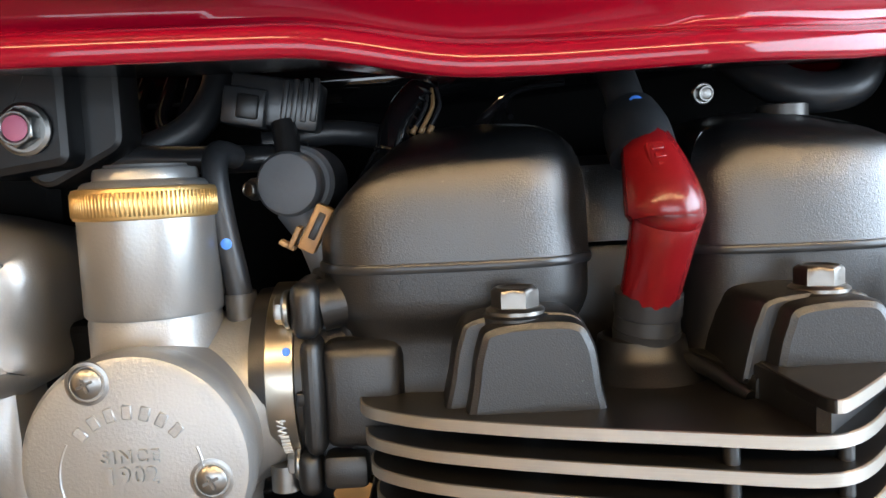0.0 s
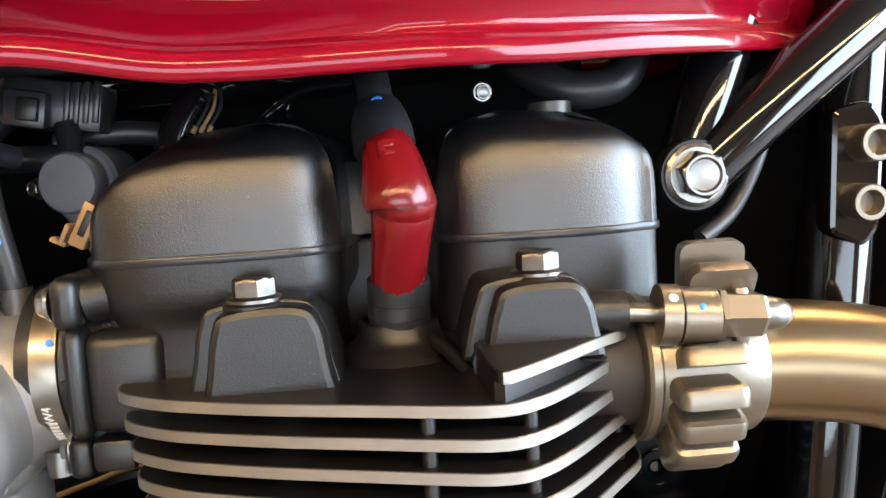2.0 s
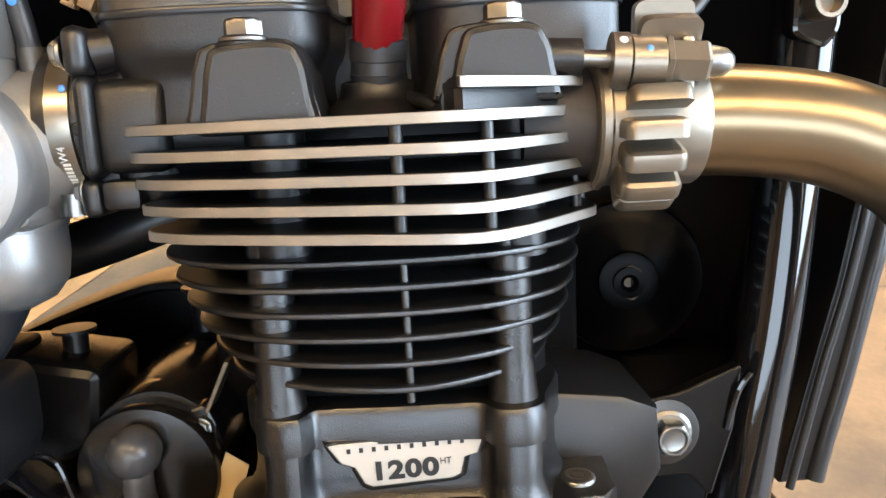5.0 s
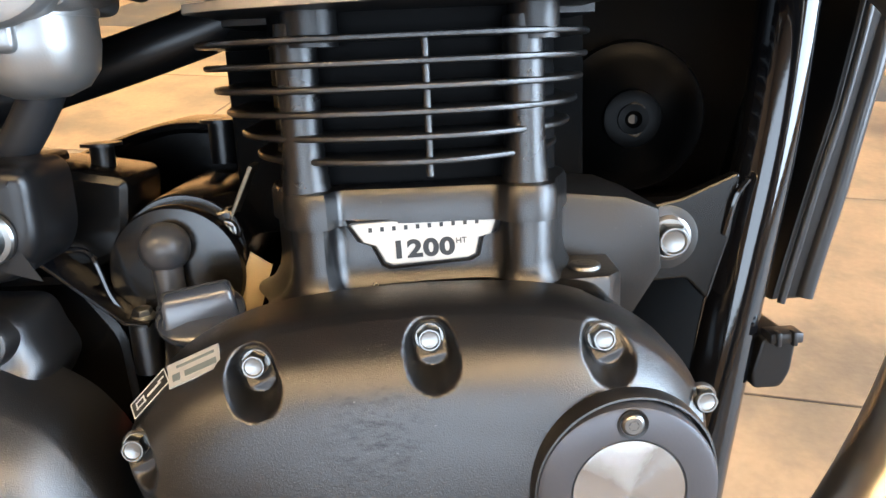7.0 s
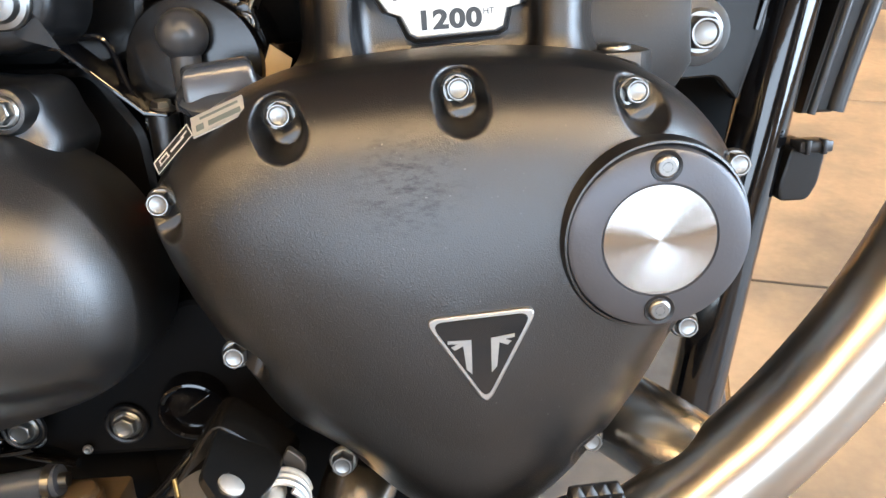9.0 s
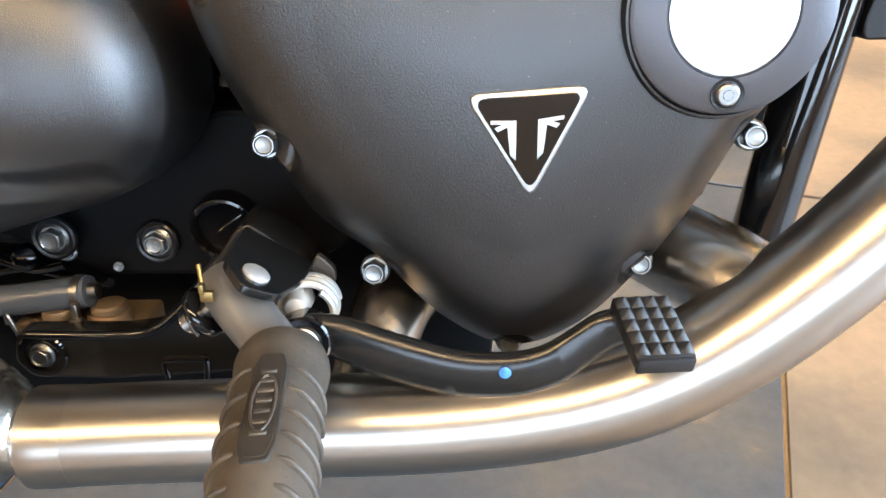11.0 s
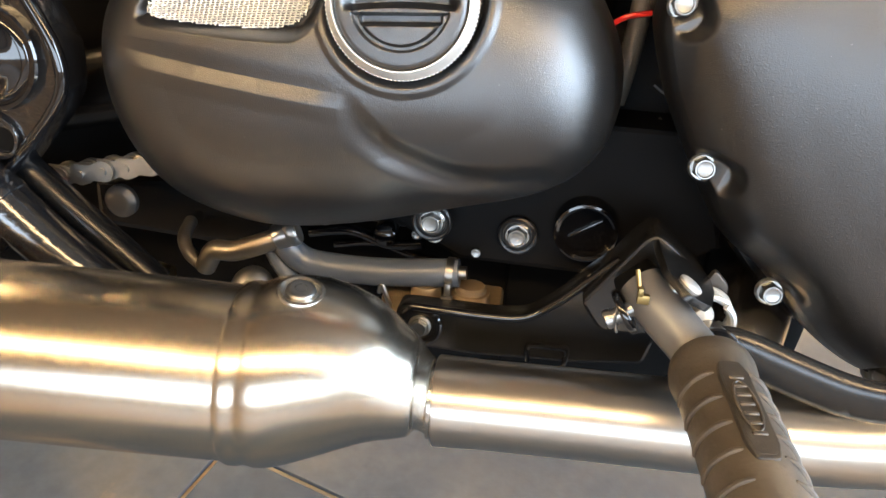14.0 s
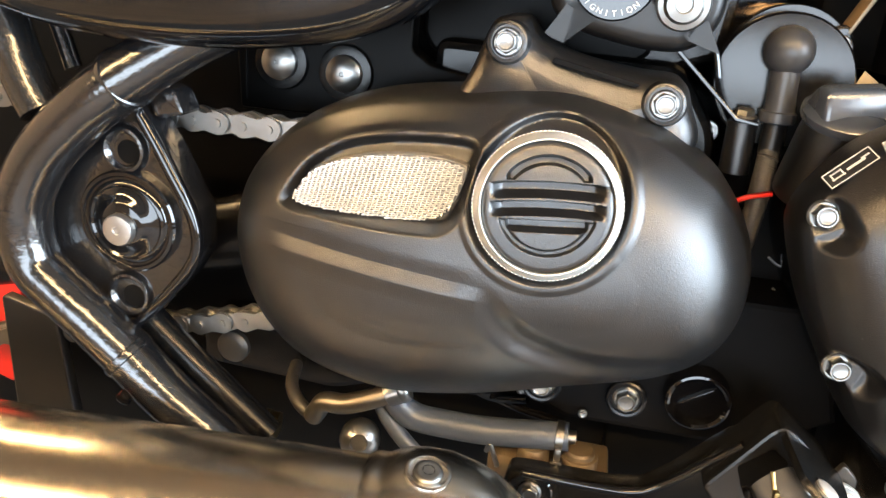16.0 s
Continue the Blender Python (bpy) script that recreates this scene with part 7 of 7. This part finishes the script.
part("cable_stay", tube([(-0.102, 0.33, 0.612), (-0.088, 0.33, 0.6095), (-0.080, 0.33, 0.585), (-0.072, 0.331, 0.5715)], 0.0018, 8), BLACK_GLOSS, cable_br)

# pipes and hoses under the sprocket cover
PIPE_STEEL = mat("dull_gold_steel_pipe", (0.22, 0.19, 0.15), 0.34, 0.9, bump=(400, 0.2), var=(50, 0.2))
cl = part("coolant_pipe", tube([(-0.3000, 0.276, 0.3590), (-0.2965, 0.274, 0.3650), (-0.2905, 0.272, 0.3735), (-0.2760, 0.271, 0.3755), (-0.2535, 0.272, 0.3850), (-0.2380, 0.276, 0.3930)], 0.0066, 20), PIPE_STEEL, bike, "bent dull steel coolant pipe")
part("return_pipe", tube([(-0.3260, 0.312, 0.3740), (-0.3215, 0.292, 0.3705), (-0.3120, 0.280, 0.3650), (-0.3004, 0.276, 0.3590)], 0.0044, 16), DARK_STEEL, cl)
part("pipe_collar", lathe([(0.0066, -0.008), (0.0086, -0.007), (0.0090, -0.001), (0.0086, 0.001), (0.0092, 0.002), (0.0092, 0.005), (0.0080, 0.007)], 28, aim((-0.2440, 0.2745, 0.3895), (0.8, 0.15, 0.42))), CHAIN, cl, "bright crimped pipe collar")
wh = part("water_hose", tube([(-0.2480, 0.276, 0.3860), (-0.2420, 0.277, 0.3770), (-0.2330, 0.278, 0.3710), (-0.2189, 0.279, 0.3690), (-0.1950, 0.279, 0.3690), (-0.1752, 0.279, 0.3705), (-0.150, 0.279, 0.3738), (-0.1360, 0.279, 0.3755)], 0.0088, 22), HOSE, bike, "grey-black rubber water hose")
part("branch_hose", tube([(-0.2560, 0.277, 0.3790), (-0.2500, 0.276, 0.3680), (-0.2400, 0.274, 0.3570), (-0.2300, 0.273, 0.3480)], 0.0052, 16), HOSE, wh)
for pts, r in (([(-0.245, 0.322, 0.372), (-0.215, 0.320, 0.378), (-0.190, 0.318, 0.372), (-0.165, 0.312, 0.378)], 0.0036), ([(-0.230, 0.330, 0.362), (-0.200, 0.328, 0.368), (-0.170, 0.322, 0.364), (-0.140, 0.310, 0.366)], 0.0030)):
    part("cable", tube(pts, r, 12), BLACK_GLOSS, wh, "thin glossy black cable")
for x, y, z, r in ((-0.1910, 0.316, 0.3800, 0.0085),):
    part("fitting", lathe([(r, -0.012), (r, 0.001), (r * 0.88, 0.004), (r * 0.5, 0.0058), (0, 0.0062)], 28, aim((x, y, z), (0.1, -1, 0.2))), BLACK_GLOSS, wh, "rounded glossy black fitting")
for x, y, z, k in ((-0.2330, 0.318, 0.3850, 0.75), (-0.1560, 0.300, 0.3905, 0.95), (-0.1700, 0.316, 0.3820, 0.6), (-0.1290, 0.302, 0.3800, 0.5)):
    again("hex_bolt", HEX_SMALL, wh, aim((x, y, z), (0.1, -1, 0.1)) @ Matrix.Diagonal((k, k, k, 1)), "small zinc bolt")
part("hose_clip", joined(lathe([(0.0083, -0.003), (0.0089, -0.0028), (0.0089, 0.0028), (0.0083, 0.003)], 28, aim((-0.1415, 0.279, 0.375), (1, 0, 0)) @ Matrix.Diagonal((1.07, 1.07, 0.8, 1))), block(-0.1435, -0.1395, 0.2675, 0.2715, 0.3640, 0.372, 0.0006), block(-0.1450, -0.1380, 0.2665, 0.2705, 0.3610, 0.3640, 0.0006)), BOLT_DULL, wh, "steel spring clip")
part("end_stub", tube([(-0.137, 0.279, 0.3755), (-0.1315, 0.279, 0.3758)], 0.0042, 16), BOLT_DULL, wh, "bright pipe stub in the hose")
TAN_CAST = mat("tan_cast_metal", (0.17, 0.125, 0.078), 0.45, 0.4, bump=(300, 0.3), var=(50, 0.25))
vb = part("valve_block", joined(block(-0.184, -0.109, 0.276, 0.31, 0.333, 0.3560, 0.003), lathe([(0.0098, -0.012), (0.0098, 0.008), (0.0088, 0.0105), (0, 0.0112)], 28, pose(-0.1560, 0.280, 0.3545)), lathe([(0.0125, -0.010), (0.0125, 0.004), (0.0118, 0.0055), (0.0100, 0.0058), (0.0098, 0.0085), (0.0085, 0.0098), (0, 0.0100)], 32, pose(-0.1285, 0.282, 0.3570))), TAN_CAST, bike, "tan cast valve block under the engine")
part("lever", tube([(-0.1850, 0.276, 0.3570), (-0.1830, 0.273, 0.3640), (-0.1800, 0.272, 0.3580), (-0.1770, 0.272, 0.3500)], 0.0016, 10), ZINC, vb, "small bent zinc lever")
part("drain_bolt", lathe([(0.0130, -0.006), (0.0130, 0.0), (0.0122, 0.0030), (0.0095, 0.0060), (0.0055, 0.0078), (0.0050, 0.0068), (0, 0.0066)], 36, aim((-0.2655, 0.268, 0.3530), (0.2, -0.9, 0.3))), CHAIN, cl, "steel drain bolt")
part("union", joined(tube([(-0.345, 0.27, 0.3515), (-0.322, 0.272, 0.3495)], 0.0085, 18), tube([(-0.339, 0.27, 0.3515), (-0.336, 0.27, 0.3515)], 0.0098, 18), tube([(-0.331, 0.27, 0.3505), (-0.328, 0.27, 0.3505)], 0.0098, 18)), mat("brass_union", (0.14, 0.10, 0.045), 0.36, 1.0, var=(60, 0.2)), cl, "brass pipe union")
for x, z in ((-0.21, 0.392), (-0.197, 0.389), (-0.168, 0.386), (-0.152, 0.383)):
    again("hex_bolt", HEX_SMALL, cl, aim((x, 0.338, z), (0, -1, -0.2)) @ Matrix.Diagonal((0.8, 0.8, 1, 1)), "small dark bolt")
part("sump_edge", tube([(-0.22, 0.335, 0.388), (-0.15, 0.332, 0.384), (-0.118, 0.33, 0.380), (-0.10, 0.33, 0.372)], 0.006, 12), BLACK_PLASTIC, cl)

# footrest bracket, footrest and brake pedal
FOOT = [(-0.1685, 0.3615), (-0.160, 0.3625), (-0.112, 0.3625), (-0.092, 0.365), (-0.078, 0.376), (-0.060, 0.396), (-0.046, 0.4105), (-0.036, 0.409), (-0.026, 0.385), (-0.018, 0.36), (-0.022, 0.343), (-0.060, 0.338), (-0.12, 0.334), (-0.164, 0.335), (-0.172, 0.345)]
foot = part("footrest_bracket", plate(rounded(FOOT, 0.004, 4), 0.268, 0.2535, 0.0025), mat("semi_gloss_black", (0.007, 0.007, 0.007), 0.26, bump=(500, 0.15), var=(30, 0.3)), bike, "semi-gloss black cast footrest bracket")
part("top_rib", tube([(-0.160, 0.2525, 0.3625), (-0.115, 0.2515, 0.3628), (-0.093, 0.251, 0.3655), (-0.077, 0.250, 0.377), (-0.060, 0.246, 0.396), (-0.046, 0.241, 0.413)], 0.0026, 12), BLACK_GLOSS, foot)
part("recess_rim", joined(tube([(-0.0885, 0.2525, 0.336), (-0.0895, 0.2525, 0.345), (-0.086, 0.2525, 0.347), (-0.070, 0.2525, 0.3475), (-0.0665, 0.2525, 0.3455), (-0.0675, 0.2525, 0.336)], 0.0016, 8)), BLACK_GLOSS, foot)
part("bolt_well", lathe([(0.0135, -0.002), (0.0135, 0.001), (0.0125, 0.002), (0.0098, 0.002), (0.0092, -0.001)], 32, aim((-0.1545, 0.2535, 0.350), (0, -1, 0))), BLACK_GLOSS, foot)
again("hex_bolt", HEX_SMALL, foot, aim((-0.1545, 0.253, 0.350), (0, -1, 0)) @ Matrix.Diagonal((1.15, 1.15, 1, 1)), "zinc bolt in a well")
# clevis: a block with a slot, two round cheeks and the pin
SEMI = foot.data.materials[0]
part("clevis_block", plate(rounded([(-0.064, 0.388), (-0.036, 0.4285), (-0.0305, 0.4320), (-0.0245, 0.4290), (0.001, 0.4075), (0.004, 0.400), (-0.006, 0.383), (-0.030, 0.372), (-0.052, 0.372)], 0.004, 4), 0.262, 0.2335, 0.002), SEMI, foot)
# the clevis opening is a near-black patch, its shade put into the colour
part("slot", plate(rounded([(-0.049, 0.4045), (-0.0335, 0.4185), (-0.0245, 0.4115), (-0.030, 0.390), (-0.044, 0.390)], 0.002, 3), 0.236, 0.2330, 0.0003), BLACK_VOID, foot)
ua, va, na = Vector((0.84, 0, -0.54)), Vector((0, -1, 0)), Vector((0.54, 0, 0.84))
strap_m = Matrix(((*ua, 0), (*va, 0), (*na, 0), (0, 0, 0, 1))).transposed()
strap_m.translation = Vector((-0.0305, 0.2355, 0.4305))
strap = turned(plate(rounded([(0, 0), (0.037, 0), (0.0355, 0.020), (0.0285, 0.045), (0.0145, 0.0525), (0.002, 0.040)], 0.0045, 5), -0.0040, 0, 0.0006, "z"), strap_m)
bmesh.ops.recalc_face_normals(strap, faces=strap.faces[:])
part("clevis_strap", strap, SEMI, foot)
PIN0, PIN1 = Vector((-0.0505, 0.2020, 0.3970)), Vector((-0.0190, 0.2050, 0.4180))
pin_way = (PIN1 - PIN0).normalized()
part("pin_head", lathe([(0.0062, 0), (0.0062, 0.0010), (0.0054, 0.0016), (0, 0.0018)], 28, aim(strap_m @ Vector((0.0160, 0.0380, 0.0)), na)), RING_METAL, foot, "flat zinc pin head")
for f, r in ((0.20, 0.0120),):
    part("clevis_cheek", lathe([(r * 0.96, -0.0018), (r, -0.001), (r, 0.001), (r * 0.96, 0.0018), (0.003, 0.0018)], 36, aim(PIN0.lerp(PIN1, f), pin_way)), BLACK_GLOSS, foot, "glossy black round cheek")
part("pivot_pin", joined(tube([PIN0, PIN1], 0.0040, 16), lathe([(0.0062, 0), (0.0062, 0.0012), (0.0050, 0.0026), (0, 0.0028)], 28, aim(PIN1, pin_way)), lathe([(0.0050, -0.001), (0.0050, 0.0024), (0.0042, 0.0030), (0, 0.0030)], 24, aim(PIN0, -pin_way))), ZINC, foot, "zinc pivot pin")
part("pin_clip", tube([PIN0 + pin_way * 0.003 + Vector((0.0, -0.002, 0.0075)), PIN0 + pin_way * 0.003 + Vector((-0.001, -0.005, 0.0)), PIN0 + pin_way * 0.003 + Vector((0.001, -0.003, -0.0075))], 0.0008, 8), ZINC, foot, "thin steel pin clip")
part("spring_tab", joined(tube([(-0.0420, 0.1990, 0.4260), (-0.0400, 0.1950, 0.4170)], 0.0011, 8), block(-0.0410, -0.0350, 0.1920, 0.1950, 0.4110, 0.4160, 0.0007), block(-0.0410, -0.0385, 0.1915, 0.1950, 0.4150, 0.4195, 0.0006)), mat("brass_pin", (0.30, 0.22, 0.09), 0.40, 1.0, var=(60, 0.2)), foot, "brass spring tab")
peg_root, peg_end = Vector((-0.0045, 0.180, 0.388)), Vector((0.0062, 0.083, 0.3765))
peg_way = (peg_end - peg_root).normalized()
peg_m = aim(peg_root, peg_way)
peg = part("footrest", joined(tube([(-0.0370, 0.214, 0.4125), (-0.0300, 0.205, 0.4065), (-0.0100, 0.187, 0.392), (-0.003, 0.176, 0.3875)], [0.0118, 0.0124, 0.0118, 0.0135], 24)), mat("satin_grey_casting", (0.115, 0.112, 0.108), 0.42, 0.3, bump=(700, 0.2), var=(40, 0.2)), bike, "hinged footrest with a worn ribbed rubber")
L = (peg_end - peg_root).length
part("rubber", lathe([(0.0140, -0.004), (0.0182, -0.002), (0.0195, 0.002), (0.0199, 0.006), (0.0195, 0.0105), (0.0184, 0.0150), (0.0183, L * 0.5), (0.0186, L * 0.98), (0.0178, L * 0.995), (0.0160, L * 0.998), (0.0160, L * 1.010)], 40, peg_m), RUBBER_WORN, peg, "worn ribbed black rubber")
part("end_cap", lathe([(0.0150, L * 1.004), (0.0178, L * 1.006), (0.0186, L * 1.012), (0.0182, L * 1.03), (0.0165, L * 1.05), (0.0120, L * 1.065), (0.006, L * 1.07), (0, L * 1.072)], 40, peg_m), RUBBER, peg, "rounded black end cap")
part("tip", lathe([(0.0036, L * 1.045), (0.0034, L * 1.075), (0.0015, L * 1.09), (0, L * 1.09)], 16, peg_m), ZINC, peg, "small bright tip")
UPW = Vector((0, -0.12, 1)).normalized()
up_side = (UPW - peg_way * UPW.dot(peg_way)).normalized()
lat = peg_way.cross(up_side)
lat = lat if lat.x > 0 else -lat
for s, count, slant in ((-1, 5, 0.0), (1, 6, 0.07)):
    for k in range(count):
        t = 0.24 + k * 0.62 / (count - 1)
        pts = []
        for j in range(8):
            a = radians(24 + j * 11) * s
            pts.append(peg_root + peg_way * (L * (t + slant * j / 7)) + (up_side * math.cos(a) + lat * math.sin(a)) * (0.0187 - 0.0007 * (j == 0)))
        part("rubber_rib", tube(pts, [0.0010, 0.0014, 0.0014, 0.0014, 0.0014, 0.0014, 0.0013, 0.0008], 8, 15), RUBBER_WORN, peg)
ov = peg_root + peg_way * (L * 0.47) + up_side * 0.0180
om = Matrix((( *lat, 0), (*(-peg_way), 0), (*up_side, 0), (0, 0, 0, 1))).transposed()
om.translation = ov
pad_line = rounded([(-0.0046, 0.0285), (0.0046, 0.0285), (0.0066, 0.020), (0.0066, -0.022), (0.0046, -0.030), (-0.0046, -0.030), (-0.0066, -0.022), (-0.0066, 0.020)], 0.002, 3)
part("pad", turned(plate(pad_line, -0.002, 0.0012, 0.0006, "z"), om), RUBBER_PAD, peg, "dark recessed oval pad")
part("oval_rim", turned(tube([(0.0042 * math.cos(a * math.pi / 10), -0.001 + 0.0150 * math.sin(a * math.pi / 10), 0.0016) for a in range(21)], 0.0006, 6, 60), om), RUBBER_WORN, peg)
part("pad_field", turned(plate([Vector((p.x * 0.80, p.y * 0.93)) for p in pad_line], 0.0, 0.00135, 0.0002, "z"), om), RUBBER_PAD, peg)
for k in range(7):
    part("raised_name_bar", turned(block(-0.0030, 0.0030, -0.0010, 0.0010, 0.001, 0.0022, 0.0004, 1), om @ pose(0, 0.0165 - k * 0.0056, 0)), RUBBER_WORN, peg)

pedal = part("brake_pedal", turned(tube([(-0.006, 0.0, 0.3925), (0.012, 0.0, 0.3915), (0.034, -0.004, 0.3845), (0.066, -0.009, 0.3765), (0.090, -0.011, 0.3758), (0.108, -0.011, 0.3800), (0.122, -0.009, 0.3885), (0.134, -0.008, 0.397), (0.146, -0.008, 0.399)], [0.0085, 0.0088, 0.0088, 0.0085, 0.0082, 0.0078, 0.0075, 0.0078, 0.0075], 18, 70), pose(0, 0.206, 0)), mat("pedal_black", (0.008, 0.008, 0.008), 0.26, bump=(400, 0.15), var=(40, 0.3)), bike, "semi-gloss black brake pedal with a studded pad")
for v in pedal.data.vertices:
    v.co.y = 0.199 + (v.co.y - 0.199) * 0.62
    v.co.z = v.co.z - 0.002 + (0.0022 if v.normal.z > 0 else -0.0040) * min(max((v.co.x + 0.01) / 0.04, 0), 1) * min(max((0.150 - v.co.x) / 0.03, 0), 1)
part("paint_dot", lathe([(0.0027, 0), (0.002, 0.0004), (0, 0.0005)], 14, aim((0.0895, 0.1905, 0.3775), (0, -1, 0.1))), BLUE, pedal, "blue paint dot")
part("pivot_hub", joined(lathe([(0.0125, -0.01), (0.0125, 0.004), (0.0115, 0.005), (0.0088, 0.005), (0.0082, 0.002), (0, 0.002)], 36, aim((0.0000, 0.2005, 0.3879), (0.1, -1, 0.15)))), BLACK_GLOSS, pedal)
part("serrated_pin", lathe([(0.0080 if k % 2 else 0.0072, 0) for k in range(1)] + [(0.0078, 0.0025), (0.0070, 0.0030), (0.0014, 0.0030), (0.001, 0.002), (0, 0.002)], 30, aim((0.0000, 0.1975, 0.3879), (0.1, -1, 0.15))), RING_METAL, pedal, "bright serrated shaft end")
pad_m = pose(0.1495, 0.1800, 0.4050, 16, 2, 8)
pad_ob = part("pad", joined(turned(block(-0.0125, 0.0125, -0.0160, 0.0205, -0.007, 0.0, 0.0015), pad_m), turned(block(-0.0120, 0.0120, -0.0175, -0.0145, -0.008, -0.0005, 0.0012), pad_m)), RUBBER, pedal, "studded black rubber pad")
studs = bmesh.new()
for i in range(4):
    for j in range(5):
        x, y = -0.0092 + i * 0.0061, -0.0115 + j * 0.0068
        vs = [studs.verts.new(pad_m @ Vector((x + a * 0.0029, y + b * 0.0031, -0.0002))) for a, b in ((-1, -1), (1, -1), (1, 1), (-1, 1))]
        ap = [studs.verts.new(pad_m @ Vector((x + a * 0.0004, y + b * 0.0004, 0.0036))) for a, b in ((-1, -1), (1, -1), (1, 1), (-1, 1))]
        for k in range(4):
            studs.faces.new((vs[k], vs[(k + 1) % 4], ap[(k + 1) % 4], ap[k]))
        studs.faces.new(ap)
part("studs", studs, RUBBER, pedal)
coil = []
for k in range(64):
    a = 2 * math.pi * k / 20
    coil.append((-0.0011 + 0.0125 * math.cos(a), 0.230 - 0.0028 * k * 0.08, 0.3944 + 0.0125 * math.sin(a)))
part("return_spring", tube(coil, 0.0019, 8, 190), mat("pale_spring_wire", (0.60, 0.60, 0.58), 0.40, 0.6, var=(80, 0.1)), pedal, "bright coil return spring")
part("spring_post", joined(lathe([(0.0062, -0.012), (0.0062, 0.0), (0.0045, 0.004), (0, 0.0052)], 24, aim((-0.0051, 0.2145, 0.3986), (0, -1, 0.1)))), RING_METAL, pedal, "bright spring post")
part("spring_tab", plate(rounded([(-0.004, 0.404), (0.002, 0.416), (0.010, 0.408), (0.010, 0.40)], 0.003), 0.238, 0.234, 0.0008), DARK_STEEL, pedal)

# the rear wheel and the side stand that carry the machine
wheel_m = aim((-0.93, 0.515, 0.447), (0, 1, 0))
wheel = part("rear_wheel", lathe([(0.235, -0.05), (0.27, -0.068), (0.315, -0.066), (0.345, -0.035), (0.352, 0.0), (0.345, 0.035), (0.315, 0.066), (0.27, 0.068), (0.235, 0.05), (0.235, -0.05)], 64, wheel_m), RUBBER, bike, "black rear tyre and rim")
part("rim", lathe([(0.236, -0.05), (0.222, -0.045), (0.215, 0.0), (0.222, 0.045), (0.236, 0.05)], 64, wheel_m), BLACK_GLOSS, wheel)
part("hub", lathe([(0.03, -0.07), (0.05, -0.05), (0.035, 0.0), (0.05, 0.05), (0.03, 0.07)], 32, wheel_m), BLACK_CAST, wheel)
spoke = as_mesh("spoke", tube([(0.04, 0, 0), (0.222, 0, 0)], 0.0018, 8), ZINC)
for k in range(24):
    again("spoke", spoke, wheel, wheel_m @ pose(0, 0, 0.03 * (-1) ** k, 0, 8 * (-1) ** k, k * 15))
part("side_stand", joined(tube([(-0.02, 0.62, 0.40), (-0.05, 0.72, 0.30), (-0.07, 0.80, 0.172)], 0.011, 14), block(-0.10, -0.04, 0.785, 0.825, 0.160, 0.172, 0.003)), BLACK_GLOSS, bike, "glossy black side stand on the far side")

# ---- floor tiles ----
TU, TV, ANG = 0.70, 0.763, -16.5
tile_meshes = [as_mesh("tile", block(0.0025, TU - 0.0025, 0.0025, TV - 0.0025, -0.008, 0.0, 0.0012, 1), m) for m in (TILE_BLUE, TILE_RUST)]
lay = random.Random(5)
grid_m = pose(0, 0, 0, 0, 0, ANG)
for i in range(-7, 8):
    for j in range(-6, 8):
        p = grid_m @ Vector((-0.488 + i * TU, 0.327 + j * TV, 0))
        q = grid_m @ Vector((-0.488 + (i + 0.5) * TU, 0.327 + (j + 0.5) * TV, 0))
        if R["x0"] + 0.55 < q.x < R["x1"] - 0.55 and R["y0"] + 0.55 < q.y < R["y1"] - 0.55:
            rust = lay.random() < 0.9 and not (i in (-1, 0) and j in (-1, 0))
            again("tile", tile_meshes[rust], floor, Matrix.Translation(p) @ pose(0, 0, 0, 0, 0, ANG))
